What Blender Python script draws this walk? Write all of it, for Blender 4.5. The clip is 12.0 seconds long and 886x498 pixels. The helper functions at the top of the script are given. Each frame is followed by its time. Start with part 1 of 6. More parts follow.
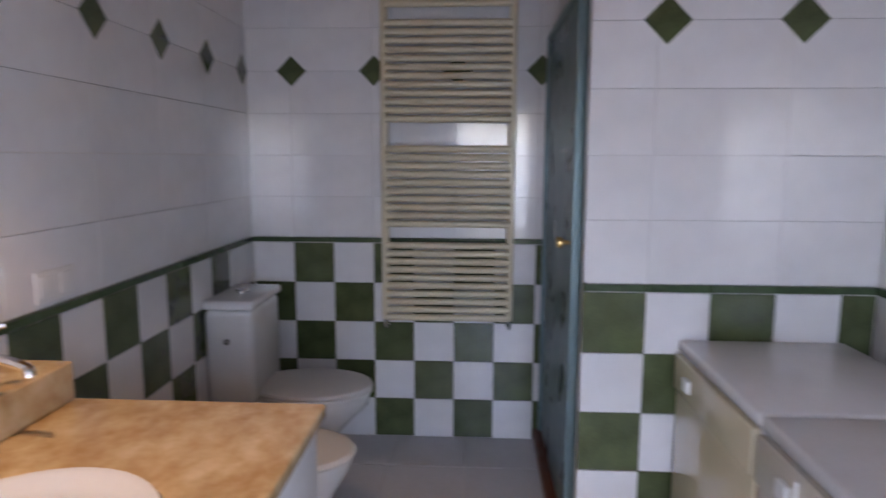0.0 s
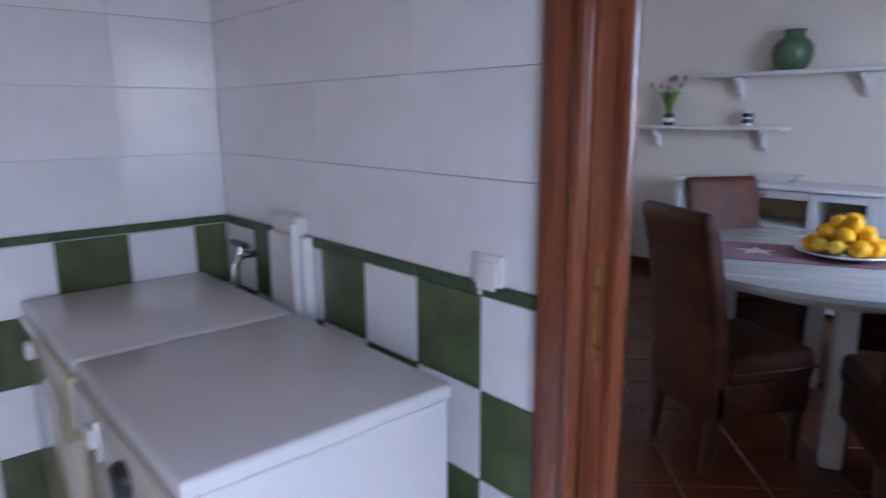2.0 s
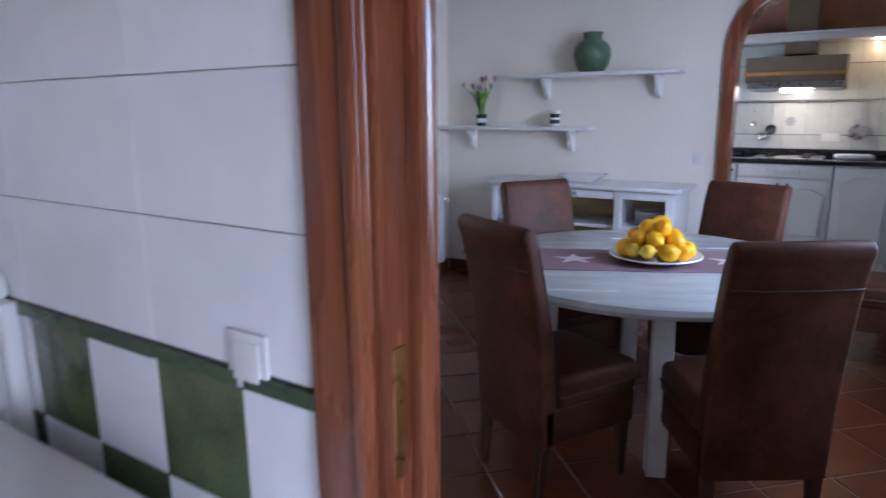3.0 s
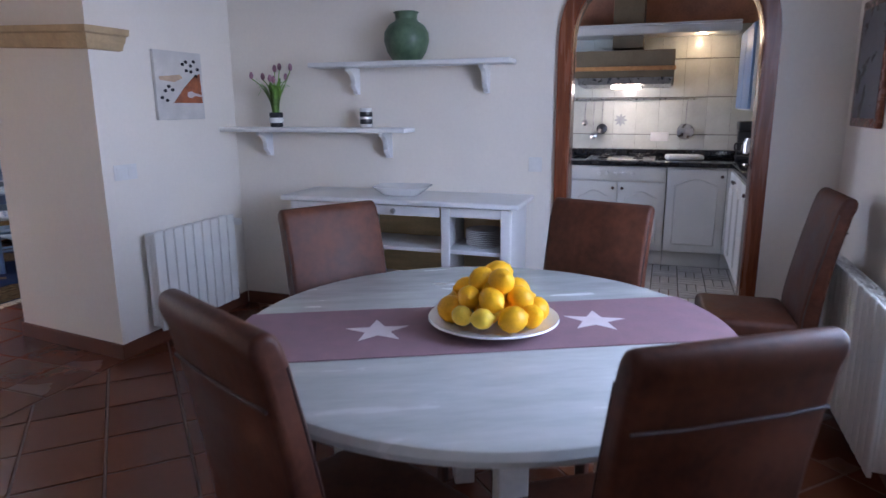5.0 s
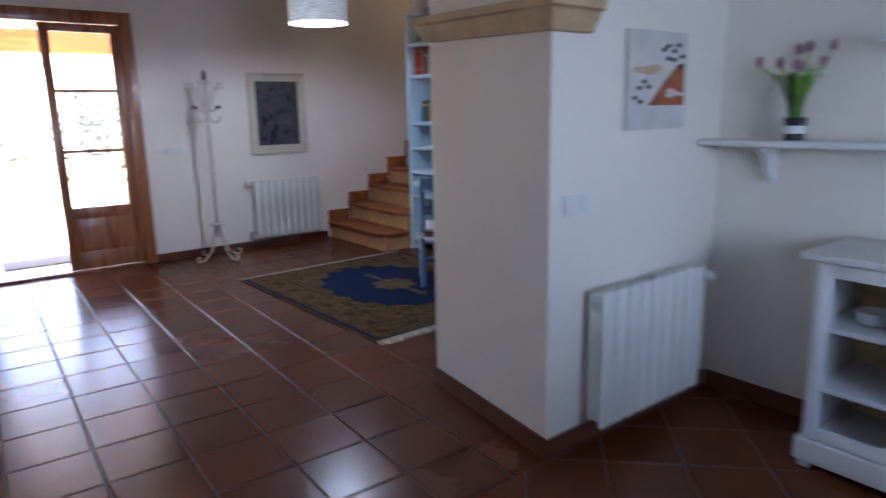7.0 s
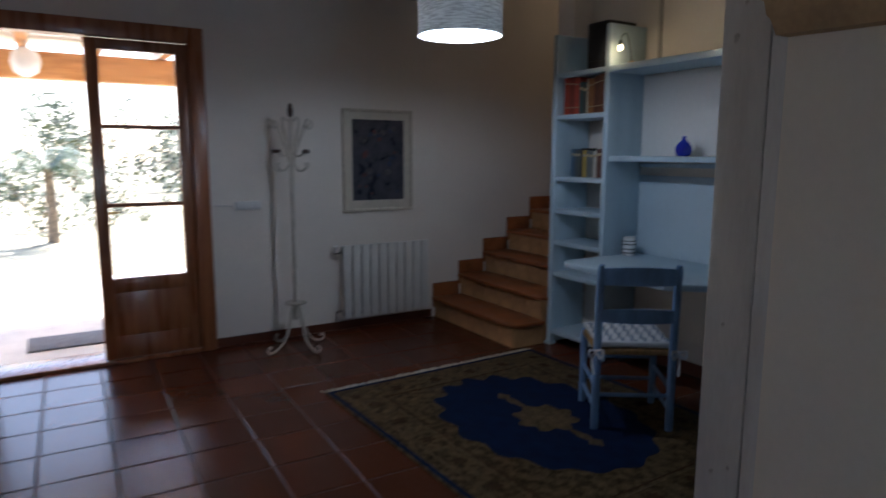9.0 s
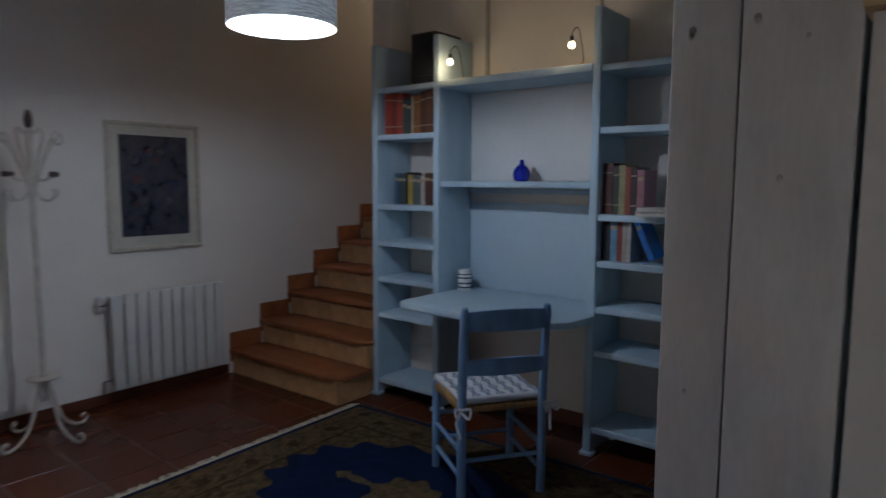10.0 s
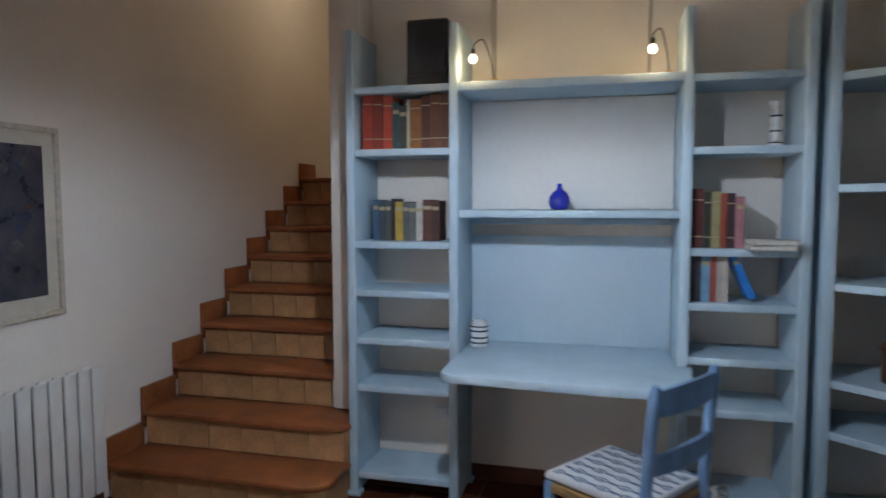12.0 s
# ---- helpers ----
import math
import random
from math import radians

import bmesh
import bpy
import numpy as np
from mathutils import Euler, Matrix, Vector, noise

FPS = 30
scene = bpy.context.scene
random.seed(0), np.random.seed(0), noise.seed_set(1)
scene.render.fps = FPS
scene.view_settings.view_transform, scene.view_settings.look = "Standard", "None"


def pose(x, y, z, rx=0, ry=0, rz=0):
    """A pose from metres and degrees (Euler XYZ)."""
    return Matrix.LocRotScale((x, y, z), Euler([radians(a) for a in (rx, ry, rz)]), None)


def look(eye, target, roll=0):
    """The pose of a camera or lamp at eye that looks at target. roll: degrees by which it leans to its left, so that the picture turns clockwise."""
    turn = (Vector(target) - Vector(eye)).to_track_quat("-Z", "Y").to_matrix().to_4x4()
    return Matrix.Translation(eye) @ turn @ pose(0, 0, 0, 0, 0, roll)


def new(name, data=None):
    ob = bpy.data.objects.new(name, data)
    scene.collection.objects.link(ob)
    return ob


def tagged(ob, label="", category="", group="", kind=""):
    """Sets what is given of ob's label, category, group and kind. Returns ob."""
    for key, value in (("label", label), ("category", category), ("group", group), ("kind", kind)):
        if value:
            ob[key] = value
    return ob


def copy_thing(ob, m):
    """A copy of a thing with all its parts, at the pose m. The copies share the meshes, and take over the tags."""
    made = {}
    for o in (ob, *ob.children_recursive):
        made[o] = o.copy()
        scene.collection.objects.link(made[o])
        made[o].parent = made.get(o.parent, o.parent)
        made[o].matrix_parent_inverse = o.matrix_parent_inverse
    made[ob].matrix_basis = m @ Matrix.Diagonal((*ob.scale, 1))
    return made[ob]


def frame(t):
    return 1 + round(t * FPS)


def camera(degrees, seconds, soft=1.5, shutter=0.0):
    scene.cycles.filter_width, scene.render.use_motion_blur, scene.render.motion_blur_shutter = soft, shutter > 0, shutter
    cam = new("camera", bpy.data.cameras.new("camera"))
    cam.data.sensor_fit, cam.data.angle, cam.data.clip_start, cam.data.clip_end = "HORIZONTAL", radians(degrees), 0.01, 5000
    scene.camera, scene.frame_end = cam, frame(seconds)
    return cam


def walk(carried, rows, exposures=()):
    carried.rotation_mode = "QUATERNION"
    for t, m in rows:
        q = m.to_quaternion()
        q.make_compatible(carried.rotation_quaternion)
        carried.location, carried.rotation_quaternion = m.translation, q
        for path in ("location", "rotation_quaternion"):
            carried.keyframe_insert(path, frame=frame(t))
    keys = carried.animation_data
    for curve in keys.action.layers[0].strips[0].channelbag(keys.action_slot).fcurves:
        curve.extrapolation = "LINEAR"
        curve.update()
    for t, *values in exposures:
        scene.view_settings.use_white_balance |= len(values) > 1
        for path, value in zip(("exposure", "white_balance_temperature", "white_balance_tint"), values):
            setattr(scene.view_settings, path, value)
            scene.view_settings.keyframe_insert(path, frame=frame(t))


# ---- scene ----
cam = camera(68.8, 12.0, 1.5, 0.5)
PATH = [
    (0, (0.548, 0.45, 1.421), (0.443, 2.428, 1.141), 0.2),
    (0.5, (0.628, 0.416, 1.39), (0.877, 2.376, 1.079), 0.2),
    (1, (0.691, 0.398, 1.388), (1.351, 2.254, 1.041), 0.1),
    (1.5, (0.802, 0.387, 1.348), (1.791, 2.083, 0.968), -0.1),
    (2, (0.928, 0.421, 1.35), (2.222, 1.89, 0.94), -0.3),
    (2.5, (1.089, 0.487, 1.366), (2.591, 1.742, 0.952), -0.4),
    (3, (1.24, 0.592, 1.378), (2.876, 1.662, 0.957), -0.5),
    (3.5, (1.423, 0.667, 1.378), (3.181, 1.524, 0.961), -0.7),
    (5.3, (2.377, 0.919, 1.372), (4.225, 1.551, 0.939), -0.3),
    (5.5, (2.49, 0.98, 1.367), (4.321, 1.659, 0.935), -0.6),
    (6, (2.717, 1.24, 1.395), (4.386, 2.252, 0.96), -1.0),
    (6.5, (2.906, 1.581, 1.378), (4.333, 2.918, 0.956), -0.9),
    (7, (3.065, 1.98, 1.395), (4.254, 3.533, 0.978), -1.2),
    (7.2, (3.121, 2.138, 1.403), (4.213, 3.764, 0.997), -1.2),
    (8.8, (3.531, 3.561, 1.46), (4.488, 5.287, 1.138), 0.0),
    (9, (3.594, 3.703, 1.461), (4.628, 5.39, 1.17), 0.2),
    (9.5, (3.73, 4.054, 1.461), (5.028, 5.555, 1.216), 0.4),
    (10, (3.772, 4.42, 1.452), (5.33, 5.657, 1.242), 0.3),
    (10.5, (3.756, 4.803, 1.429), (5.517, 5.734, 1.251), 0.3),
    (11, (3.734, 5.254, 1.466), (5.619, 5.899, 1.285), 0.0),
    (11.5, (3.729, 5.754, 1.486), (5.652, 6.277, 1.318), -0.1),
    (12, (3.863, 6.218, 1.492), (5.797, 6.706, 1.345), -0.1),
]
walk(cam, [(t, look(eye, target, roll)) for t, eye, target, roll in PATH],
     exposures=[(0.0, 3.7, 7000, 30), (1.0, 3.45, 6550, 32), (2.0, 3.43, 6350, 31), (3.5, 3.9, 6300, 28), (5.5, 3.7, 6400, 32), (6.5, 3.65, 5800, 23), (7.2, 3.6, 6000, 24), (8.8, 2.22, 6000, 18), (9.6, 2.05, 5980, 18), (10.0, 2.36, 6020, 18), (10.5, 2.68, 6150, 18), (11.0, 2.97, 6150, 18), (11.5, 3.12, 6180, 17), (12.0, 3.46, 6230, 17)])

# ---- world, sun, large lights ----
world = bpy.data.worlds.new("sky")
scene.world = world
world.use_nodes = True
wn = world.node_tree
sky = wn.nodes.new("ShaderNodeTexSky")
sky.sky_type = "NISHITA"
sky.sun_disc = False
sky.sun_elevation = radians(48)
sky.sun_rotation = radians(30)
wn.nodes["Background"].inputs[1].default_value = 0.15
wn.links.new(sky.outputs[0], wn.nodes["Background"].inputs[0])


def sun_lamp(elevation, rotation, strength):
    data = bpy.data.lights.new("sun", "SUN")
    data.energy, data.angle, data.color = strength, radians(0.5), (1.0, 0.95, 0.86)
    ob = new("sun", data)
    d = Vector((math.sin(rotation) * math.cos(elevation), math.cos(rotation) * math.cos(elevation), math.sin(elevation)))
    ob.matrix_world = look(d * 40, (0, 0, 0))


def window_light(name, centre, target, w, h, power, color):
    data = bpy.data.lights.new(name, "AREA")
    data.shape, data.size, data.size_y, data.energy, data.color = "RECTANGLE", w, h, power, color
    ob = new(name, data)
    ob.matrix_world = look(centre, target)


def bulb_light(name, at, power, color, size=0.03):
    data = bpy.data.lights.new(name, "POINT")
    data.energy, data.color, data.shadow_soft_size = power, color, size
    ob = new(name, data)
    ob.location = at


def spot_light(name, at, target, power, color, cone):
    data = bpy.data.lights.new(name, "SPOT")
    data.energy, data.color, data.shadow_soft_size = power, color, 0.04
    data.spot_size, data.spot_blend = radians(cone), 0.6
    ob = new(name, data)
    ob.matrix_world = look(at, target)


DAY = (0.52, 0.74, 1.0)
sun_lamp(radians(48), radians(30), 5.0)
window_light("dining_window_light", (4.1, -0.17, 1.5), (4.1, 2.0, 0.8), 1.1, 1.25, 3.3, DAY)
window_light("bath_window_light", (0.75, -0.74, 1.15), (0.75, 0.6, -0.3), 0.9, 1.5, 3.0, DAY)
window_light("kitchen_window_light", (7.3, 2.67, 1.5), (7.6, 0.5, 0.7), 0.9, 0.9, 1.3, DAY)
bulb_light("pendant_bulb_light", (5.455, 6.58, 2.085), 4.4, (0.72, 0.86, 1.0), 0.035)
bulb_light("clip_bulb_light", (6.815, 6.83, 2.115), 0.10, (1.0, 0.74, 0.38), 0.012)
bulb_light("clip_bulb_light", (6.815, 6.035, 2.115), 0.10, (1.0, 0.74, 0.38), 0.012)
bulb_light("hood_bulb_light", (8.22, 1.22, 1.48), 0.13, (0.95, 0.97, 1.0))
bulb_light("cornice_bulb_light", (8.36, 0.62, 1.92), 0.14, (1.0, 0.82, 0.5))
bulb_light("stair_bulb_light", (8.4, 8.0, 3.3), 0.5, (1.0, 0.82, 0.55), 0.1)
spot_light("vanity_spot_light", (-0.22, 1.15, 2.3), (-0.12, 1.35, 0.85), 3.6, (1.0, 0.72, 0.42), 80)

# ---- materials ----


def mat(name, color, rough=0.5, metal=0.0, vary=0.08, scale=6.0, grain=60.0, bump=0.1, stretch=(1, 1, 1), color2=None,
        rand=0.0, coat=0.0, transmission=0.0, emit=None, power=0.0, spec=0.5, island=0.0):
    """Two scales of noise over a base colour, with fine relief."""
    m = bpy.data.materials.new(name)
    m.use_nodes = True
    t = m.node_tree
    n, l = t.nodes, t.links
    b = n["Principled BSDF"]
    b.inputs["Roughness"].default_value = rough
    b.inputs["Metallic"].default_value = metal
    b.inputs["Coat Weight"].default_value = coat
    b.inputs["Coat Roughness"].default_value = 0.08
    b.inputs["Transmission Weight"].default_value = transmission
    b.inputs["Specular IOR Level"].default_value = spec
    if emit:
        b.inputs["Emission Color"].default_value = (*emit, 1)
        b.inputs["Emission Strength"].default_value = power
    co = n.new("ShaderNodeTexCoord")
    mp = n.new("ShaderNodeMapping")
    mp.inputs["Scale"].default_value = stretch
    l.new(co.outputs["Object"], mp.inputs["Vector"])
    big, fine = n.new("ShaderNodeTexNoise"), n.new("ShaderNodeTexNoise")
    big.inputs["Scale"].default_value, fine.inputs["Scale"].default_value = scale, grain
    big.inputs["Detail"].default_value, fine.inputs["Detail"].default_value = 4, 6
    l.new(mp.outputs[0], big.inputs["Vector"])
    l.new(mp.outputs[0], fine.inputs["Vector"])
    add = n.new("ShaderNodeMath")
    add.operation = "MULTIPLY_ADD"
    l.new(fine.outputs["Fac"], add.inputs[0])
    add.inputs[1].default_value = 0.45
    l.new(big.outputs["Fac"], add.inputs[2])
    ramp = n.new("ShaderNodeValToRGB")
    c2 = color2 or tuple(min(1, c * (1 + 1.6 * vary)) for c in color)
    c1 = color if color2 else tuple(c * (1 - 1.6 * vary) for c in color)
    ramp.color_ramp.elements[0].position, ramp.color_ramp.elements[1].position = 0.5, 0.95
    ramp.color_ramp.elements[0].color, ramp.color_ramp.elements[1].color = (*c1, 1), (*c2, 1)
    l.new(add.outputs[0], ramp.inputs[0])
    out = ramp.outputs[0]
    if rand or island:
        info = n.new("ShaderNodeNewGeometry" if island else "ShaderNodeObjectInfo")
        hsv = n.new("ShaderNodeHueSaturation")
        mr = n.new("ShaderNodeMapRange")
        k = rand or island
        mr.inputs["To Min"].default_value, mr.inputs["To Max"].default_value = 1 - k, 1 + k
        l.new(info.outputs["Random Per Island" if island else "Random"], mr.inputs["Value"])
        l.new(mr.outputs[0], hsv.inputs["Value"])
        l.new(out, hsv.inputs["Color"])
        out = hsv.outputs[0]
    l.new(out, b.inputs["Base Color"])
    rr = n.new("ShaderNodeMapRange")
    rr.inputs["From Min"].default_value, rr.inputs["From Max"].default_value = 0.3, 0.7
    rr.inputs["To Min"].default_value, rr.inputs["To Max"].default_value = max(0.02, rough * 0.82), min(1, rough * 1.18)
    l.new(big.outputs["Fac"], rr.inputs["Value"])
    l.new(rr.outputs[0], b.inputs["Roughness"])
    if bump:
        bp = n.new("ShaderNodeBump")
        bp.inputs["Strength"].default_value = bump
        bp.inputs["Distance"].default_value = 0.004
        l.new(add.outputs[0], bp.inputs["Height"])
        l.new(bp.outputs[0], b.inputs["Normal"])
    return m


def glass_mat(name, color=(1, 1, 1), rough=0.0):
    m = bpy.data.materials.new(name)
    m.use_nodes = True
    b = m.node_tree.nodes["Principled BSDF"]
    b.inputs["Base Color"].default_value = (*color, 1)
    b.inputs["Roughness"].default_value = rough
    b.inputs["Transmission Weight"].default_value = 1
    b.inputs["IOR"].default_value = 1.45
    return m


def fabric_shade(name, color):
    m = bpy.data.materials.new(name)
    m.use_nodes = True
    n, l = m.node_tree.nodes, m.node_tree.links
    mix, tr, df = n.new("ShaderNodeMixShader"), n.new("ShaderNodeBsdfTranslucent"), n.new("ShaderNodeBsdfDiffuse")
    wave, ramp, co = n.new("ShaderNodeTexNoise"), n.new("ShaderNodeValToRGB"), n.new("ShaderNodeTexCoord")
    mp = n.new("ShaderNodeMapping")
    mp.inputs["Scale"].default_value = (12, 12, 90)
    wave.inputs["Scale"].default_value, wave.inputs["Detail"].default_value = 1.6, 3
    ramp.color_ramp.elements[0].color = (*[c * 0.62 for c in color], 1)
    ramp.color_ramp.elements[1].color = (*color, 1)
    ramp.color_ramp.elements[0].position, ramp.color_ramp.elements[1].position = 0.38, 0.6
    l.new(co.outputs["Object"], mp.inputs[0])
    l.new(mp.outputs[0], wave.inputs["Vector"])
    l.new(wave.outputs["Fac"], ramp.inputs[0])
    l.new(ramp.outputs[0], tr.inputs[0])
    l.new(ramp.outputs[0], df.inputs[0])
    mix.inputs[0].default_value = 0.88
    l.new(tr.outputs[0], mix.inputs[1])
    l.new(df.outputs[0], mix.inputs[2])
    l.new(mix.outputs[0], n["Material Output"].inputs[0])
    return m


PLASTER = mat("plaster", (0.80, 0.735, 0.655), 0.85, vary=0.025, scale=1.3, grain=45, bump=0.25)
CEILING = mat("ceiling_paint", (0.78, 0.75, 0.70), 0.9, vary=0.02, scale=1.0, bump=0.15)
BATH_WHITE = mat("white_glazed_tile", (0.76, 0.745, 0.74), 0.13, vary=0.03, scale=3, grain=12, bump=0.12, rand=0.03, coat=0.3)
BATH_GREEN = mat("green_glazed_tile", (0.070, 0.092, 0.038), 0.16, vary=0.22, scale=9, grain=160, bump=0.1, rand=0.10, coat=0.3)
GREEN_TRIM = mat("green_border_tile", (0.05, 0.085, 0.04), 0.2, vary=0.2, scale=9, bump=0.08)
GROUT = mat("pale_grout", (0.66, 0.64, 0.62), 0.9, vary=0.1, scale=8)
BATH_FLOOR = mat("grey_floor_tile", (0.56, 0.55, 0.56), 0.42, vary=0.05, scale=3, bump=0.03, rand=0.02)
TERRACOTTA = mat("terracotta_tile", (0.100, 0.0255, 0.0100), 0.27, vary=0.1, scale=1.6, grain=34, bump=0.10,
                 color2=(0.118, 0.031, 0.0125), rand=0.12, spec=0.22)
FLOOR_GROUT = mat("floor_grout", (0.13, 0.068, 0.049), 0.75, vary=0.2, scale=7, spec=0.25)
SKIRTING = mat("terracotta_skirting", (0.13, 0.042, 0.022), 0.5, vary=0.12, scale=7, bump=0.1, spec=0.3)
STEP_TREAD = mat("terracotta_tread", (0.30, 0.100, 0.034), 0.36, vary=0.2, scale=6, bump=0.2, rand=0.07, spec=0.3)
STEP_RISER = mat("ochre_riser_tile", (0.47, 0.26, 0.115), 0.42, vary=0.14, scale=6, bump=0.15, rand=0.10, spec=0.35)
DOOR_WOOD = mat("red_brown_varnished_wood", (0.125, 0.030, 0.012), 0.26, vary=0.4, scale=3, grain=30, bump=0.12,
                stretch=(9, 9, 0.7), color2=(0.27, 0.075, 0.030), coat=0.2)
PINE = mat("honey_wood", (0.40, 0.17, 0.055), 0.4, vary=0.3, scale=3, bump=0.1, stretch=(1, 8, 8), color2=(0.58, 0.28, 0.10))
STONE = mat("sandstone_moulding", (0.52, 0.36, 0.20), 0.75, vary=0.12, scale=8, bump=0.25)
WHITE_WOOD = mat("white_painted_wood", (0.74, 0.73, 0.72), 0.38, vary=0.03, scale=4, grain=50, bump=0.07, stretch=(1, 1, 6))
BLUE_WOOD = mat("pale_blue_washed_pine", (0.41, 0.54, 0.62), 0.55, vary=0.10, scale=2.0, grain=24, bump=0.14, stretch=(4, 4, 0.9),
                color2=(0.51, 0.63, 0.70), rand=0.03)
PANEL_WOOD = mat("white_washed_knotty_board", (0.56, 0.55, 0.55), 0.6, vary=0.12, scale=3.2, grain=22, bump=0.2, stretch=(4, 4, 0.9),
                 color2=(0.68, 0.67, 0.665), rand=0.02)
BLUE_BOARD = mat("pale_blue_board", (0.50, 0.61, 0.68), 0.5, vary=0.03, scale=1.4, grain=35, bump=0.06)
WHITE_BOARD = mat("off_white_board", (0.74, 0.72, 0.68), 0.55, vary=0.03, scale=1.4, grain=35, bump=0.08)
CONDUIT = mat("painted_conduit", (0.46, 0.41, 0.35), 0.7, vary=0.08, scale=9)
TERRACE_WOOD = mat("orange_brown_varnished_wood", (0.20, 0.062, 0.022), 0.3, vary=0.3, scale=3, grain=30, bump=0.10,
                   stretch=(9, 9, 0.7), color2=(0.40, 0.15, 0.055), coat=0.2)
KNOT = mat("knot_wood", (0.47, 0.455, 0.45), 0.6, vary=0.2, scale=30)
CHAIR_BLUE = mat("blue_painted_wood", (0.17, 0.29, 0.47), 0.42, vary=0.12, scale=6, bump=0.12, stretch=(3, 3, 1))
RUSH = mat("woven_rush", (0.36, 0.20, 0.07), 0.7, vary=0.3, scale=10, grain=90, bump=0.4, stretch=(1, 14, 1))
LEATHER = mat("worn_brown_leather", (0.040, 0.0115, 0.007), 0.5, vary=0.3, scale=7, grain=45, bump=0.22, color2=(0.108, 0.035, 0.018), spec=0.20)
WELT = mat("dark_leather_piping", (0.028, 0.010, 0.008), 0.5, vary=0.2, scale=20)
CHAIR_LEG = mat("dark_stained_leg", (0.055, 0.020, 0.012), 0.35, vary=0.25, scale=8, stretch=(4, 4, 0.6))
MARBLE = mat("pale_marble", (0.405, 0.425, 0.405), 0.24, vary=0.1, scale=3.4, grain=18, bump=0.03, stretch=(1, 5, 1), color2=(0.51, 0.52, 0.50))
TABLE_LEG = mat("cream_painted_leg", (0.60, 0.58, 0.53), 0.45, vary=0.08, scale=8, bump=0.1)
RUNNER = mat("mauve_linen", (0.225, 0.125, 0.140), 0.85, vary=0.10, scale=14, grain=300, bump=0.3)
STAR = mat("pale_star_print", (0.58, 0.50, 0.50), 0.85, vary=0.05, scale=20, grain=300, bump=0.2)
LEMON = mat("lemon_peel", (0.90, 0.42, 0.006), 0.46, vary=0.12, scale=9, grain=130, bump=0.25, rand=0.10, spec=0.35)
LEMON_PALE = mat("pale_lemon_peel", (0.82, 0.53, 0.05), 0.46, vary=0.1, scale=9, grain=130, bump=0.25, spec=0.35)
CERAMIC = mat("white_ceramic", (0.74, 0.73, 0.71), 0.10, vary=0.02, scale=4, bump=0.02, coat=0.3)
CREAM_ENAMEL = mat("cream_enamel", (0.66, 0.57, 0.40), 0.3, vary=0.03, scale=4, bump=0.03)
RADIATOR = mat("radiator_enamel", (0.70, 0.68, 0.63), 0.33, vary=0.03, scale=5, bump=0.03)
ENAMEL = mat("white_enamel", (0.70, 0.68, 0.66), 0.22, vary=0.02, scale=4, bump=0.02)
# white appliance fronts; the vanity's warm light is put into their yellowish colours
DRYER_FRONT = mat("dryer_enamel_warm_lit", (0.62, 0.53, 0.36), 0.14, vary=0.03, scale=4, bump=0.02, coat=0.4)
WASHER_FRONT = mat("washer_enamel_warm_lit", (0.64, 0.58, 0.48), 0.18, vary=0.03, scale=4, bump=0.02, coat=0.2)
SCREEN_FRAME = mat("dull_teal_aluminium", (0.16, 0.24, 0.25), 0.45, 0.5, vary=0.05, scale=12, bump=0.03)
OAK_BACK = mat("bare_pale_wood", (0.60, 0.44, 0.22), 0.6, vary=0.15, scale=3, bump=0.08, stretch=(1, 1, 7))
PLASTIC = mat("white_plastic", (0.72, 0.70, 0.67), 0.4, vary=0.02, scale=10, bump=0.03)
CHROME = mat("chrome", (0.75, 0.75, 0.75), 0.12, 1.0, vary=0.02, scale=20, bump=0.0)
BRASS = mat("brass", (0.62, 0.42, 0.17), 0.3, 1.0, vary=0.08, scale=30, bump=0.05)
STEEL = mat("steel", (0.42, 0.42, 0.42), 0.3, 1.0, vary=0.08, scale=30, bump=0.05)
BLACK = mat("black_plastic", (0.018, 0.018, 0.020), 0.35, vary=0.2, scale=20, bump=0.05)
SILVER = mat("silver_plastic", (0.17, 0.17, 0.18), 0.3, 0.6, vary=0.05, scale=20, bump=0.03)
TRAVERTINE = mat("ochre_marble_worktop", (0.50, 0.31, 0.13), 0.22, vary=0.3, scale=9, grain=30, bump=0.04, color2=(0.76, 0.60, 0.37), stretch=(1.6, 1, 1))
IRON = mat("cream_wrought_iron", (0.55, 0.50, 0.42), 0.5, vary=0.1, scale=18, bump=0.15)
DARK_KNOB = mat("dark_wood_knob", (0.05, 0.022, 0.014), 0.35, vary=0.2, scale=20)
GREEN_VASE = mat("green_glaze", (0.040, 0.085, 0.050), 0.34, vary=0.45, scale=9, grain=40, bump=0.3, color2=(0.10, 0.17, 0.10))
LEAF = mat("tulip_leaf", (0.15, 0.31, 0.045), 0.45, vary=0.25, scale=9, bump=0.1)
TULIP = mat("mauve_tulip", (0.30, 0.14, 0.19), 0.5, vary=0.25, scale=20, bump=0.1)
POT_DARK = mat("dark_glaze", (0.03, 0.03, 0.035), 0.2, vary=0.3, scale=30)
CLAY = mat("pale_clay", (0.50, 0.34, 0.23), 0.7, vary=0.12, scale=15)
COBALT = mat("cobalt_glass", (0.006, 0.018, 0.42), 0.07, vary=0.2, scale=8, bump=0.0, coat=0.6)
CANVAS = mat("grey_white_canvas", (0.60, 0.57, 0.54), 0.8, vary=0.08, scale=9, grain=250, bump=0.15)
CANVAS_GREY = mat("grey_glaze", (0.26, 0.28, 0.29), 0.3, vary=0.1, scale=20)
RUST = mat("rust_paint", (0.30, 0.085, 0.035), 0.7, vary=0.3, scale=12, bump=0.1)
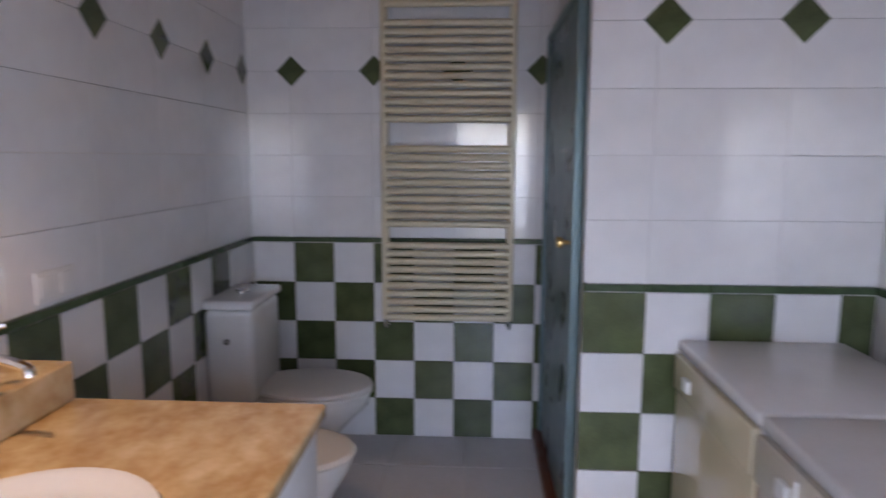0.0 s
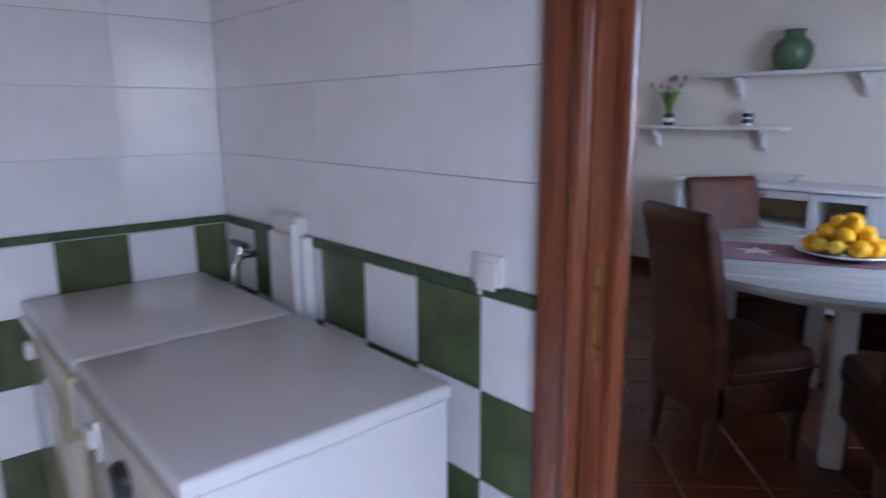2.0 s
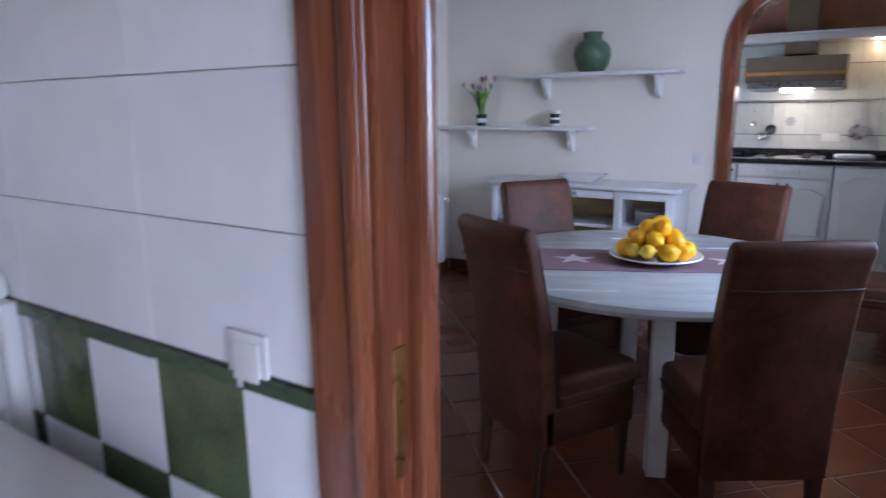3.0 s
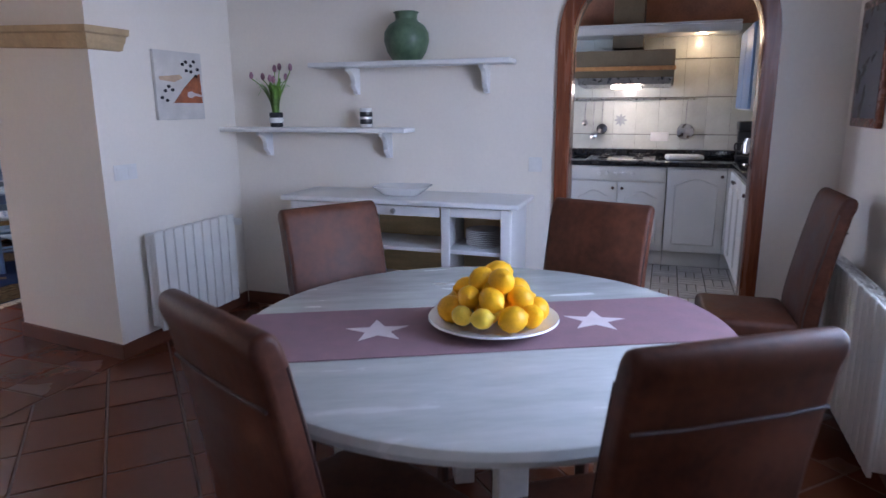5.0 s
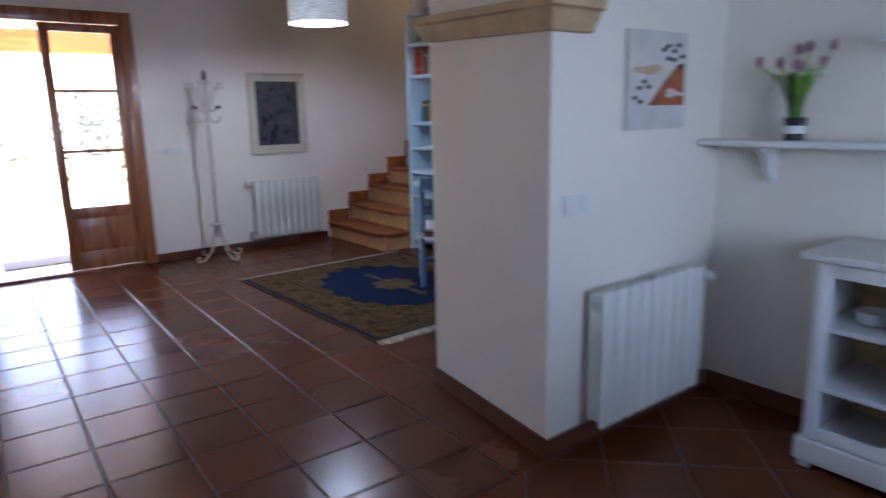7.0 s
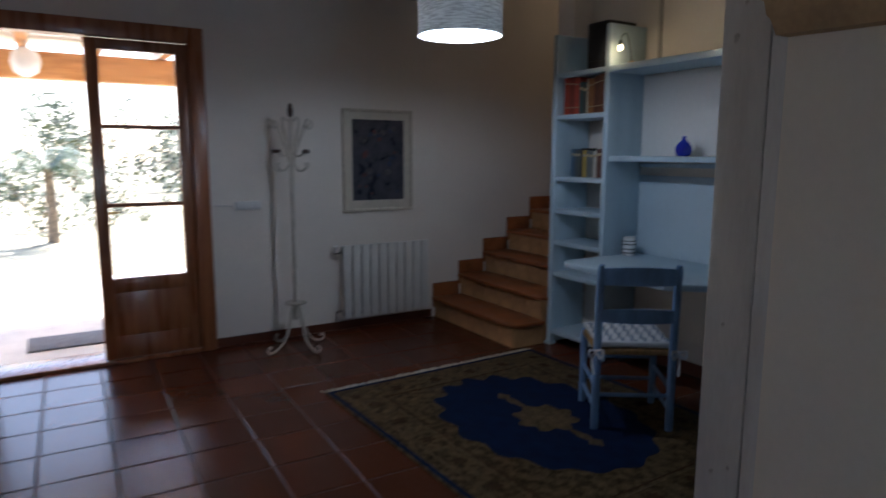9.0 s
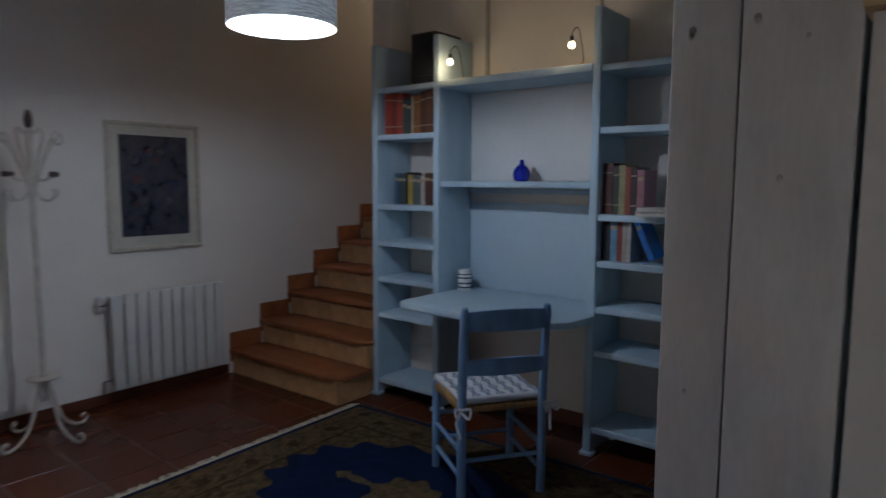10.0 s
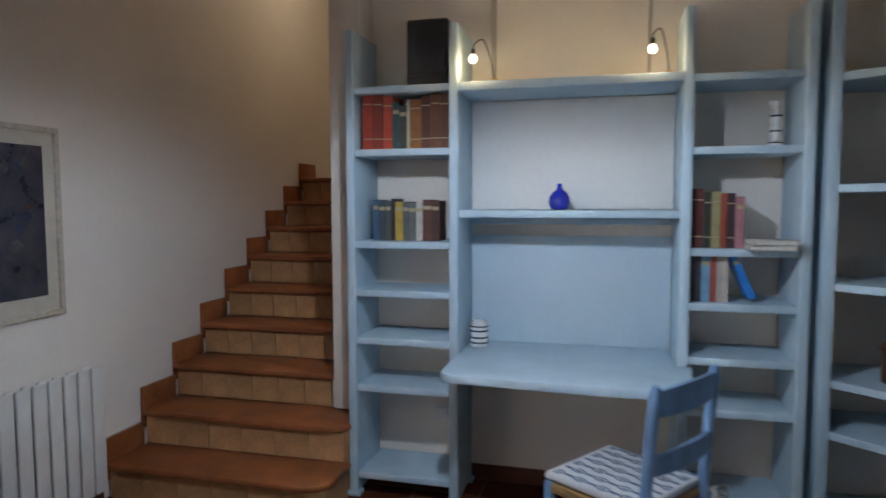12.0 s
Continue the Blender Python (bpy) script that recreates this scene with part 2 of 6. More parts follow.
PRINT_DARK = mat("dark_abstract_print", (0.012, 0.016, 0.030), 0.3, vary=0.5, scale=9, grain=40, bump=0.05, color2=(0.075, 0.070, 0.085))
PRINT_RED = mat("red_print", (0.10, 0.028, 0.026), 0.4, vary=0.4, scale=15)
PRINT_PALE = mat("grey_print", (0.085, 0.080, 0.080), 0.4, vary=0.4, scale=15)
PRINT_BLUE = mat("blue_print", (0.020, 0.032, 0.070), 0.4, vary=0.4, scale=15)
MOUNT = mat("cream_mount", (0.60, 0.55, 0.45), 0.7, vary=0.05, scale=12)
FRAME_CREAM = mat("pale_wood_frame", (0.55, 0.48, 0.38), 0.5, vary=0.1, scale=6, stretch=(6, 6, 1))
RUG_FIELD = mat("olive_patterned_wool", (0.026, 0.017, 0.009), 0.95, vary=0.6, scale=22, grain=70, bump=0.6, color2=(0.15, 0.10, 0.050), spec=0.05)
RUG_BROWN = mat("dark_brown_wool", (0.030, 0.016, 0.009), 0.95, vary=0.4, scale=24, grain=100, bump=0.6, color2=(0.075, 0.040, 0.022), spec=0.05)
RUG_BLUE = mat("navy_wool", (0.005, 0.010, 0.031), 0.95, vary=0.3, scale=12, grain=110, bump=0.6, color2=(0.009, 0.021, 0.060), spec=0.05)
RUG_GOLD = mat("gold_wool", (0.055, 0.038, 0.019), 0.95, vary=0.4, scale=24, grain=100, bump=0.6, color2=(0.15, 0.105, 0.055), spec=0.05)
RUG_FRINGE = mat("cream_fringe", (0.58, 0.52, 0.40), 0.95, vary=0.15, scale=20, bump=0.4)
CUSHION = mat("white_cotton", (0.62, 0.63, 0.64), 0.9, vary=0.05, scale=20, grain=200, bump=0.3)
IKAT = mat("slate_blue_print", (0.14, 0.19, 0.27), 0.9, vary=0.25, scale=25, grain=200, bump=0.2)
WICKER = mat("brown_wicker", (0.15, 0.062, 0.022), 0.55, vary=0.4, scale=10, grain=80, bump=0.6, stretch=(1, 1, 18))
KITCHEN_TILE = mat("cream_kitchen_tile", (0.54, 0.56, 0.51), 0.18, vary=0.06, scale=5, bump=0.06, rand=0.05, coat=0.3)
DARK_GROUT = mat("dark_grout", (0.10, 0.095, 0.085), 0.9, vary=0.1, scale=10)
GRANITE = mat("black_granite", (0.014, 0.014, 0.016), 0.12, vary=0.6, scale=40, grain=200, bump=0.02)
KITCHEN_DOOR = mat("cream_lacquer_door", (0.66, 0.64, 0.60), 0.36, vary=0.03, scale=4, bump=0.03)
HOOD = mat("bronze_hood", (0.19, 0.145, 0.09), 0.35, 0.3, vary=0.1, scale=5, bump=0.04)
BRICK_PINK = mat("pink_plaster", (0.46, 0.23, 0.15), 0.8, vary=0.15, scale=4)
TEAL_GLASS = mat("teal_shower_glass", (0.035, 0.13, 0.15), 0.3, vary=0.05, bump=0.02, transmission=0.25)
CLEAR = glass_mat("window_glass")
SHADE = fabric_shade("woven_lampshade", (0.78, 0.80, 0.78))
BULB_COOL = mat("cool_bulb", (0.8, 0.8, 0.8), 0.5, bump=0, emit=(0.80, 0.92, 1.0), power=2.5)
BULB_WARM = mat("warm_bulb", (0.8, 0.8, 0.8), 0.5, bump=0, emit=(1.0, 0.74, 0.38), power=3)
BULB_KITCHEN = mat("kitchen_bulb", (0.8, 0.8, 0.8), 0.5, bump=0, emit=(1.0, 0.92, 0.72), power=2)
TERRACE = mat("terrace_stone", (0.66, 0.62, 0.56), 0.8, vary=0.12, scale=2, bump=0.2)
GRASS = mat("dry_lawn", (0.36, 0.32, 0.20), 0.95, vary=0.4, scale=3, bump=0.4)
FOLIAGE = mat("garden_foliage", (0.12, 0.14, 0.075), 0.55, vary=0.4, scale=5, island=0.35)
PALM = mat("palm_leaf", (0.085, 0.14, 0.075), 0.4, vary=0.3, scale=5, island=0.25)
BARK = mat("bark", (0.19, 0.145, 0.10), 0.9, vary=0.3, scale=12, bump=0.6)
DOORMAT = mat("grey_doormat", (0.13, 0.13, 0.14), 0.95, vary=0.2, scale=20, grain=200, bump=0.5)
BOOKS = {}


def book_mat(rgb):
    key = tuple(rgb)
    if key not in BOOKS:
        BOOKS[key] = mat("book_cover", rgb, 0.5, vary=0.12, scale=14, bump=0.1)
    return BOOKS[key]


PAPER = mat("paper", (0.62, 0.58, 0.50), 0.9, vary=0.08, scale=40, stretch=(1, 40, 1))

# ---- mesh helpers ----


def box(bm, x0, y0, z0, x1, y1, z1, bevel=0.0, segs=1):
    r = bmesh.ops.create_cube(bm, size=1)
    vs = r["verts"]
    for v in vs:
        v.co = Vector(((x0 + x1) / 2 + v.co.x * (x1 - x0), (y0 + y1) / 2 + v.co.y * (y1 - y0), (z0 + z1) / 2 + v.co.z * (z1 - z0)))
    if bevel:
        es = list({e for v in vs for e in v.link_edges})
        bmesh.ops.bevel(bm, geom=es, offset=bevel, segments=segs, affect="EDGES", profile=0.5)


def boxes(items, bevel=0.0, segs=1):
    bm = bmesh.new()
    for it in items:
        box(bm, *it, bevel=bevel, segs=segs)
    return bm


def one(x0, y0, z0, x1, y1, z1, bevel=0.003, segs=2):
    bm = bmesh.new()
    box(bm, x0, y0, z0, x1, y1, z1, bevel, segs)
    return bm


def lathe(profile, at=(0, 0, 0), n=28, bm=None, squash=(1, 1)):
    """Turns (radius, height) pairs round z."""
    bm = bm or bmesh.new()
    rings = []
    for r, z in profile:
        rings.append([bm.verts.new((at[0] + squash[0] * r * math.cos(2 * math.pi * i / n), at[1] + squash[1] * r * math.sin(2 * math.pi * i / n), at[2] + z)) for i in range(n)])
    for a, b in zip(rings, rings[1:]):
        for i in range(n):
            bm.faces.new((a[i], a[(i + 1) % n], b[(i + 1) % n], b[i]))
    if profile[0][0] > 1e-4:
        bm.faces.new(list(reversed(rings[0])))
    if profile[-1][0] > 1e-4:
        bm.faces.new(rings[-1])
    return bm


def tube(points, radius, n=8, bm=None):
    bm = bm or bmesh.new()
    pts = [Vector(p) for p in points]
    rings = []
    for i, p in enumerate(pts):
        d = (pts[min(i + 1, len(pts) - 1)] - pts[max(i - 1, 0)]).normalized()
        u = d.orthogonal().normalized() if i == 0 else (rings_u - rings_u.dot(d) * d).normalized()
        rings_u = u
        v = d.cross(u)
        r = radius[i] if isinstance(radius, (list, tuple)) else radius
        rings.append([bm.verts.new(p + r * (math.cos(2 * math.pi * k / n) * u + math.sin(2 * math.pi * k / n) * v)) for k in range(n)])
    for a, b in zip(rings, rings[1:]):
        for k in range(n):
            bm.faces.new((a[k], a[(k + 1) % n], b[(k + 1) % n], b[k]))
    bm.faces.new(list(reversed(rings[0])))
    bm.faces.new(rings[-1])
    return bm


def prism(poly, z0, z1, bm=None, bevel=0.0, segs=2):
    """A flat outline in x, y raised from z0 to z1."""
    bm = bm or bmesh.new()
    a = [bm.verts.new((x, y, z0)) for x, y in poly]
    b = [bm.verts.new((x, y, z1)) for x, y in poly]
    k = len(poly)
    fs = [bm.faces.new(list(reversed(a))), bm.faces.new(b)]
    fs += [bm.faces.new((a[i], a[(i + 1) % k], b[(i + 1) % k], b[i])) for i in range(k)]
    bmesh.ops.recalc_face_normals(bm, faces=fs)
    if bevel:
        es = [e for f in fs[:2] for e in f.edges]
        bmesh.ops.bevel(bm, geom=es, offset=bevel, segments=segs, affect="EDGES", profile=0.5)
    return bm


def curve_pts(ctrl, n=24):
    """A smooth line through control points."""
    p = [Vector(c) for c in ctrl]
    p = [2 * p[0] - p[1]] + p + [2 * p[-1] - p[-2]]
    out = []
    for i in range(1, len(p) - 2):
        for k in range(n):
            t = k / n
            a, b, c, d = p[i - 1], p[i], p[i + 1], p[i + 2]
            out.append(0.5 * (2 * b + (c - a) * t + (2 * a - 5 * b + 4 * c - d) * t * t + (3 * b - a - 3 * c + d) * t ** 3))
    return out + [p[-2]]


def turned(bm, m):
    bmesh.ops.transform(bm, matrix=m, verts=bm.verts)
    return bm


def finish(bm, name, material, smooth=True):
    bmesh.ops.recalc_face_normals(bm, faces=bm.faces)
    me = bpy.data.meshes.new(name)
    bm.to_mesh(me)
    bm.free()
    me.materials.append(material)
    if smooth:
        me.polygons.foreach_set("use_smooth", [True] * len(me.polygons))
        me.set_sharp_from_angle(angle=radians(38))
    return me


def part(name, bm, material, parent=None, label="", smooth=True):
    ob = new(name, finish(bm, name, material, smooth))
    if parent:
        ob.parent = parent
    return tagged(ob, label)


def thing(name, m, label, category, group="", kind=""):
    ob = new(name)
    ob.empty_display_size = 0.1
    ob.matrix_world = m if isinstance(m, Matrix) else Matrix.Translation(m)
    return tagged(ob, label, category, group, kind)


def single(name, bm, material, label, category, group="", m=None, kind="", smooth=True):
    ob = part(name, bm, material, None, label, smooth)
    if m is not None:
        ob.matrix_world = m
    return tagged(ob, label, category, group, kind)


def clip_poly(poly, x0, y0, x1, y1):
    """The part of a convex outline inside a rectangle."""
    for axis, lim, keep in ((0, x0, 1), (0, x1, -1), (1, y0, 1), (1, y1, -1)):
        out = []
        for i, p in enumerate(poly):
            q = poly[(i + 1) % len(poly)]
            dp, dq = keep * (p[axis] - lim), keep * (q[axis] - lim)
            if dp >= 0:
                out.append(p)
            if dp * dq < 0:
                t = dp / (dp - dq)
                out.append((p[0] + t * (q[0] - p[0]), p[1] + t * (q[1] - p[1])))
        poly = out
        if len(poly) < 3:
            return []
    return poly


TILE_MESH = {}


def tile_mesh(poly, depth, chamfer, material, name="tile"):
    """A slab that lies on z = 0 and rises by depth, with a worn upper edge."""
    key = (tuple((round(x, 4), round(y, 4)) for x, y in poly), depth, material.name)
    if key in TILE_MESH:
        return TILE_MESH[key]
    cx, cy = sum(p[0] for p in poly) / len(poly), sum(p[1] for p in poly) / len(poly)

    def inset(p):
        d = Vector((cx - p[0], cy - p[1]))
        return (p[0] + chamfer * d.x / max(d.length, 1e-6) * 1.3, p[1] + chamfer * d.y / max(d.length, 1e-6) * 1.3)

    bm = bmesh.new()
    a = [bm.verts.new((x, y, 0)) for x, y in poly]
    b = [bm.verts.new((x, y, depth - chamfer)) for x, y in poly]
    c = [bm.verts.new((*inset(p), depth)) for p in poly]
    k = len(poly)
    for lo, hi in ((a, b), (b, c)):
        for i in range(k):
            bm.faces.new((lo[i], lo[(i + 1) % k], hi[(i + 1) % k], hi[i]))
    bm.faces.new(c)
    TILE_MESH[key] = finish(bm, name, material, False)
    return TILE_MESH[key]


def rect(w, h, gap=0.0, side=None):
    s = gap if side is None else side
    return [(-w / 2 + s, -h / 2 + gap), (w / 2 - s, -h / 2 + gap), (w / 2 - s, h / 2 - gap), (-w / 2 + s, h / 2 - gap)]


def lay(name, me, parent, m):
    ob = new(name, me)
    ob.parent = parent
    ob.matrix_parent_inverse = parent.matrix_world.inverted()
    ob.matrix_world = m
    return ob

# ---- structure ----
CEIL = 2.75
NORTH = 8.65


def structure(name, bm, material, label, category, smooth=False):
    return single(name, bm, material, label, category, kind="structure", smooth=smooth)


# slabs under the laid floors
floor_bath = structure("floor_bath", one(-0.60, -0.70, -0.12, 1.85, 3.65, -0.008, 0), GROUT, "grey tiled bathroom floor", "floor")
floor_main = structure("floor_main", boxes([(1.85, -0.05, -0.12, 7.25, 4.0, -0.0035), (1.85, 4.0, -0.12, 9.8, 8.78, -0.0035)]),
                       FLOOR_GROUT, "glossy red-brown terracotta tiled floor", "floor")
floor_kitchen = structure("floor_kitchen", one(6.0, -0.35, -0.13, 8.75, 2.7, -0.010, 0), DARK_GROUT, "grey patterned kitchen floor", "floor")

# bathroom shell
structure("wall_bath_west", one(-0.80, -0.90, -0.1, -0.582, 3.85, 2.6, 0), PLASTER, "tiled bathroom wall", "wall")
wall_bath_west = bpy.data.objects["wall_bath_west"]
wall_bath_north = structure("wall_bath_north", one(-0.582, 3.615, -0.1, 1.85, 3.85, 2.6, 0), GROUT, "tiled bathroom end wall", "wall")
wall_niche = structure("wall_niche", one(0.90, 2.495, -0.1, 1.80, 2.62, 2.6, 0), GROUT, "tiled partition beside the shower", "wall")
wall_party = structure("wall_party", boxes([(1.80, -0.90, -0.1, 1.905, 0.20, CEIL), (1.80, 1.075, -0.1, 1.905, 8.86, CEIL), (1.80, 0.20, 2.10, 1.905, 1.075, CEIL)]),
                       PLASTER, "white wall between bathroom and living space", "wall")
structure("wall_bath_south", boxes([(-0.60, -0.90, -0.1, 0.30, -0.70, 2.6), (1.20, -0.90, -0.1, 1.80, -0.70, 2.6),
                                    (0.30, -0.90, -0.1, 1.20, -0.70, 0.35), (0.30, -0.90, 1.95, 1.20, -0.70, 2.6)]), PLASTER, "white bathroom wall with a window", "wall")
# out of view; pine assumed here to dim and warm light bounced onto upper walls
structure("ceiling_bath", one(-0.80, -0.90, 2.6, 1.80, 3.85, 2.7, 0), PINE, "unseen bathroom ceiling, wood tone added to dim the bounce", "ceiling")

# dining and living shell
structure("wall_south", boxes([(1.905, -0.25, -0.1, 3.50, 0.0, CEIL), (4.70, -0.25, -0.1, 6.15, 0.0, CEIL),
                               (3.50, -0.25, -0.1, 4.70, 0.0, 0.85), (3.50, -0.25, 2.15, 4.70, 0.0, CEIL)]), PLASTER, "white dining room wall with a window", "wall")
structure("wall_north", boxes([(1.905, NORTH, -0.1, 3.18, 8.86, 4.2), (4.56, NORTH, -0.1, 9.80, 8.86, 4.2), (3.18, NORTH, 2.28, 4.56, 8.86, 4.2)]),
          PLASTER, "white living room wall with a terrace door", "wall")
structure("wall_divider", prism([(4.845, 3.645), (7.20, 3.645), (7.20, 4.54), (4.97, 4.54)], -0.1, CEIL, bevel=0.012), PLASTER, "thick white dividing wall with a free end", "wall", True)
structure("wall_living_east", boxes([(7.20, 4.0, -0.1, 7.32, 7.62, 4.2)]), PLASTER, "white wall behind the bookcases", "wall")
structure("wall_stair_end", one(9.80, 7.3, -0.1, 9.95, 8.86, 4.2, 0), PLASTER, "white stairwell wall", "wall")
structure("wall_stair_side", one(7.32, 7.50, -0.1, 9.80, 7.62, 4.2, 0), PLASTER, "white stairwell side wall", "wall")


def arch_outline(y0, y1, spring, rise, n=28):
    """From the floor up one side, over the basket arch and down the other."""
    c, h = (y0 + y1) / 2, (y1 - y0) / 2
    pts = [(y0, -0.02)]
    for i in range(n + 1):
        a = math.pi - math.pi * i / n
        ca, sa = math.cos(a), math.sin(a)
        pts.append((c + h * math.copysign(abs(ca) ** 0.80, ca), spring + rise * abs(sa) ** 0.80))
    return pts + [(y1, -0.02)]


def arched_wall(x0, x1, lo, hi, top, hole):
    """A wall in the y, z plane with an arched opening."""
    bm = bmesh.new()
    for x in (x0, x1):
        inner = [bm.verts.new((x, y, z)) for y, z in hole]
        outer = []
        for y, z in hole:
            if z <= -0.01:
                outer.append(bm.verts.new((x, lo if y < (lo + hi) / 2 and y == hole[0][0] else hi, z)))
            else:
                outer.append(None)
        m = len(hole)
        first, last = outer[0], outer[-1]
        tl, tr = bm.verts.new((x, lo, top)), bm.verts.new((x, hi, top))
        mid = m // 2
        tops = [bm.verts.new((x, y, top)) for y, z in hole[1:-1]]
        bm.faces.new((first, inner[0], inner[1], tops[0], tl))
        for i in range(1, m - 2):
            bm.faces.new((inner[i], inner[i + 1], tops[i], tops[i - 1]))
        bm.faces.new((inner[m - 2], inner[m - 1], last, tr, tops[-1]))
        if x == x0:
            keep = inner
        else:
            for i in range(m - 1):
                bm.faces.new((keep[i], keep[i + 1], inner[i + 1], inner[i]))
    bmesh.ops.triangulate(bm, faces=bm.faces)
    return bm


ARCH_IN = arch_outline(0.406, 1.394, 1.68, 0.420)
structure("wall_arch", arched_wall(6.0, 6.15, 0.0, 3.645, CEIL, ARCH_IN), PLASTER, "white dining wall with an arched kitchen opening", "wall")
structure("ceiling_main", boxes([(1.80, -0.25, CEIL, 7.32, 4.36, CEIL + 0.12), (1.80, 4.36, CEIL, 6.6, 8.86, CEIL + 0.12), (6.6, 4.36, CEIL, 7.32, 7.3, CEIL + 0.12)]),
          CEILING, "white ceiling", "ceiling")
structure("ceiling_stair", one(6.5, 7.2, 4.2, 9.95, 8.86, 4.3, 0), CEILING, "white stairwell ceiling", "ceiling")
structure("wall_stair_upper", boxes([(6.50, 7.2, CEIL + 0.12, 6.60, NORTH, 4.2), (6.60, 7.2, CEIL + 0.12, 7.32, 7.30, 4.2)]), PLASTER, "white upper stairwell wall", "wall")
for y in (4.75, 5.75, 7.05, 8.1):
    single("ceiling_beam", one(1.92, y - 0.07, CEIL - 0.15, 6.55, y + 0.07, CEIL - 0.002, 0.012), DOOR_WOOD, "dark brown wooden ceiling beam", "beam", "ceiling beams")

# kitchen shell
structure("wall_kitchen_east", one(8.62, -0.4, -0.1, 8.78, 2.8, 2.8, 0), DARK_GROUT, "cream tiled kitchen wall", "wall")
wall_kitchen_east = bpy.data.objects["wall_kitchen_east"]
structure("wall_kitchen_south", one(6.15, -0.45, -0.1, 8.62, -0.30, 2.8, 0), KITCHEN_TILE, "cream kitchen side wall", "wall")
structure("wall_kitchen_north", boxes([(6.15, 2.6, -0.1, 6.85, 2.75, 2.8), (7.75, 2.6, -0.1, 8.62, 2.75, 2.8), (6.85, 2.6, -0.1, 7.75, 2.75, 1.0), (6.85, 2.6, 2.0, 7.75, 2.75, 2.8)]), KITCHEN_TILE, "cream kitchen side wall", "wall")
# beyond y = 2.75 an added overhang, unseen, keeps sun out of window_3
structure("ceiling_kitchen", one(6.10, -0.45, 2.72, 8.78, 4.35, 2.8, 0), PINE, "wooden kitchen ceiling with an unseen overhang added against the sun", "ceiling")

# skirtings
for i, b in enumerate([(4.845, 3.633, 0, 5.985, 3.643, 0.085), 
                       (5.988, 1.48, 0, 5.998, 3.632, 0.085), (5.988, 0.0, 0, 5.998, 0.32, 0.085), (1.907, 1.17, 0, 1.917, 8.55, 0.085),
                       (4.62, NORTH - 0.012, 0, 6.50, NORTH - 0.002, 0.07), (1.92, NORTH - 0.012, 0, 3.10, NORTH - 0.002, 0.07), (7.188, 4.38, 0, 7.198, 7.4, 0.085), (1.92, 0.002, 0, 5.98, 0.012, 0.085)]):
    structure("baseboard", one(*b, 0.003, 1), SKIRTING, "terracotta tile skirting", "baseboard", True)
for foot in ([(4.843, 3.633), (4.831, 3.633), (4.956, 4.552), (4.968, 4.552)], [(4.97, 4.542), (7.18, 4.542), (7.18, 4.552), (4.97, 4.552)]):
    structure("baseboard", prism(foot, 0, 0.085), SKIRTING, "terracotta tile skirting", "baseboard", True)


def tile_wall(parent, origin, u, width, rows, first, edges, piece):
    """Lays glazed tiles in a wall's plane. origin: the foot of its left end."""
    u, up = Vector(u), Vector((0, 0, 1))
    nrm = u.cross(up)
    base = Matrix((u, up, nrm)).transposed().to_4x4()
    for (z0, z1), pattern in rows:
        for k, (a, b) in enumerate(edges(pattern)):
            a2, b2 = max(a, 0), min(b, width)
            if b2 - a2 < 0.012:
                continue
            m = piece(pattern, first + math.floor(a / 0.2 + 0.5))
            g = 0.0010
            me = tile_mesh(rect(b2 - a2, z1 - z0, 0.0007 if pattern[0] == "white" else g, 0.0004 if pattern[0] == "white" else g), 0.0075, 0.0012, m, "wall_tile")
            c = Vector(origin) + u * (a2 + b2) / 2 + up * (z0 + z1) / 2
            lay("tile", me, parent, Matrix.Translation(c) @ base)


def bath_wall(parent, origin, u, width, start, diamond, odd, hi=2.55):
    """Checkered tiles up to a metre, a green border, white tiles and a row of green diamonds above."""
    rows = [((0.2 * i, 0.2 * i + 0.2), ("check", i)) for i in range(5)]
    rows += [((1.03 + 0.2 * i, min(1.23 + 0.2 * i, hi)), ("white", i)) for i in range(8) if 1.03 + 0.2 * i < hi - 0.02]

    def edges(p):
        step = 0.2 if p[0] == "check" else 0.4
        a = start - step * math.ceil((start + step) / step)
        while a < width:
            yield a, a + step
            a += step

    def piece(p, col):
        if p[0] == "white":
            return BATH_WHITE
        return BATH_GREEN if (col + p[1] + odd) % 2 else BATH_WHITE

    tile_wall(parent, origin, u, width, rows, 0, edges, piece)
    u, up = Vector(u), Vector((0, 0, 1))
    nrm = u.cross(up)
    base = Matrix((u, up, nrm)).transposed().to_4x4()
    a = 0.0
    while a < width - 0.01:
        w = min(0.2, width - a)
        me = tile_mesh(rect(w, 0.026, 0.001), 0.016, 0.006, GREEN_TRIM, "border_tile")
        lay("border_tile", me, parent, Matrix.Translation(Vector(origin) + u * (a + w / 2) + up * 1.015) @ base)
        a += 0.2
    d = diamond - 0.4 * math.floor(diamond / 0.4)
    while d < width - 0.03:
        s = 0.072
        if d > 0.03:
            me = tile_mesh([(-s, 0), (0, -s), (s, 0), (0, s)], 0.0095, 0.0018, BATH_GREEN, "diamond_tile")
            lay("diamond_tile", me, parent, Matrix.Translation(Vector(origin) + u * d + up * 1.83) @ base)
        d += 0.4


# ---- door frames ----


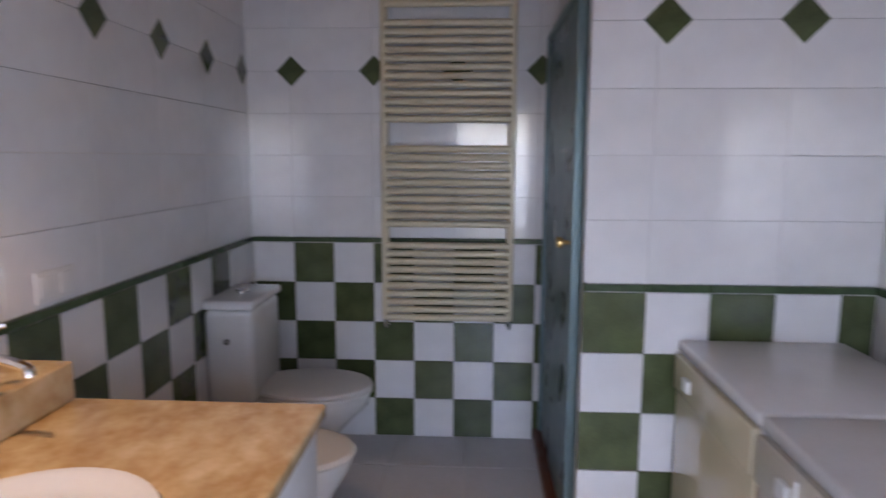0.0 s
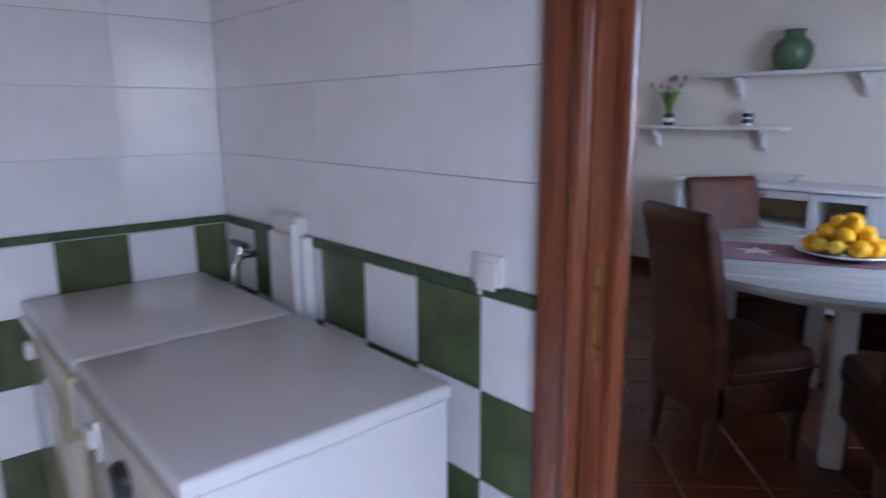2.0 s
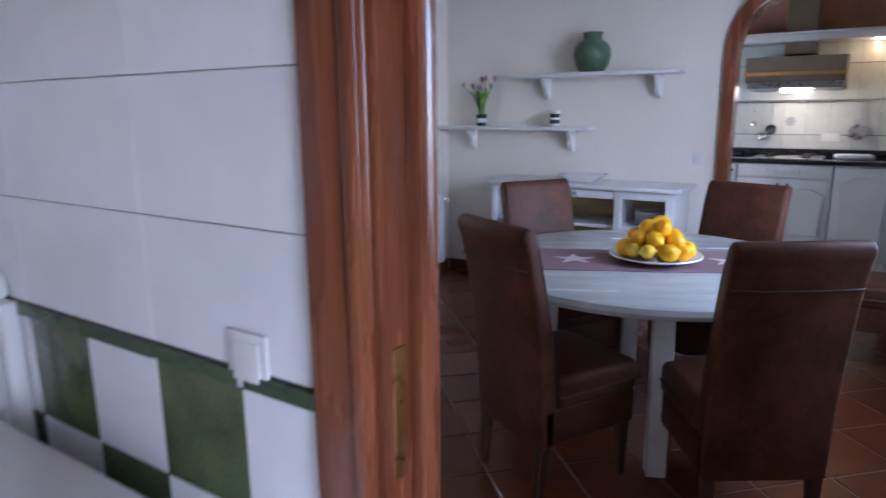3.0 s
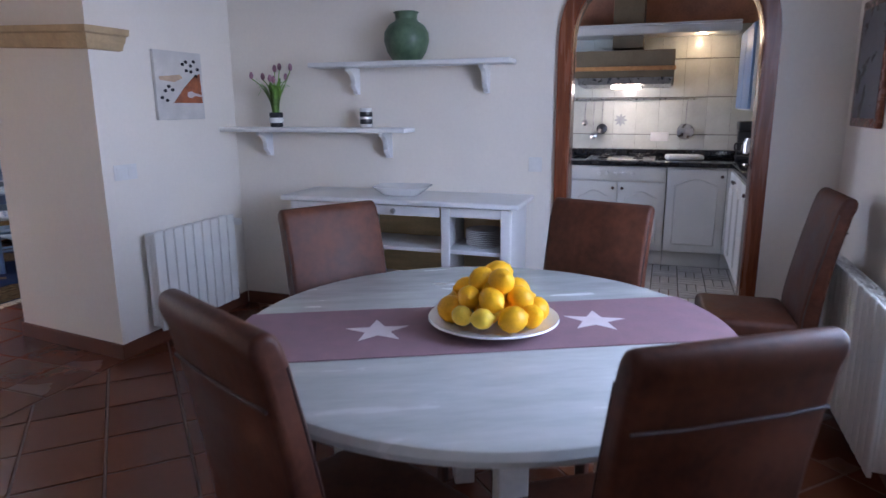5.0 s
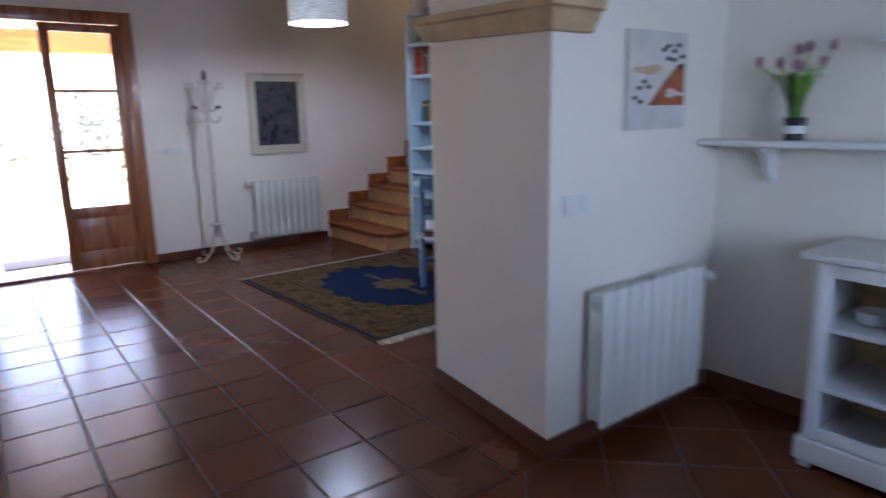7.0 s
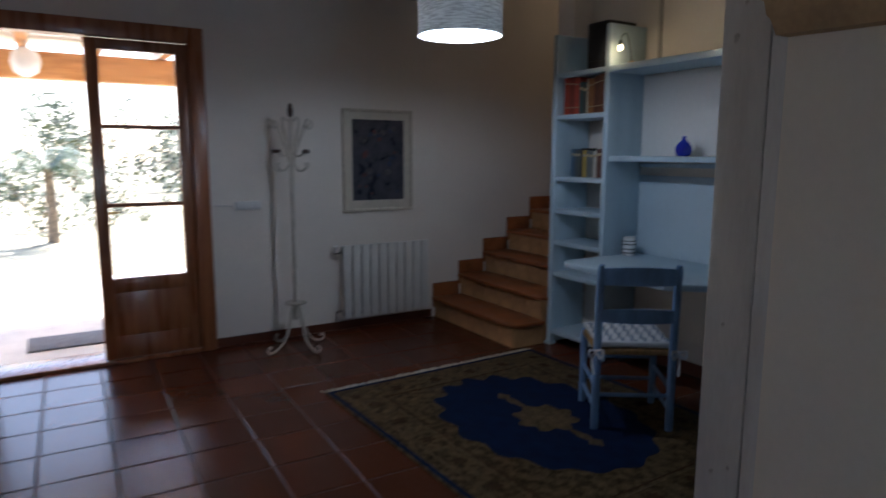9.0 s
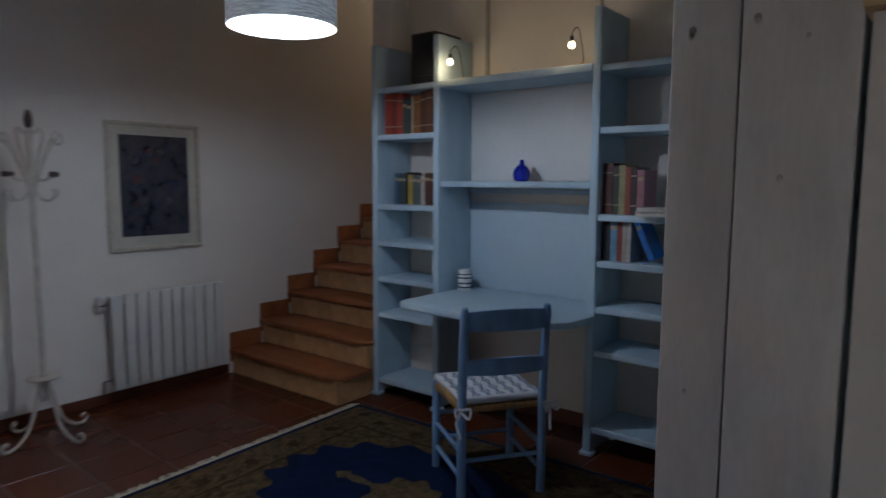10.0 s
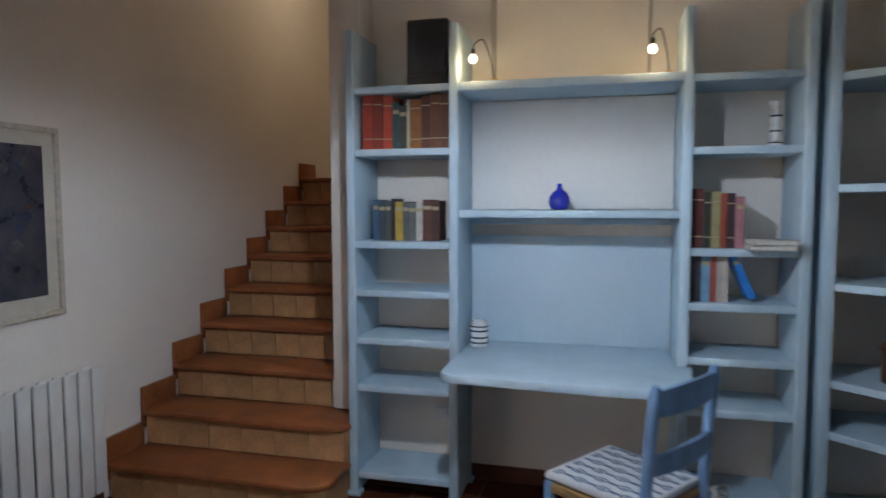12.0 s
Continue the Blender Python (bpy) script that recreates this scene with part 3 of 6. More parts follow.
def casing(name, x0, x1, label):
    """The doorway between bathroom and dining room, built along y."""
    d = thing(name, (0, 0, 0), label, "door frame", kind="structure")
    for y0, y1 in ((1.04, 1.075), (0.20, 0.235)):
        part("jamb", one(x0 + 0.004, y0, 0, x1 - 0.004, y1, 2.10, 0.004), DOOR_WOOD, d)
    part("lintel", one(x0 + 0.004, 0.235, 2.065, x1 - 0.004, 1.04, 2.10, 0.004), DOOR_WOOD, d)
    for x, s in ((x0, -1), (x1, 1)):
        for y0, y1 in ((1.046, 1.138), (0.137, 0.229)):
            bm = one(min(x, x + s * 0.016), y0, 0, max(x, x + s * 0.016), y1, 2.16, 0.005)
            edge = y0 + 0.002 if y0 > 0.6 else y1 - 0.022
            box(bm, min(x + s * 0.012, x + s * 0.026), edge, 0, max(x + s * 0.012, x + s * 0.026), edge + 0.02, 2.075, 0.006, 2)
            part("architrave", bm, DOOR_WOOD, d)
        part("architrave", one(min(x, x + s * 0.016), 0.229, 2.075, max(x, x + s * 0.016), 1.046, 2.16, 0.005), DOOR_WOOD, d)
    part("door_stop", one(x0 + 0.055, 1.018, 0, x0 + 0.085, 1.04, 2.065, 0.003), DOOR_WOOD, d)
    part("strike_plate", one(x0 + 0.020, 1.036, 0.93, x0 + 0.044, 1.0395, 1.10, 0.001), BRASS, d, "worn brass strike plate")
    return d


casing("door_1", 1.792, 1.905, "open doorway framed in red-brown varnished wood")

# arch lining
arch = thing("door_arch", (0, 0, 0), "arched kitchen opening trimmed in dark varnished wood", "arch", kind="structure")


def arch_band(y0, y1, spring, rise, w, x0, x1):
    bm = bmesh.new()
    a = arch_outline(y0, y1, spring, rise)
    b = arch_outline(y0 - w, y1 + w, spring, rise + w)
    rows = []
    for x in (x0, x1):
        rows.append(([bm.verts.new((x, *p)) for p in a], [bm.verts.new((x, *p)) for p in b]))
    k = len(a)
    for i in range(k - 1):
        for s in (0, 1):
            bm.faces.new((rows[s][0][i], rows[s][0][i + 1], rows[s][1][i + 1], rows[s][1][i]))
            bm.faces.new((rows[0][s][i], rows[0][s][i + 1], rows[1][s][i + 1], rows[1][s][i]))
    return bm


part("arch_trim", arch_band(0.415, 1.385, 1.68, 0.435, 0.075, 5.976, 6.0), DOOR_WOOD, arch)
part("arch_lining", arch_band(0.418, 1.382, 1.68, 0.408, 0.011, 6.0, 6.15), DOOR_WOOD, arch)

# terrace door: closed glazed leaf and one leaf folded into the room
fd = thing("door_2", (0.02, 0.09, 0), "double terrace door in varnished wood with one leaf open", "door", kind="structure")
for x0, x1 in ((3.10, 3.20), (4.48, 4.59)):
    part("door_frame", one(x0, 8.50, 0, x1, 8.60, 2.32, 0.006), TERRACE_WOOD, fd)
part("door_frame", one(3.20, 8.50, 2.21, 4.48, 8.60, 2.32, 0.006), TERRACE_WOOD, fd)
part("threshold", one(3.20, 8.50, 0.0, 4.48, 8.80, 0.025, 0.004), TERRACE_WOOD, fd)


def glazed_leaf(m, width):
    """A leaf with three panes over a fielded panel; its hinge is at x = 0."""
    leaf = part("door_leaf", one(0, -0.02, 0.03, 0.085, 0.02, 2.205, 0.004), TERRACE_WOOD, fd)
    leaf.matrix_local = m
    for x0, z0, x1, z1 in ((width - 0.085, 0.03, width, 2.205), (0.085, 0.03, width - 0.085, 0.19), (0.085, 0.50, width - 0.085, 0.60), (0.085, 2.135, width - 0.085, 2.205)):
        part("rail", one(x0, -0.02, z0, x1, 0.02, z1, 0.004), TERRACE_WOOD, leaf)
    part("panel", one(0.08, -0.009, 0.18, width - 0.08, 0.009, 0.51, 0.008), TERRACE_WOOD, leaf)
    for z in (1.105, 1.635):
        part("glazing_bar", one(0.085, -0.014, z - 0.014, width - 0.085, 0.014, z + 0.014, 0.003), TERRACE_WOOD, leaf)
    for z0, z1 in ((0.60, 1.091), (1.119, 1.621), (1.649, 2.135)):
        pane = part("pane", one(0.083, -0.003, z0, width - 0.083, 0.003, z1, 0), CLEAR, leaf)
        pane.visible_shadow = False
    part("handle", tube([(width - 0.045, -0.02, 1.05), (width - 0.045, -0.06, 1.05), (width - 0.15, -0.06, 1.05)], 0.009), BRASS, leaf, "brass lever handle")
    return leaf


glazed_leaf(pose(4.485, 8.545, 0, 0, 0, 180), 0.64)
glazed_leaf(pose(3.20, 8.50, 0, 0, 0, -128), 0.64)


def plain_window(name, x0, x1, y0, y1, z0, z1, label, bars):
    w = thing(name, (0, 0, 0), label, "window", kind="structure")
    f = 0.055
    for a in ((x0, z0, x1, z0 + f), (x0, z1 - f, x1, z1), (x0, z0 + f, x0 + f, z1 - f), (x1 - f, z0 + f, x1, z1 - f)):
        part("window_frame", one(a[0], y0, a[1], a[2], y1, a[3], 0.004), WHITE_WOOD, w)
    xs = [x0 + f + (x1 - x0 - 2 * f) * i / (bars + 1) for i in range(bars + 2)]
    for i, (a, b) in enumerate(zip(xs, xs[1:])):
        if i:
            part("mullion", one(a - 0.03, y0 + 0.005, z0 + f, a + 0.03, y1 - 0.005, z1 - f, 0.004), WHITE_WOOD, w)
        pane = part("pane", one(a + 0.03, (y0 + y1) / 2 - 0.003, z0 + f, b - 0.03, (y0 + y1) / 2 + 0.003, z1 - f, 0), CLEAR, w)
        pane.visible_shadow = False
    part("window_sill", one(x0 - 0.03, y1, z0 - 0.03, x1 + 0.03, y1 + 0.10, z0, 0.004), WHITE_WOOD, w)


plain_window("window_1", 3.50, 4.70, -0.24, -0.19, 0.85, 2.15, "white framed dining room window", 1)
plain_window("window_2", 0.30, 1.20, -0.88, -0.83, 0.35, 1.95, "white framed bathroom window", 1)

plain_window("window_3", 6.85, 7.75, 2.70, 2.74, 1.0, 2.0, "white framed kitchen window", 1)

# ---- stairs ----
stairs = thing("stairs", (0, 0, 0), "stairs with terracotta treads and ochre tiled risers", "stairs", kind="structure")
TREAD0, GOING, RISE = 6.52, 0.274, 0.187


def step_outline(n):
    pts = [(9.79, 0.0), (9.79, RISE * 9 - 0.036)]
    for i in reversed(range(n)):
        if i < n - 1:
            pts.append((TREAD0 + GOING * (i + 1) + 0.016, RISE * (i + 1) - 0.036))
        pts.append((TREAD0 + GOING * i + 0.016, RISE * (i + 1) - 0.036))
        pts.append((TREAD0 + GOING * i + 0.016, RISE * i - 0.036 if i else 0.0))
    return [p for k, p in enumerate(pts) if k == 0 or p != pts[k - 1]]


def prism_xz(poly, y0, y1, bevel=0.0, segs=2):
    """An outline in x, z drawn out along y."""
    return turned(prism(poly, -y1, -y0, bevel=bevel, segs=segs), pose(0, 0, 0, 90))


core = prism_xz(step_outline(9), 7.632, NORTH - 0.007)
low = [(7.2, 0.0), (7.2, RISE * 2 - 0.036), (TREAD0 + GOING + 0.016, RISE * 2 - 0.036), (TREAD0 + GOING + 0.016, RISE - 0.036), (TREAD0 + 0.016, RISE - 0.036), (TREAD0 + 0.016, 0.0)]
part("stair_core", core, PLASTER, stairs, smooth=False)
part("stair_core", prism_xz(low, 7.474, 7.631), STEP_RISER, stairs, smooth=False)
for i in range(9):
    x0 = TREAD0 + GOING * i + (0 if i else 0.0)
    z = RISE * (i + 1)
    near = 7.44 if i < 2 else 7.625
    r = 0.12 if i < 2 else 0.004
    arc = [(x0 - 0.025 + r - r * math.cos(a), near + r - r * math.sin(a)) for a in [math.pi / 2 * k / 8 for k in range(9)]]
    poly = [(x0 - 0.025, NORTH - 0.025)] + arc + [(x0 + GOING + 0.02, near), (x0 + GOING + 0.02, NORTH - 0.025)]
    part("tread", prism(poly, z - 0.034, z, bevel=0.012), STEP_TREAD, stairs)
    n = 6
    for k in range(n):
        y0 = near + 0.03 + (NORTH - 0.03 - near - 0.03) * k / n
        y1 = near + 0.03 + (NORTH - 0.03 - near - 0.03) * (k + 1) / n
        me = tile_mesh(rect(y1 - y0, RISE - 0.036, 0.0015), 0.012, 0.002, STEP_RISER, "riser_tile")
        lay("riser_tile", me, stairs, Matrix.Translation((x0 + 0.014, (y0 + y1) / 2, z - 0.034 - (RISE - 0.034) / 2)) @ Matrix(((0, 0, -1), (-1, 0, 0), (0, 1, 0))).to_4x4())
    if i < 2:
        me = tile_mesh(rect(GOING, RISE - 0.036, 0.0015), 0.012, 0.002, STEP_RISER, "riser_tile")
        lay("riser_tile", me, stairs, Matrix.Translation((x0 + 0.02 + GOING / 2, 7.472, z - 0.034 - (RISE - 0.034) / 2)) @ Matrix(((1, 0, 0), (0, 0, -1), (0, 1, 0))).to_4x4())
    part("stair_skirting", one(x0 - 0.005, NORTH - 0.024, z - 0.10, x0 + GOING - 0.008, NORTH - 0.004, z + 0.118, 0.003), STEP_TREAD, stairs)
    if i == 2:
        part("stair_skirting", one(6.90, 7.43, RISE * 2, 7.34, 7.448, RISE * 3 + 0.12, 0.003), STEP_TREAD, stairs)
# wall beside the stairs, ending behind the tall bookcase
structure("wall_stair_pier", one(7.02, 7.45, RISE * 2 + 0.01, 7.34, 7.62, 4.2, 0.006), PLASTER, "white pier at the foot of the stairwell", "wall", True)

# stone moulding round the free end of the divider
mould = thing("stone_moulding", (0, 0, 0), "sandstone-coloured moulding capping the free wall end", "moulding", kind="structure")


def moulding_run(path, name):
    bm = bmesh.new()
    prof = [(0.0, 1.665), (0.03, 1.668), (0.045, 1.70), (0.055, 1.708), (0.062, 1.735), (0.085, 1.742), (0.088, 1.772), (0.0, 1.775)]
    rows = []
    for (x, y), (nx, ny) in path:
        rise = 0.045 if y > 4 else 0.0
        rows.append([bm.verts.new((x + nx * o, y + ny * o, z + rise)) for o, z in prof])
    for a, b in zip(rows, rows[1:]):
        for k in range(len(prof)):
            bm.faces.new((a[k], a[(k + 1) % len(prof)], b[(k + 1) % len(prof)], b[k]))
    bm.faces.new(rows[0])
    bm.faces.new(list(reversed(rows[-1])))
    part(name, bm, STONE, mould)


moulding_run([((5.04, 3.645), (0, -1)), ((4.845, 3.645), (-1, -1)), ((4.97, 4.54), (-1, 0.35)), ((5.10, 4.54), (0, 0.35))], "moulding")

# ---- bathroom things ----


def rounded(x0, y0, z0, x1, y1, z1, r, segs=3):
    return one(x0, y0, z0, x1, y1, z1, r, segs)


def socket(name, m, label, n=1, knob=False, material=None):
    """A plate with n rockers; its face looks along +z of the pose."""
    s = thing(name, m, label, "switch")
    part("plate", rounded(-0.04 * n, -0.042, 0, 0.04 * n, 0.042, 0.006, 0.0025), material or PLASTIC, s)
    for i in range(n):
        c = -0.04 * n + 0.04 + 0.08 * i
        part("rocker", rounded(c - 0.026, -0.028, 0.005, c + 0.026, 0.028, 0.009, 0.0015), material or PLASTIC, s)
    return s


FACE = {"-x": Matrix(((0, 0, -1), (-1, 0, 0), (0, 1, 0))).to_4x4(), "+x": Matrix(((0, 0, 1), (1, 0, 0), (0, 1, 0))).to_4x4(),
        "-y": Matrix(((1, 0, 0), (0, 0, -1), (0, 1, 0))).to_4x4(), "+y": Matrix(((-1, 0, 0), (0, 0, 1), (0, 1, 0))).to_4x4()}


def on(side, x, y, z):
    return Matrix.Translation((x, y, z)) @ FACE[side]


socket("wall_socket", on("+x", -0.5743, 2.085, 1.085), "cream double wall socket on white tiles", 2)
socket("light_switch", on("-x", 1.7922, 1.27, 1.045), "cream light switch on white tiles", 1)

# vanity
van = thing("vanity", (0, 0, 0), "white bathroom vanity under an ochre marble top", "vanity")
part("body", rounded(-0.57, 0.62, 0.10, 0.165, 1.86, 0.815, 0.004), WHITE_WOOD, van)
part("plinth", one(-0.57, 0.64, 0.0, 0.10, 1.84, 0.10, 0), WHITE_WOOD, van)
for y0, y1 in ((0.63, 1.03), (1.04, 1.44), (1.45, 1.85)):
    d = part("door", rounded(0.165, y0, 0.12, 0.183, y1, 0.80, 0.004), WHITE_WOOD, van)
    part("handle", turned(lathe([(0.006, 0), (0.006, 0.012), (0.013, 0.018), (0.013, 0.026), (0.004, 0.030)], n=16), pose(0.183, y1 - 0.05, 0.60, 0, 90, 0)), CHROME, d)
part("worktop", rounded(-0.574, 0.60, 0.816, 0.20, 1.885, 0.85, 0.008), TRAVERTINE, van, "ochre veined marble worktop")
part("ledge", rounded(-0.574, 0.60, 0.851, -0.40, 1.875, 0.945, 0.006), TRAVERTINE, van, "raised ochre marble ledge")
basin = thing("wash_basin", (-0.125, 1.235, 0.85), "white oval ceramic basin set in the worktop", "basin")
part("bowl", lathe([(0.20, 0.001), (0.235, 0.006), (0.245, 0.018), (0.238, 0.028), (0.222, 0.026), (0.205, 0.012), (0.16, 0.006), (0.02, 0.003)], squash=(0.92, 1.08), n=40), CERAMIC, basin)
part("drain", lathe([(0.024, 0.004), (0.024, 0.008), (0.0, 0.010)], n=16), CHROME, basin)
tap = thing("basin_tap", (-0.46, 1.62, 0.945), "chrome basin mixer tap on the ledge", "tap")
part("tap_body", lathe([(0.028, 0), (0.028, 0.01), (0.022, 0.02), (0.022, 0.08), (0.026, 0.10), (0.010, 0.115)], n=18), CHROME, tap)
part("spout", tube(curve_pts([(0, 0, 0.06), (0.06, 0, 0.085), (0.13, 0, 0.07), (0.14, 0, 0.05)], 6), 0.011), CHROME, tap)
part("lever", tube([(0, 0, 0.11), (0.02, 0.02, 0.13), (0.06, 0.05, 0.14)], 0.007), CHROME, tap)

# toilet and bidet
wc = thing("toilet", (-0.57, 3.16, 0), "white ceramic close-coupled toilet with its lid down", "toilet")
part("cistern", rounded(0.0, -0.185, 0.40, 0.205, 0.185, 0.80, 0.028, 4), CERAMIC, wc)
part("cistern_lid", rounded(-0.002, -0.195, 0.80, 0.215, 0.195, 0.84, 0.016, 4), CERAMIC, wc)
part("flush_button", lathe([(0.026, 0), (0.026, 0.008), (0.02, 0.012), (0.0, 0.012)], at=(0.10, 0, 0.84), n=20), CHROME, wc, "chrome flush button")
part("valve", turned(lathe([(0.013, 0), (0.013, 0.012), (0.0, 0.014)], n=14), pose(0.10, -0.185, 0.67, 90)), CHROME, wc)


def oval_body(levels, n=36, squash=1.0):
    """A stack of ovals (centre x, half length, half width, height)."""
    bm = bmesh.new()
    rings = [[bm.verts.new((c + a * math.cos(2 * math.pi * i / n), b * math.sin(2 * math.pi * i / n), z)) for i in range(n)] for c, a, b, z in levels]
    for p, q2 in zip(rings, rings[1:]):
        for i in range(n):
            bm.faces.new((p[i], p[(i + 1) % n], q2[(i + 1) % n], q2[i]))
    bm.faces.new(list(reversed(rings[0])))
    bm.faces.new(rings[-1])
    return bm


part("bowl", oval_body([(0.30, 0.19, 0.11, 0.0), (0.30, 0.17, 0.095, 0.08), (0.31, 0.16, 0.09, 0.16), (0.35, 0.21, 0.13, 0.26), (0.385, 0.255, 0.175, 0.34), (0.39, 0.265, 0.185, 0.385), (0.39, 0.262, 0.182, 0.395)]), CERAMIC, wc)
part("seat", oval_body([(0.395, 0.262, 0.185, 0.396), (0.395, 0.270, 0.192, 0.404), (0.395, 0.270, 0.192, 0.412), (0.395, 0.262, 0.186, 0.417)]), PLASTIC, wc)
part("lid", oval_body([(0.395, 0.264, 0.187, 0.419), (0.395, 0.272, 0.194, 0.427), (0.395, 0.268, 0.190, 0.438), (0.39, 0.24, 0.165, 0.446), (0.38, 0.14, 0.09, 0.449)]), PLASTIC, wc)
bd = thing("bidet", (-0.46, 2.58, 0), "white ceramic bidet with a lid", "bidet")
part("bowl", oval_body([(0.28, 0.18, 0.11, 0.0), (0.28, 0.17, 0.10, 0.10), (0.30, 0.20, 0.125, 0.22), (0.325, 0.245, 0.17, 0.34), (0.33, 0.255, 0.18, 0.385)]), CERAMIC, bd)
part("lid", oval_body([(0.33, 0.250, 0.178, 0.386), (0.33, 0.260, 0.184, 0.394), (0.33, 0.250, 0.176, 0.408), (0.32, 0.13, 0.09, 0.413)]), PLASTIC, bd)

# towel radiator
tr = thing("towel_radiator", (0, 3.545, 0), "tall cream towel radiator on the end wall", "radiator")
for x in (0.105, 0.705):
    part("upright", rounded(x - 0.018, -0.018, 0.63, x + 0.018, 0.018, 2.40, 0.009), CREAM_ENAMEL, tr)
    part("valve", tube(curve_pts([(x, 0.0, 0.63), (x, 0.0, 0.60), (x + 0.005, 0.03, 0.585), (x + 0.005, 0.055, 0.585)], 4), 0.012), CHROME, tr)
zs = [0.645 + 0.0395 * i for i in range(10)] + [1.105 + 0.0395 * i for i in range(10)] + [1.60 + 0.0395 * i for i in range(12)] + [2.12 + 0.0395 * i for i in range(7)]
for z in zs:
    part("bar", turned(lathe([(0.0165, -0.295), (0.0165, 0.295)], n=10), pose(0.405, -0.012, z, 0, 90, 0)), CREAM_ENAMEL, tr)

# shower screen on its kerb
sc = thing("shower_screen", (0, 0, 0), "teal glass shower screen in an aluminium frame", "shower screen")
part("kerb", rounded(0.84, 2.63, 0.0, 0.93, 3.60, 0.06, 0.006), SKIRTING, sc, "brown and cream mosaic kerb")
part("frame", rounded(0.865, 3.565, 0.06, 0.905, 3.60, 1.98, 0.004), SCREEN_FRAME, sc)
part("frame", rounded(0.865, 2.625, 0.06, 0.905, 2.65, 1.98, 0.004), SCREEN_FRAME, sc)
part("frame", rounded(0.865, 2.65, 1.95, 0.905, 3.565, 1.98, 0.004), SCREEN_FRAME, sc)
part("glass", one(0.880, 2.65, 0.065, 0.888, 3.565, 1.95, 0), TEAL_GLASS, sc)
part("knob", turned(lathe([(0.008, 0), (0.008, 0.02), (0.02, 0.03), (0.02, 0.045), (0.0, 0.05)], n=16), pose(0.88, 2.78, 1.12, 0, -90, 0)), BRASS, sc, "brass knob")


def appliance(name, y0, label, front, drum):
    a = thing(name, (1.185, y0, 0), label, "washing machine" if drum else "dryer")
    w = 0.598
    part("body", rounded(0.012, 0.004, 0.03, 0.50, w - 0.004, 0.822, 0.008), ENAMEL, a)
    part("top", rounded(0.0, 0.0, 0.822, 0.508, w, 0.855, 0.010, 3), ENAMEL, a)
    part("front", rounded(0.0, 0.006, 0.09, 0.014, w - 0.006, 0.815, 0.006), front, a)
    part("panel", rounded(-0.010, 0.008, 0.70, 0.004, w - 0.008, 0.815, 0.006), front, a)
    part("kickplate", one(0.02, 0.01, 0.0, 0.03, w - 0.01, 0.09, 0.002), BLACK, a)
    part("button", rounded(-0.022, w - 0.17, 0.735, -0.008, w - 0.125, 0.775, 0.004), PLASTIC, a)
    if drum:
        part("programme_knob", turned(lathe([(0.034, 0), (0.034, 0.012), (0.026, 0.022), (0.0, 0.024)], n=24), pose(-0.010, 0.24, 0.757, 0, -90, 0)), BLACK, a)
        dr = part("door_ring", turned(lathe([(0.20, 0), (0.205, 0.015), (0.185, 0.03), (0.15, 0.02), (0.145, 0.004)], n=40), pose(0.0, w / 2, 0.44, 0, -90, 0)), PLASTIC, a)
        part("door_glass", turned(lathe([(0.148, 0.0), (0.13, 0.025), (0.07, 0.045), (0.0, 0.05)], n=32), pose(0.0, w / 2, 0.44, 0, -90, 0)), BLACK, dr)
        part("drawer", rounded(-0.016, 0.40, 0.72, -0.008, w - 0.19, 0.80, 0.003), PLASTIC, a)
    return a


appliance("washing_machine", 1.262, "white front-loading washing machine against tiled wall", WASHER_FRONT, True)
appliance("tumble_dryer", 1.872, "white tumble dryer with warm light tinted into its glossy front", DRYER_FRONT, False)
ct = thing("conduit_box", (1.788, 2.015, 0), "white plastic pipe cover on the tiled wall", "pipe cover")
part("cover", rounded(-0.035, -0.10, 0.50, 0.0, 0.10, 1.03, 0.008), PLASTIC, ct)
part("cap", rounded(-0.045, -0.075, 1.03, 0.0, 0.06, 1.085, 0.015), PLASTIC, ct)
part("hose", tube(curve_pts([(-0.05, -0.085, 1.07), (-0.055, -0.09, 0.9), (-0.045, -0.085, 0.7)], 8), 0.011), PLASTIC, ct)
wt = thing("washing_machine_tap", (1.788, 2.27, 0.93), "chrome stop tap on green and white tiles", "tap")
part("spout", tube([(0, 0, 0), (-0.05, 0, 0), (-0.07, 0, -0.03), (-0.07, 0, -0.09)], 0.013), CHROME, wt)
part("tap_handle", rounded(-0.062, -0.055, 0.028, -0.044, 0.055, 0.046, 0.006), BLACK, wt)
part("stem", tube([(-0.053, 0, 0), (-0.053, 0, 0.035)], 0.008), CHROME, wt)

# ---- dining things ----
TC = Vector((3.94, 1.325, 0))
table = thing("dining_table", pose(TC.x, TC.y, 0, 0, 0, -64), "round dining table with a pale marble top", "table")
part("tabletop", lathe([(0.58, 0.705), (0.688, 0.706), (0.707, 0.712), (0.713, 0.728), (0.707, 0.746), (0.693, 0.752)], n=72), MARBLE, table)
part("apron", lathe([(0.42, 0.63), (0.43, 0.63), (0.43, 0.705), (0.42, 0.705)], n=48), TABLE_LEG, table)
for a in (269, 359, 89, 179):
    c, s = math.cos(radians(a)), math.sin(radians(a))
    c, s = 0.405 * c, 0.405 * s
    part("leg", turned(rounded(-0.037, -0.037, 0, 0.037, 0.037, 0.705, 0.006), pose(c, s, 0, 0, 0, a)), TABLE_LEG, table, "square cream painted leg")

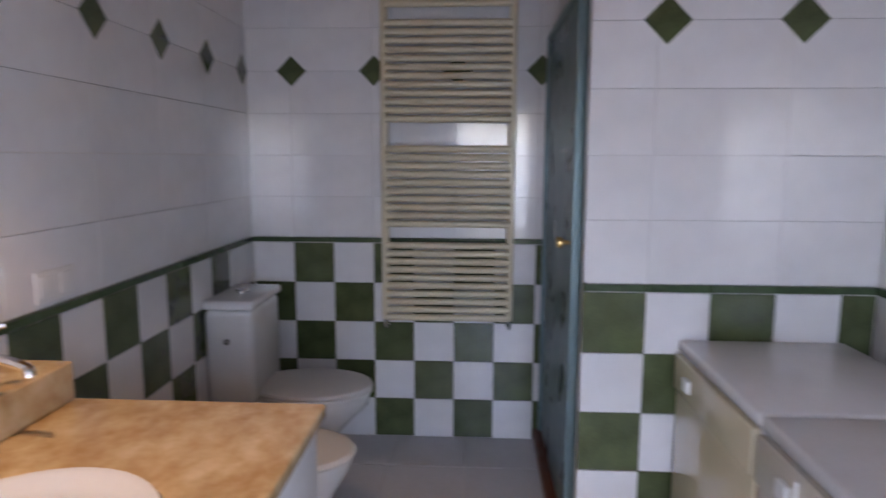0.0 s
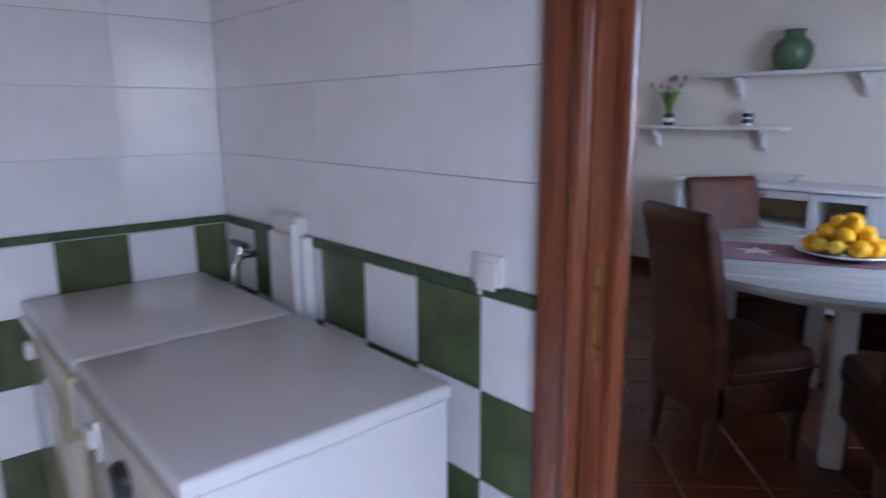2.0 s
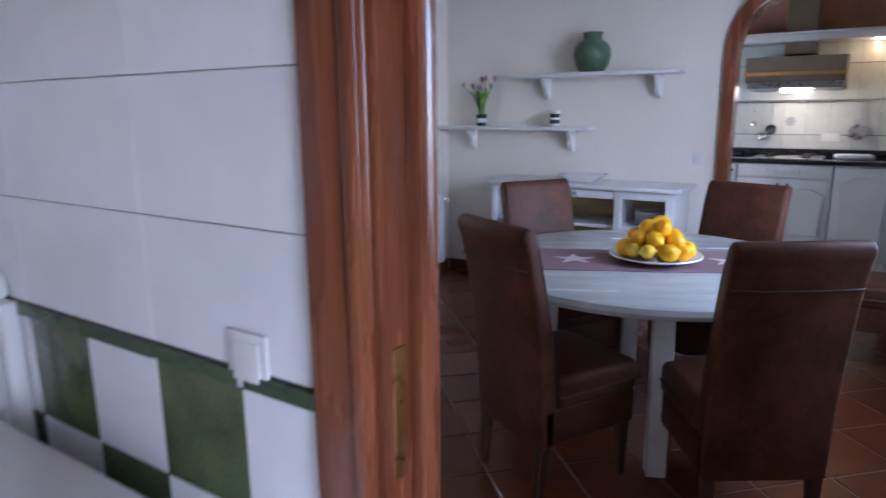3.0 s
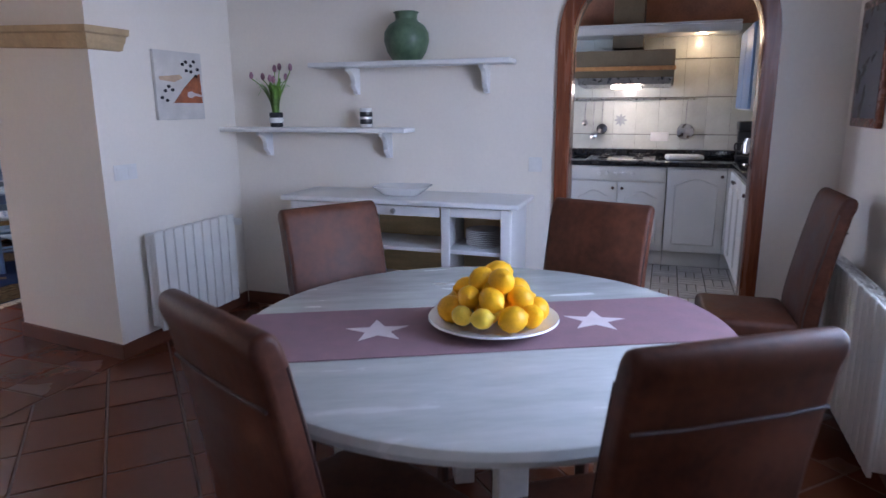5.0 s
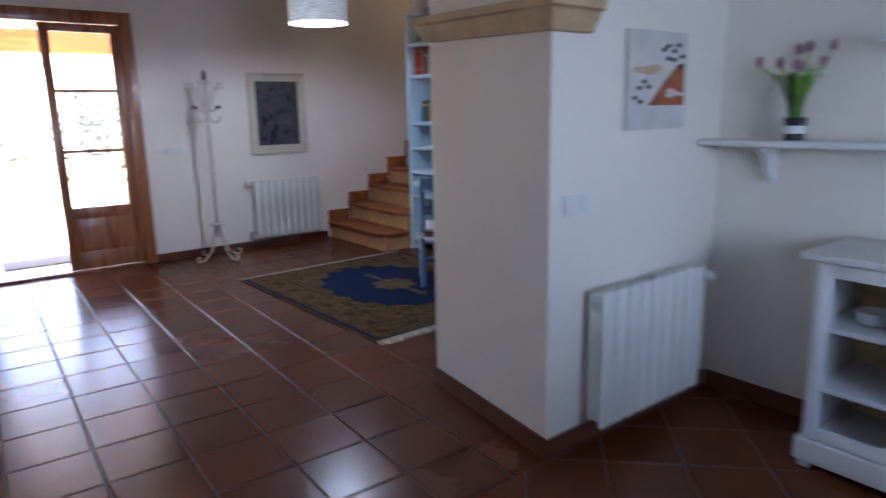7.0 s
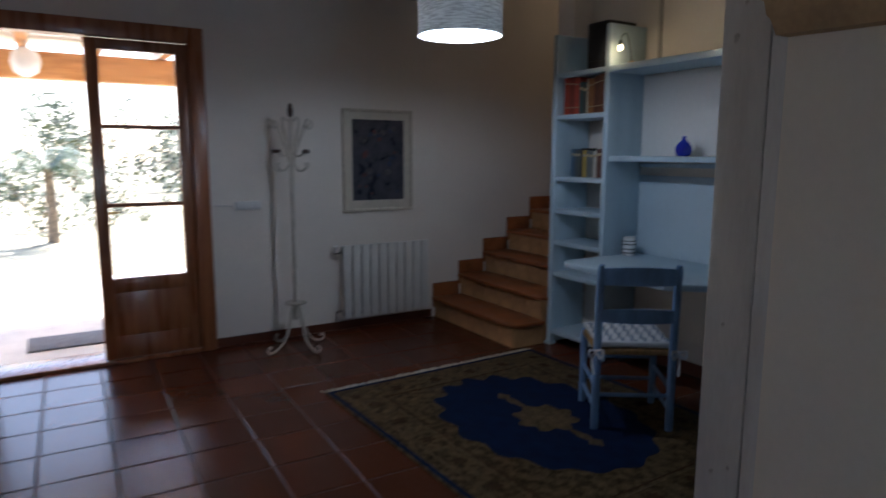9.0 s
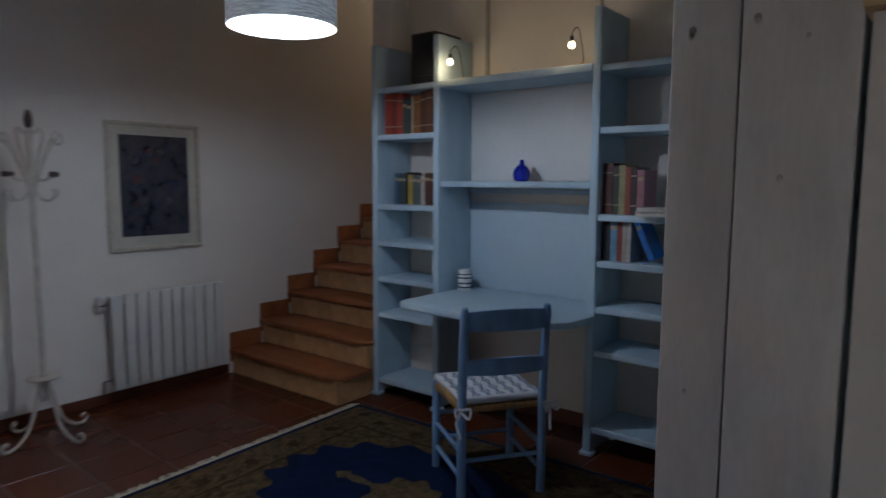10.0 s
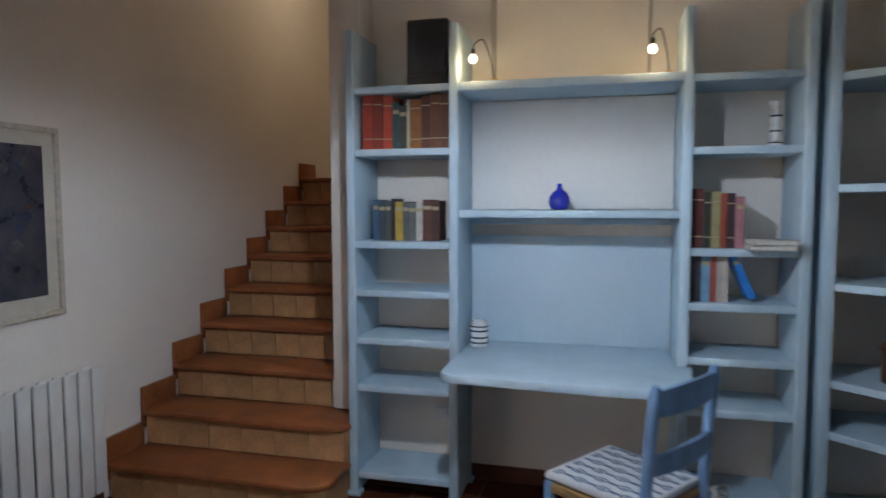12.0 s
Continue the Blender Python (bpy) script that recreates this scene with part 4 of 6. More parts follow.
run = thing("table_runner", pose(TC.x - 0.023, TC.y - 0.011, 0.7535, 0, 0, -64), "mauve linen table runner printed with pale stars", "table runner")
side = [-0.20 + 0.40 * k / 12 for k in range(13)]
ends = [math.sqrt(0.702 ** 2 - (v - 0.026) ** 2) for v in side]
pts = list(zip(ends, side)) + [(-e, v) for e, v in reversed(list(zip(ends, side)))]
part("cloth", prism(pts, 0.0, 0.0022), RUNNER, run)


def star_poly(r, turn):
    return [(rr * math.cos(radians(turn + 36 * k)), rr * math.sin(radians(turn + 36 * k))) for k in range(10) for rr in ((r if k % 2 == 0 else r * 0.40),)]


for x, t in ((-0.306, 90), (0.33, 75)):
    part("star", turned(prism(star_poly(0.094, t), 0.0022, 0.0030), pose(x, 0, 0)), STAR, run, "pale printed star")

plate = thing("lemon_plate", (3.925, 1.29, 0.757), "white plate heaped with lemons on the runner", "plate")
part("dish", lathe([(0.10, 0.0), (0.12, 0.004), (0.155, 0.012), (0.188, 0.026), (0.186, 0.031), (0.150, 0.018), (0.10, 0.009), (0.01, 0.008)], n=48), CERAMIC, plate)


def lemon(at, tilt, turn, size, material):
    prof = [(0.0, -0.058), (0.008, -0.055), (0.012, -0.049), (0.026, -0.040), (0.038, -0.022), (0.0415, 0.0), (0.038, 0.022), (0.026, 0.040), (0.011, 0.050), (0.006, 0.056), (0.0, 0.058)]
    bm = lathe([(r * size, z * size * 0.93) for r, z in prof], n=20)
    for v in bm.verts:
        v.co *= 1 + 0.05 * noise.noise(v.co * 30 + Vector(at) * 7)
    single("lemon", bm, material, "ripe yellow lemon piled on the plate", "lemon", "lemons on the plate", pose(*at, tilt, 0, turn))


rng = random.Random(4)
for ring, count, lift, turn0 in ((0.122, 10, 0.051, 0.0), (0.040, 3, 0.050, 0.5), (0.083, 6, 0.094, 0.25), (0.022, 2, 0.104, 1.1), (0.034, 3, 0.140, 0.9)):
    for k in range(count):
        a = 2 * math.pi * (k + turn0) / count + rng.uniform(-0.08, 0.08)
        rr = ring + rng.uniform(-0.006, 0.006)
        pale = ring > 0.1 and k in (4, 5)
        lemon((3.925 + rr * math.cos(a), 1.29 + rr * math.sin(a), 0.757 + lift + rng.uniform(-0.003, 0.006)), 78 + rng.uniform(-28, 28),
              math.degrees(a) + rng.uniform(-90, 90), rng.uniform(0.66, 0.74) if pale else rng.uniform(0.80, 0.98), LEMON_PALE if pale else LEMON)


def dining_chair(m, label):
    """Faces +x of its pose; the origin lies under the middle of the seat."""
    c = thing("dining_chair", m, label, "chair", "chairs round the table")
    rear = curve_pts([(-0.205, 0.215, 0), (-0.222, 0.50, 0), (-0.255, 0.75, 0), (-0.292, 0.93, 0)], 6)
    crown = curve_pts([(-0.292, 0.93, 0), (-0.306, 0.972, 0), (-0.300, 1.000, 0), (-0.274, 1.008, 0), (-0.250, 0.990, 0), (-0.232, 0.94, 0)], 4)
    face = curve_pts([(-0.232, 0.94, 0), (-0.190, 0.75, 0), (-0.155, 0.56, 0), (-0.145, 0.45, 0), (-0.145, 0.215, 0)], 5)
    outline = [(p.x, p.y) for p in rear[:-1] + crown[:-1] + face]
    part("backrest", prism_xz(outline, -0.203, 0.203, 0.016, 3), LEATHER, c)
    part("back_seam", tube([(-0.2815, -0.192, 0.865), (-0.2835, -0.10, 0.861), (-0.2835, 0.10, 0.861), (-0.2815, 0.192, 0.865)], 0.0035, 6), WELT, c, "stitched seam across the back")
    for y in (-0.201, 0.201):
        edge = [(p.x - 0.010, y, p.y) for p in face[:-3]]
        part("piping", tube(edge, 0.0032, 6), WELT, c, "dark piping down the side")
    bm = rounded(-0.15, -0.212, 0.35, 0.235, 0.212, 0.475, 0.03, 4)
    part("seat", bm, LEATHER, c)
    part("seat_frame", rounded(-0.200, -0.203, 0.225, 0.225, 0.203, 0.365, 0.012), LEATHER, c)
    part("piping", tube(curve_pts([(-0.14, -0.213, 0.405), (0.19, -0.213, 0.405), (0.237, -0.178, 0.405), (0.237, 0.178, 0.405), (0.19, 0.213, 0.405), (-0.14, 0.213, 0.405)], 6), 0.004), WELT, c)
    for x in (-0.18, 0.195):
        for y in (-0.172, 0.172):
            lean = -0.02 if x < 0 else 0.0
            bm = rounded(-0.021, -0.021, 0, 0.021, 0.021, 0.24, 0.004)
            for v in bm.verts:
                k = 1 - v.co.z / 0.24
                v.co.x = v.co.x * (1 - 0.3 * k) + x + lean * k
                v.co.y = v.co.y * (1 - 0.3 * k) + y
            part("leg", bm, CHAIR_LEG, c)
    return c


def chair_at(bx, by, heading):
    """Pose for a chair whose back stands over (bx, by)."""
    return pose(bx + 0.26 * math.cos(radians(heading)), by + 0.26 * math.sin(radians(heading)), 0, 0, 0, heading)


first = dining_chair(chair_at(3.172, 1.628, -27), "high-backed dining chair in brown leather and suede")
for bx, by, hd in ((3.304, 0.728, 34), (4.372, 2.045, -122), (4.755, 1.08, 162), (5.32, 0.17, 92)):
    copy_thing(first, chair_at(bx, by, hd))


def radiator(name, m, sections, height, label, valve=-1):
    """Aluminium sections along x, fronts facing -y; foot of the pose is the lower front left corner."""
    r = thing(name, m, label, "radiator")
    for i in range(sections):
        x = 0.08 * i
        bm = rounded(x + 0.0055, 0.0, 0.0, x + 0.0745, 0.018, height, 0.007)
        box(bm, x + 0.014, 0.012, 0.02, x + 0.066, 0.085, height - 0.016, 0.004, 1)
        box(bm, x + 0.010, 0.03, 0.03, x + 0.070, 0.045, height - 0.012, 0.004, 1)
        box(bm, x + 0.010, 0.06, 0.03, x + 0.070, 0.075, height - 0.008, 0.004, 1)
        part("section", bm, RADIATOR, r)
    for z in (0.06, height - 0.06):
        part("header_pipe", turned(lathe([(0.02, 0.01), (0.02, 0.08 * sections - 0.01)], n=12), pose(0, 0.05, z, 0, 90, 0)), RADIATOR, r)
    x = -0.045 if valve < 0 else 0.08 * sections + 0.045
    part("valve", tube([(x + (0.05 if valve < 0 else -0.05), 0.05, height - 0.06), (x, 0.05, height - 0.06), (x, 0.10, height - 0.06)], 0.012), CHROME, r)
    part("thermostat", turned(lathe([(0.018, 0), (0.024, 0.01), (0.024, 0.05), (0.016, 0.06)], n=16), pose(x, 0.05, height - 0.06, 90 if valve > 0 else 0)), PLASTIC, r)
    part("valve", tube([(x + (0.05 if valve < 0 else -0.05), 0.05, 0.06), (x, 0.05, 0.06), (x, 0.05, -0.02)], 0.010), CHROME, r)
    for i in (1, sections - 2):
        part("bracket", one(0.08 * i + 0.03, 0.085, height - 0.1, 0.08 * i + 0.05, 0.135, height - 0.07, 0.002), RADIATOR, r)
    return r


radiator("radiator", (5.02, 3.515, 0.115), 9, 0.575, "white aluminium radiator on the dividing wall", 1)
radiator("radiator", (5.60, 8.515, 0.115), 10, 0.61, "cream aluminium radiator below a framed picture", -1)
radiator("radiator", pose(5.55, 0.12, 0.10, 0, 0, 180), 12, 0.60, "white radiator below the dining window", -1)

# wall shelves with scrolled brackets


def wall_shelf(y0, y1, z, label):
    s = thing("wall_shelf", (0, 0, 0), label, "shelf", "white wall shelves")
    part("board", rounded(5.815, y0, z - 0.028, 5.998, y1, z, 0.006), WHITE_WOOD, s)
    for y in (y0 + 0.17, y1 - 0.27 if z < 1.4 else y1 - 0.25):
        prof = [(5.998, z - 0.03), (5.85, z - 0.03), (5.85, z - 0.048), (5.885, z - 0.058), (5.915, z - 0.085), (5.925, z - 0.11), (5.922, z - 0.135), (5.935, z - 0.155), (5.955, z - 0.165),
                (5.960, z - 0.185), (5.998, z - 0.19)]
        part("bracket", prism_xz(prof, y - 0.016, y + 0.016, 0.003, 1), WHITE_WOOD, s)


wall_shelf(2.33, 3.640, 1.245, "white wooden wall shelf with scrolled brackets")
wall_shelf(1.70, 2.96, 1.635, "white wooden wall shelf with scrolled brackets")

vase = single("vase", lathe([(0.075, 0), (0.085, 0.004), (0.115, 0.05), (0.133, 0.11), (0.130, 0.16), (0.105, 0.20), (0.070, 0.222), (0.062, 0.235), (0.066, 0.262), (0.076, 0.272), (0.070, 0.276), (0.050, 0.262), (0.045, 0.20)], n=40),
              GREEN_VASE, "mottled green stoneware vase on the upper shelf", "vase", m=pose(5.905, 2.34, 1.6355))
pot = thing("tulip_pot", (5.90, 3.255, 1.246), "patterned dark pot of pink tulips", "flowers")
part("pot", lathe([(0.036, 0), (0.040, 0.004), (0.044, 0.09), (0.040, 0.093), (0.036, 0.086)], n=28), POT_DARK, pot)
part("band", lathe([(0.0425, 0.028), (0.0445, 0.03), (0.0452, 0.058), (0.0435, 0.06)], n=28), CERAMIC, pot, "white patterned band")
fr = random.Random(11)
for k in range(24):
    a = 2 * math.pi * k / 12 + fr.uniform(-0.25, 0.25)
    reach, hgt = (fr.uniform(0.07, 0.19), fr.uniform(0.27, 0.37)) if k % 3 == 0 else (fr.uniform(0.05, 0.15), fr.uniform(0.20, 0.31))
    d = Vector((0.45 * math.cos(a), math.sin(a), 0))
    pts3 = curve_pts([(0.02 * d.x, 0.02 * d.y, 0.07), (0.25 * reach * d.x, 0.25 * reach * d.y, 0.17), (0.6 * reach * d.x, 0.6 * reach * d.y, 0.26), (reach * d.x, reach * d.y, hgt)], 5)
    if k % 3 == 0:
        st = part("stem", tube(pts3, 0.0032, 6), LEAF, pot)
        e = pts3[-1]
        part("bloom", lathe([(0.005, -0.004), (0.012, 0.006), (0.014, 0.020), (0.009, 0.036), (0.002, 0.042)], at=tuple(e), n=12), TULIP, st, "half-open pink bloom")
    else:
        bm = bmesh.new()
        side = Vector((-d.y, d.x, 0)).normalized()
        rows = []
        for i, p in enumerate(pts3):
            w = 0.017 * math.sin(math.pi * min(0.98, (i + 1.5) / (len(pts3) + 1))) + 0.001
            rows.append([bm.verts.new(p + side * w), bm.verts.new(p + Vector((0, 0, -0.003))), bm.verts.new(p - side * w)])
        for p, q3 in zip(rows, rows[1:]):
            for i in (0, 1):
                bm.faces.new((p[i], p[i + 1], q3[i + 1], q3[i]))
        part("leaf", bm, LEAF, pot)
cp = thing("patterned_pot", (5.90, 2.615, 1.246), "small black and white patterned pot", "pot")
part("body", lathe([(0.034, 0), (0.038, 0.004), (0.038, 0.112), (0.034, 0.118), (0.030, 0.112)], n=24), CERAMIC, cp)
for z in (0.022, 0.066):
    part("pattern", lathe([(0.0384, z), (0.0392, z + 0.002), (0.0392, z + 0.028), (0.0384, z + 0.03)], n=24), POT_DARK, cp, "black painted band")

# sideboard
sb = thing("sideboard", (0, 0, 0), "white painted sideboard with glazed doors and open middle", "sideboard")
X0, X1, Y0, Y1 = 5.575, 5.985, 1.62, 2.985
part("top", rounded(5.545, 1.575, 0.828, 5.99, 3.03, 0.858, 0.007), WHITE_WOOD, sb)
part("base", rounded(5.560, 1.605, 0.03, 5.985, 3.0, 0.12, 0.005), WHITE_WOOD, sb)
for x in (5.575, 5.94):
    for y in (1.62, 2.945):
        part("foot", rounded(x, y, 0, x + 0.04, y + 0.04, 0.03, 0.003), WHITE_WOOD, sb)
for y in (1.62, 2.005, 2.575, 2.965):
    part("side_panel", one(X0 + 0.02, y, 0.12, X1, y + 0.02, 0.828, 0.002), WHITE_WOOD, sb)
part("back", one(5.972, 1.64, 0.12, 5.984, 2.965, 0.828, 0), OAK_BACK, sb, "bare wood back")
for z in (0.325, 0.565):
    for y0, y1 in ((1.641, 2.004), (2.026, 2.574), (2.596, 2.964)):
        part("shelf", one(X0 + 0.03, y0, z - 0.011, 5.97, y1, z + 0.011, 0.002), WHITE_WOOD, sb)
dw = part("drawer", rounded(X0 - 0.002, 2.03, 0.765, X0 + 0.020, 2.57, 0.822, 0.004), WHITE_WOOD, sb)
part("knob", turned(lathe([(0.006, 0), (0.006, 0.012), (0.015, 0.018), (0.015, 0.026), (0.0, 0.030)], n=16), pose(X0 - 0.002, 2.30, 0.793, 0, -90, 0)), STEEL, dw)
for y0, y1, kn in ((1.625, 2.02, 1.995), (2.58, 2.98, 2.60)):
    f = 0.052
    dd = part("door", rounded(X0, y0, 0.125, X0 + 0.018, y0 + f, 0.822, 0.003), WHITE_WOOD, sb)
    for a in ((y1 - f, 0.125, y1, 0.822), (y0 + f, 0.125, y1 - f, 0.125 + f), (y0 + f, 0.822 - f, y1 - f, 0.822)):
        part("door_rail", rounded(X0, a[0], a[1], X0 + 0.018, a[2], a[3], 0.003), WHITE_WOOD, dd)
    gp = part("pane", one(X0 + 0.007, y0 + f, 0.125 + f, X0 + 0.011, y1 - f, 0.822 - f, 0), CLEAR, dd)
    gp.visible_shadow = False
    part("knob", turned(lathe([(0.006, 0), (0.006, 0.012), (0.014, 0.018), (0.014, 0.026), (0.0, 0.030)], n=16), pose(X0, kn, 0.46, 0, -90, 0)), STEEL, dd)
for z, n in ((0.577, 9), (0.337, 7)):
    for k in range(n):
        single("plate", lathe([(0.055, 0), (0.075, 0.003), (0.11, 0.012), (0.108, 0.015), (0.07, 0.006), (0.01, 0.005)], n=28), CERAMIC,
               "white dinner plate in a stack behind glass", "plate", "stacked plates", pose(5.78, 1.82, z + 0.0105 * k))
for y in (2.70, 2.84):
    single("glass_bowl", lathe([(0.035, 0), (0.05, 0.004), (0.062, 0.05), (0.060, 0.05), (0.046, 0.008), (0.01, 0.006)], n=24), CERAMIC,
           "small white bowl behind the cabinet glass", "bowl", "bowls in the sideboard", pose(5.76, y, 0.577))
dish = thing("serving_dish", pose(5.78, 2.33, 0.859, 0, 0, 8), "shallow white ceramic serving dish on the sideboard", "dish")
bm = bmesh.new()
rows = []
for hx, hy, z in ((0.09, 0.10, 0.0), (0.10, 0.11, 0.004), (0.135, 0.17, 0.048), (0.132, 0.167, 0.052), (0.09, 0.105, 0.012), (0.01, 0.012, 0.010)):
    n4 = 32
    rows.append([bm.verts.new((hx * math.copysign(abs(math.cos(t)) ** 0.45, math.cos(t)), hy * math.copysign(abs(math.sin(t)) ** 0.45, math.sin(t)), z)) for t in [2 * math.pi * i / n4 for i in range(n4)]])
for p, q4 in zip(rows, rows[1:]):
    for i in range(n4):
        bm.faces.new((p[i], p[(i + 1) % n4], q4[(i + 1) % n4], q4[i]))
bm.faces.new(list(reversed(rows[0])))
bm.faces.new(rows[-1])
part("bowl", bm, CERAMIC, dish)

# canvas on the dividing wall
cv = thing("canvas_picture", on("-y", 5.465, 3.643, 1.50), "grey and rust painted canvas with dark spots", "picture")
part("canvas", rounded(-0.20, -0.197, 0, 0.20, 0.197, 0.022, 0.003), CANVAS, cv)
part("rust_shape", prism([(-0.07, -0.10), (0.185, -0.10), (0.175, 0.075), (0.12, 0.055), (0.03, -0.01), (-0.04, -0.075)], 0.022, 0.0245), RUST, cv)
part("pale_shape", prism([(0.05, -0.055), (0.06, -0.035), (0.09, -0.030), (0.115, -0.04), (0.18, -0.052), (0.18, -0.064), (0.115, -0.058), (0.09, -0.07), (0.06, -0.068)], 0.0245, 0.026), STAR, cv)
part("grey_shape", prism([(-0.17, 0.03), (-0.05, 0.02), (0.02, 0.045), (0.0, 0.065), (-0.10, 0.055), (-0.17, 0.05)], 0.022, 0.0245), CLAY, cv)
sr = random.Random(3)
for x, y in ((0.03, 0.125), (0.06, 0.14), (0.10, 0.12), (0.13, 0.145), (0.06, 0.09), (0.10, 0.085), (0.16, 0.10), (-0.10, -0.005), (-0.07, -0.025), (-0.13, -0.03), (-0.16, -0.07), (-0.12, -0.085), (0.14, 0.06)):
    part("spot", prism([(x + 0.014 * math.cos(2 * math.pi * k / 12), y + 0.010 * math.sin(2 * math.pi * k / 12)) for k in range(12)], 0.022, 0.0245), POT_DARK, cv)
socket("light_switch", on("-y", 4.995, 3.643, 1.03), "white double light switch on plaster wall", 2)
socket("light_switch", on("-x", 5.998, 1.575, 1.035), "white light switch beside the arch", 1)
pf = thing("framed_picture", on("+y", 5.62, 0.002, 1.55), "dark framed picture on the dining wall", "picture")
part("frame", rounded(-0.22, -0.28, 0, 0.22, 0.28, 0.022, 0.005), DOOR_WOOD, pf)
part("print", one(-0.18, -0.24, 0.020, 0.18, 0.24, 0.024, 0), PRINT_DARK, pf)

# ---- kitchen things ----


def arched_door(parent, m, w, h, knob_side):
    """A lacquered cabinet door with an arched raised panel; lies in x, y of its pose."""
    d = part("door", rounded(0, 0, 0, w, h, 0.02, 0.004), KITCHEN_DOOR, parent)
    d.matrix_local = m
    e = 0.06
    pts = [(e, e), (w - e, e), (w - e, h - e - 0.07)]
    for k in range(11):
        t = k / 10
        pts.append((w - e - (w - 2 * e) * t, h - e - 0.07 + 0.06 * math.sin(math.pi * t) ** 1.4))
    pts.append((e, h - e - 0.07))
    part("panel", prism(pts[:-1], 0.018, 0.032, bevel=0.012, segs=1), KITCHEN_DOOR, d)
    part("knob", lathe([(0.006, 0.02), (0.006, 0.03), (0.014, 0.036), (0.013, 0.046), (0.0, 0.05)], at=(w - 0.035 if knob_side else 0.035, h - 0.05, 0), n=14), DARK_KNOB, d)
    return d


def base_unit(name, y0, y1, label, doors, drawer=False):
    u = thing(name, (0, 0, 0), label, "cabinet", "kitchen base units")
    part("body", one(8.02, y0, 0.13, 8.60, y1, 0.86, 0.002), KITCHEN_DOOR, u)
    part("plinth", one(8.06, y0, 0.0, 8.08, y1, 0.13, 0.002), KITCHEN_DOOR, u)
    w = (y1 - y0) / doors
    h = 0.58 if drawer else 0.70
    for k in range(doors):
        arched_door(u, on("-x", 8.02, y1 - w * k - 0.004, 0.14), w - 0.008, h, k == 0)
    if drawer:
        dr = part("control_panel", rounded(8.0, y0 + 0.004, 0.735, 8.02, y1 - 0.004, 0.855, 0.004), KITCHEN_DOOR, u)
        for k in range(5):
            part("knob", turned(lathe([(0.018, 0), (0.016, 0.018), (0.0, 0.02)], n=14), pose(8.0, y0 + 0.28 + 0.07 * k, 0.795, 0, -90, 0)), PLASTIC, dr)


base_unit("hob_unit", 0.835, 1.63, "cream hob unit with control knobs and arched doors", 2, True)
base_unit("base_cabinet", 0.36, 0.83, "cream kitchen cabinet with an arched door panel", 1)
base_unit("base_cabinet", 1.635, 2.3, "cream kitchen cabinet with an arched door panel", 1)
CORNER = ((8.0, 0.318, 0.13, 8.02, 0.358, 0.86), (8.06, 0.27, 0.0, 8.08, 0.358, 0.13))
ru = thing("corner_cabinet", (0, 0, 0), "cream kitchen cabinet run with arched doors", "cabinet", "kitchen base units")
part("body", one(6.75, -0.28, 0.13, 8.015, 0.315, 0.86, 0.002), KITCHEN_DOOR, ru)
part("plinth", one(6.80, 0.25, 0.0, 8.0, 0.27, 0.13, 0.002), KITCHEN_DOOR, ru)
for b in CORNER:
    part("filler", one(*b, 0.002), KITCHEN_DOOR, ru)
for k in range(3):
    arched_door(ru, on("+y", 8.0 - 0.41 * k, 0.315, 0.14), 0.40, 0.70, k % 2 == 0)
wtop = single("kitchen_worktop", prism([(6.72, -0.295), (8.615, -0.295), (8.615, 2.32), (7.985, 2.32), (7.985, 0.34), (6.72, 0.34)], 0.862, 0.90, bevel=0.006), GRANITE,
              "polished black granite kitchen worktop", "worktop")
single("splashback_strip", one(8.585, -0.29, 0.902, 8.615, 2.32, 0.965, 0.003), GRANITE, "black granite upstand along the wall", "upstand")
hob = thing("gas_hob", (8.27, 1.23, 0.901), "steel gas hob with black pan supports", "hob")
part("plate", rounded(-0.24, -0.29, 0, 0.24, 0.29, 0.012, 0.005), STEEL, hob)
for x in (-0.12, 0.12):
    for y in (-0.15, 0.15):
        b2 = part("burner", lathe([(0.045, 0.012), (0.045, 0.022), (0.03, 0.028), (0.0, 0.028)], at=(x, y, 0), n=18), BLACK, hob)
        part("pan_support", boxes([(x - 0.09, y - 0.005, 0.03, x + 0.09, y + 0.005, 0.04), (x - 0.005, y - 0.09, 0.031, x + 0.005, y + 0.09, 0.041)]), BLACK, b2)
hood = thing("cooker_hood", (0, 0, 0), "bronze cooker hood with its lamp on", "cooker hood")
part("canopy", prism_xz([(8.60, 1.54), (8.06, 1.60), (8.03, 1.64), (8.03, 1.82), (8.60, 1.86)], 0.83, 1.64, 0.004, 1), HOOD, hood)
part("trim", rounded(8.015, 0.82, 1.655, 8.04, 1.65, 1.69, 0.006), PINE, hood, "wooden trim rail")
part("visor", prism_xz([(8.03, 1.645), (8.10, 1.545), (8.60, 1.525), (8.60, 1.54), (8.06, 1.60)], 0.85, 1.62), STEEL, hood)
part("duct", rounded(8.32, 1.10, 1.86, 8.60, 1.36, 2.70, 0.004), HOOD, hood)
part("lamp", rounded(8.16, 1.10, 1.512, 8.32, 1.34, 1.534, 0.004), BULB_KITCHEN, hood, "lit hood lamp")
crn = thing("cornice_shelf", (0, 0, 0), "cream cornice shelf with a lit downlight", "cornice")
part("board", rounded(8.22, 0.33, 1.965, 8.61, 2.55, 2.03, 0.008), KITCHEN_DOOR, crn)
part("rail", rounded(8.20, 0.33, 2.03, 8.61, 2.55, 2.05, 0.006), KITCHEN_DOOR, crn)
part("downlight", lathe([(0.03, 0), (0.035, -0.006), (0.0, -0.006)], at=(8.36, 0.62, 1.964), n=18), BULB_WARM, crn, "lit warm downlight")
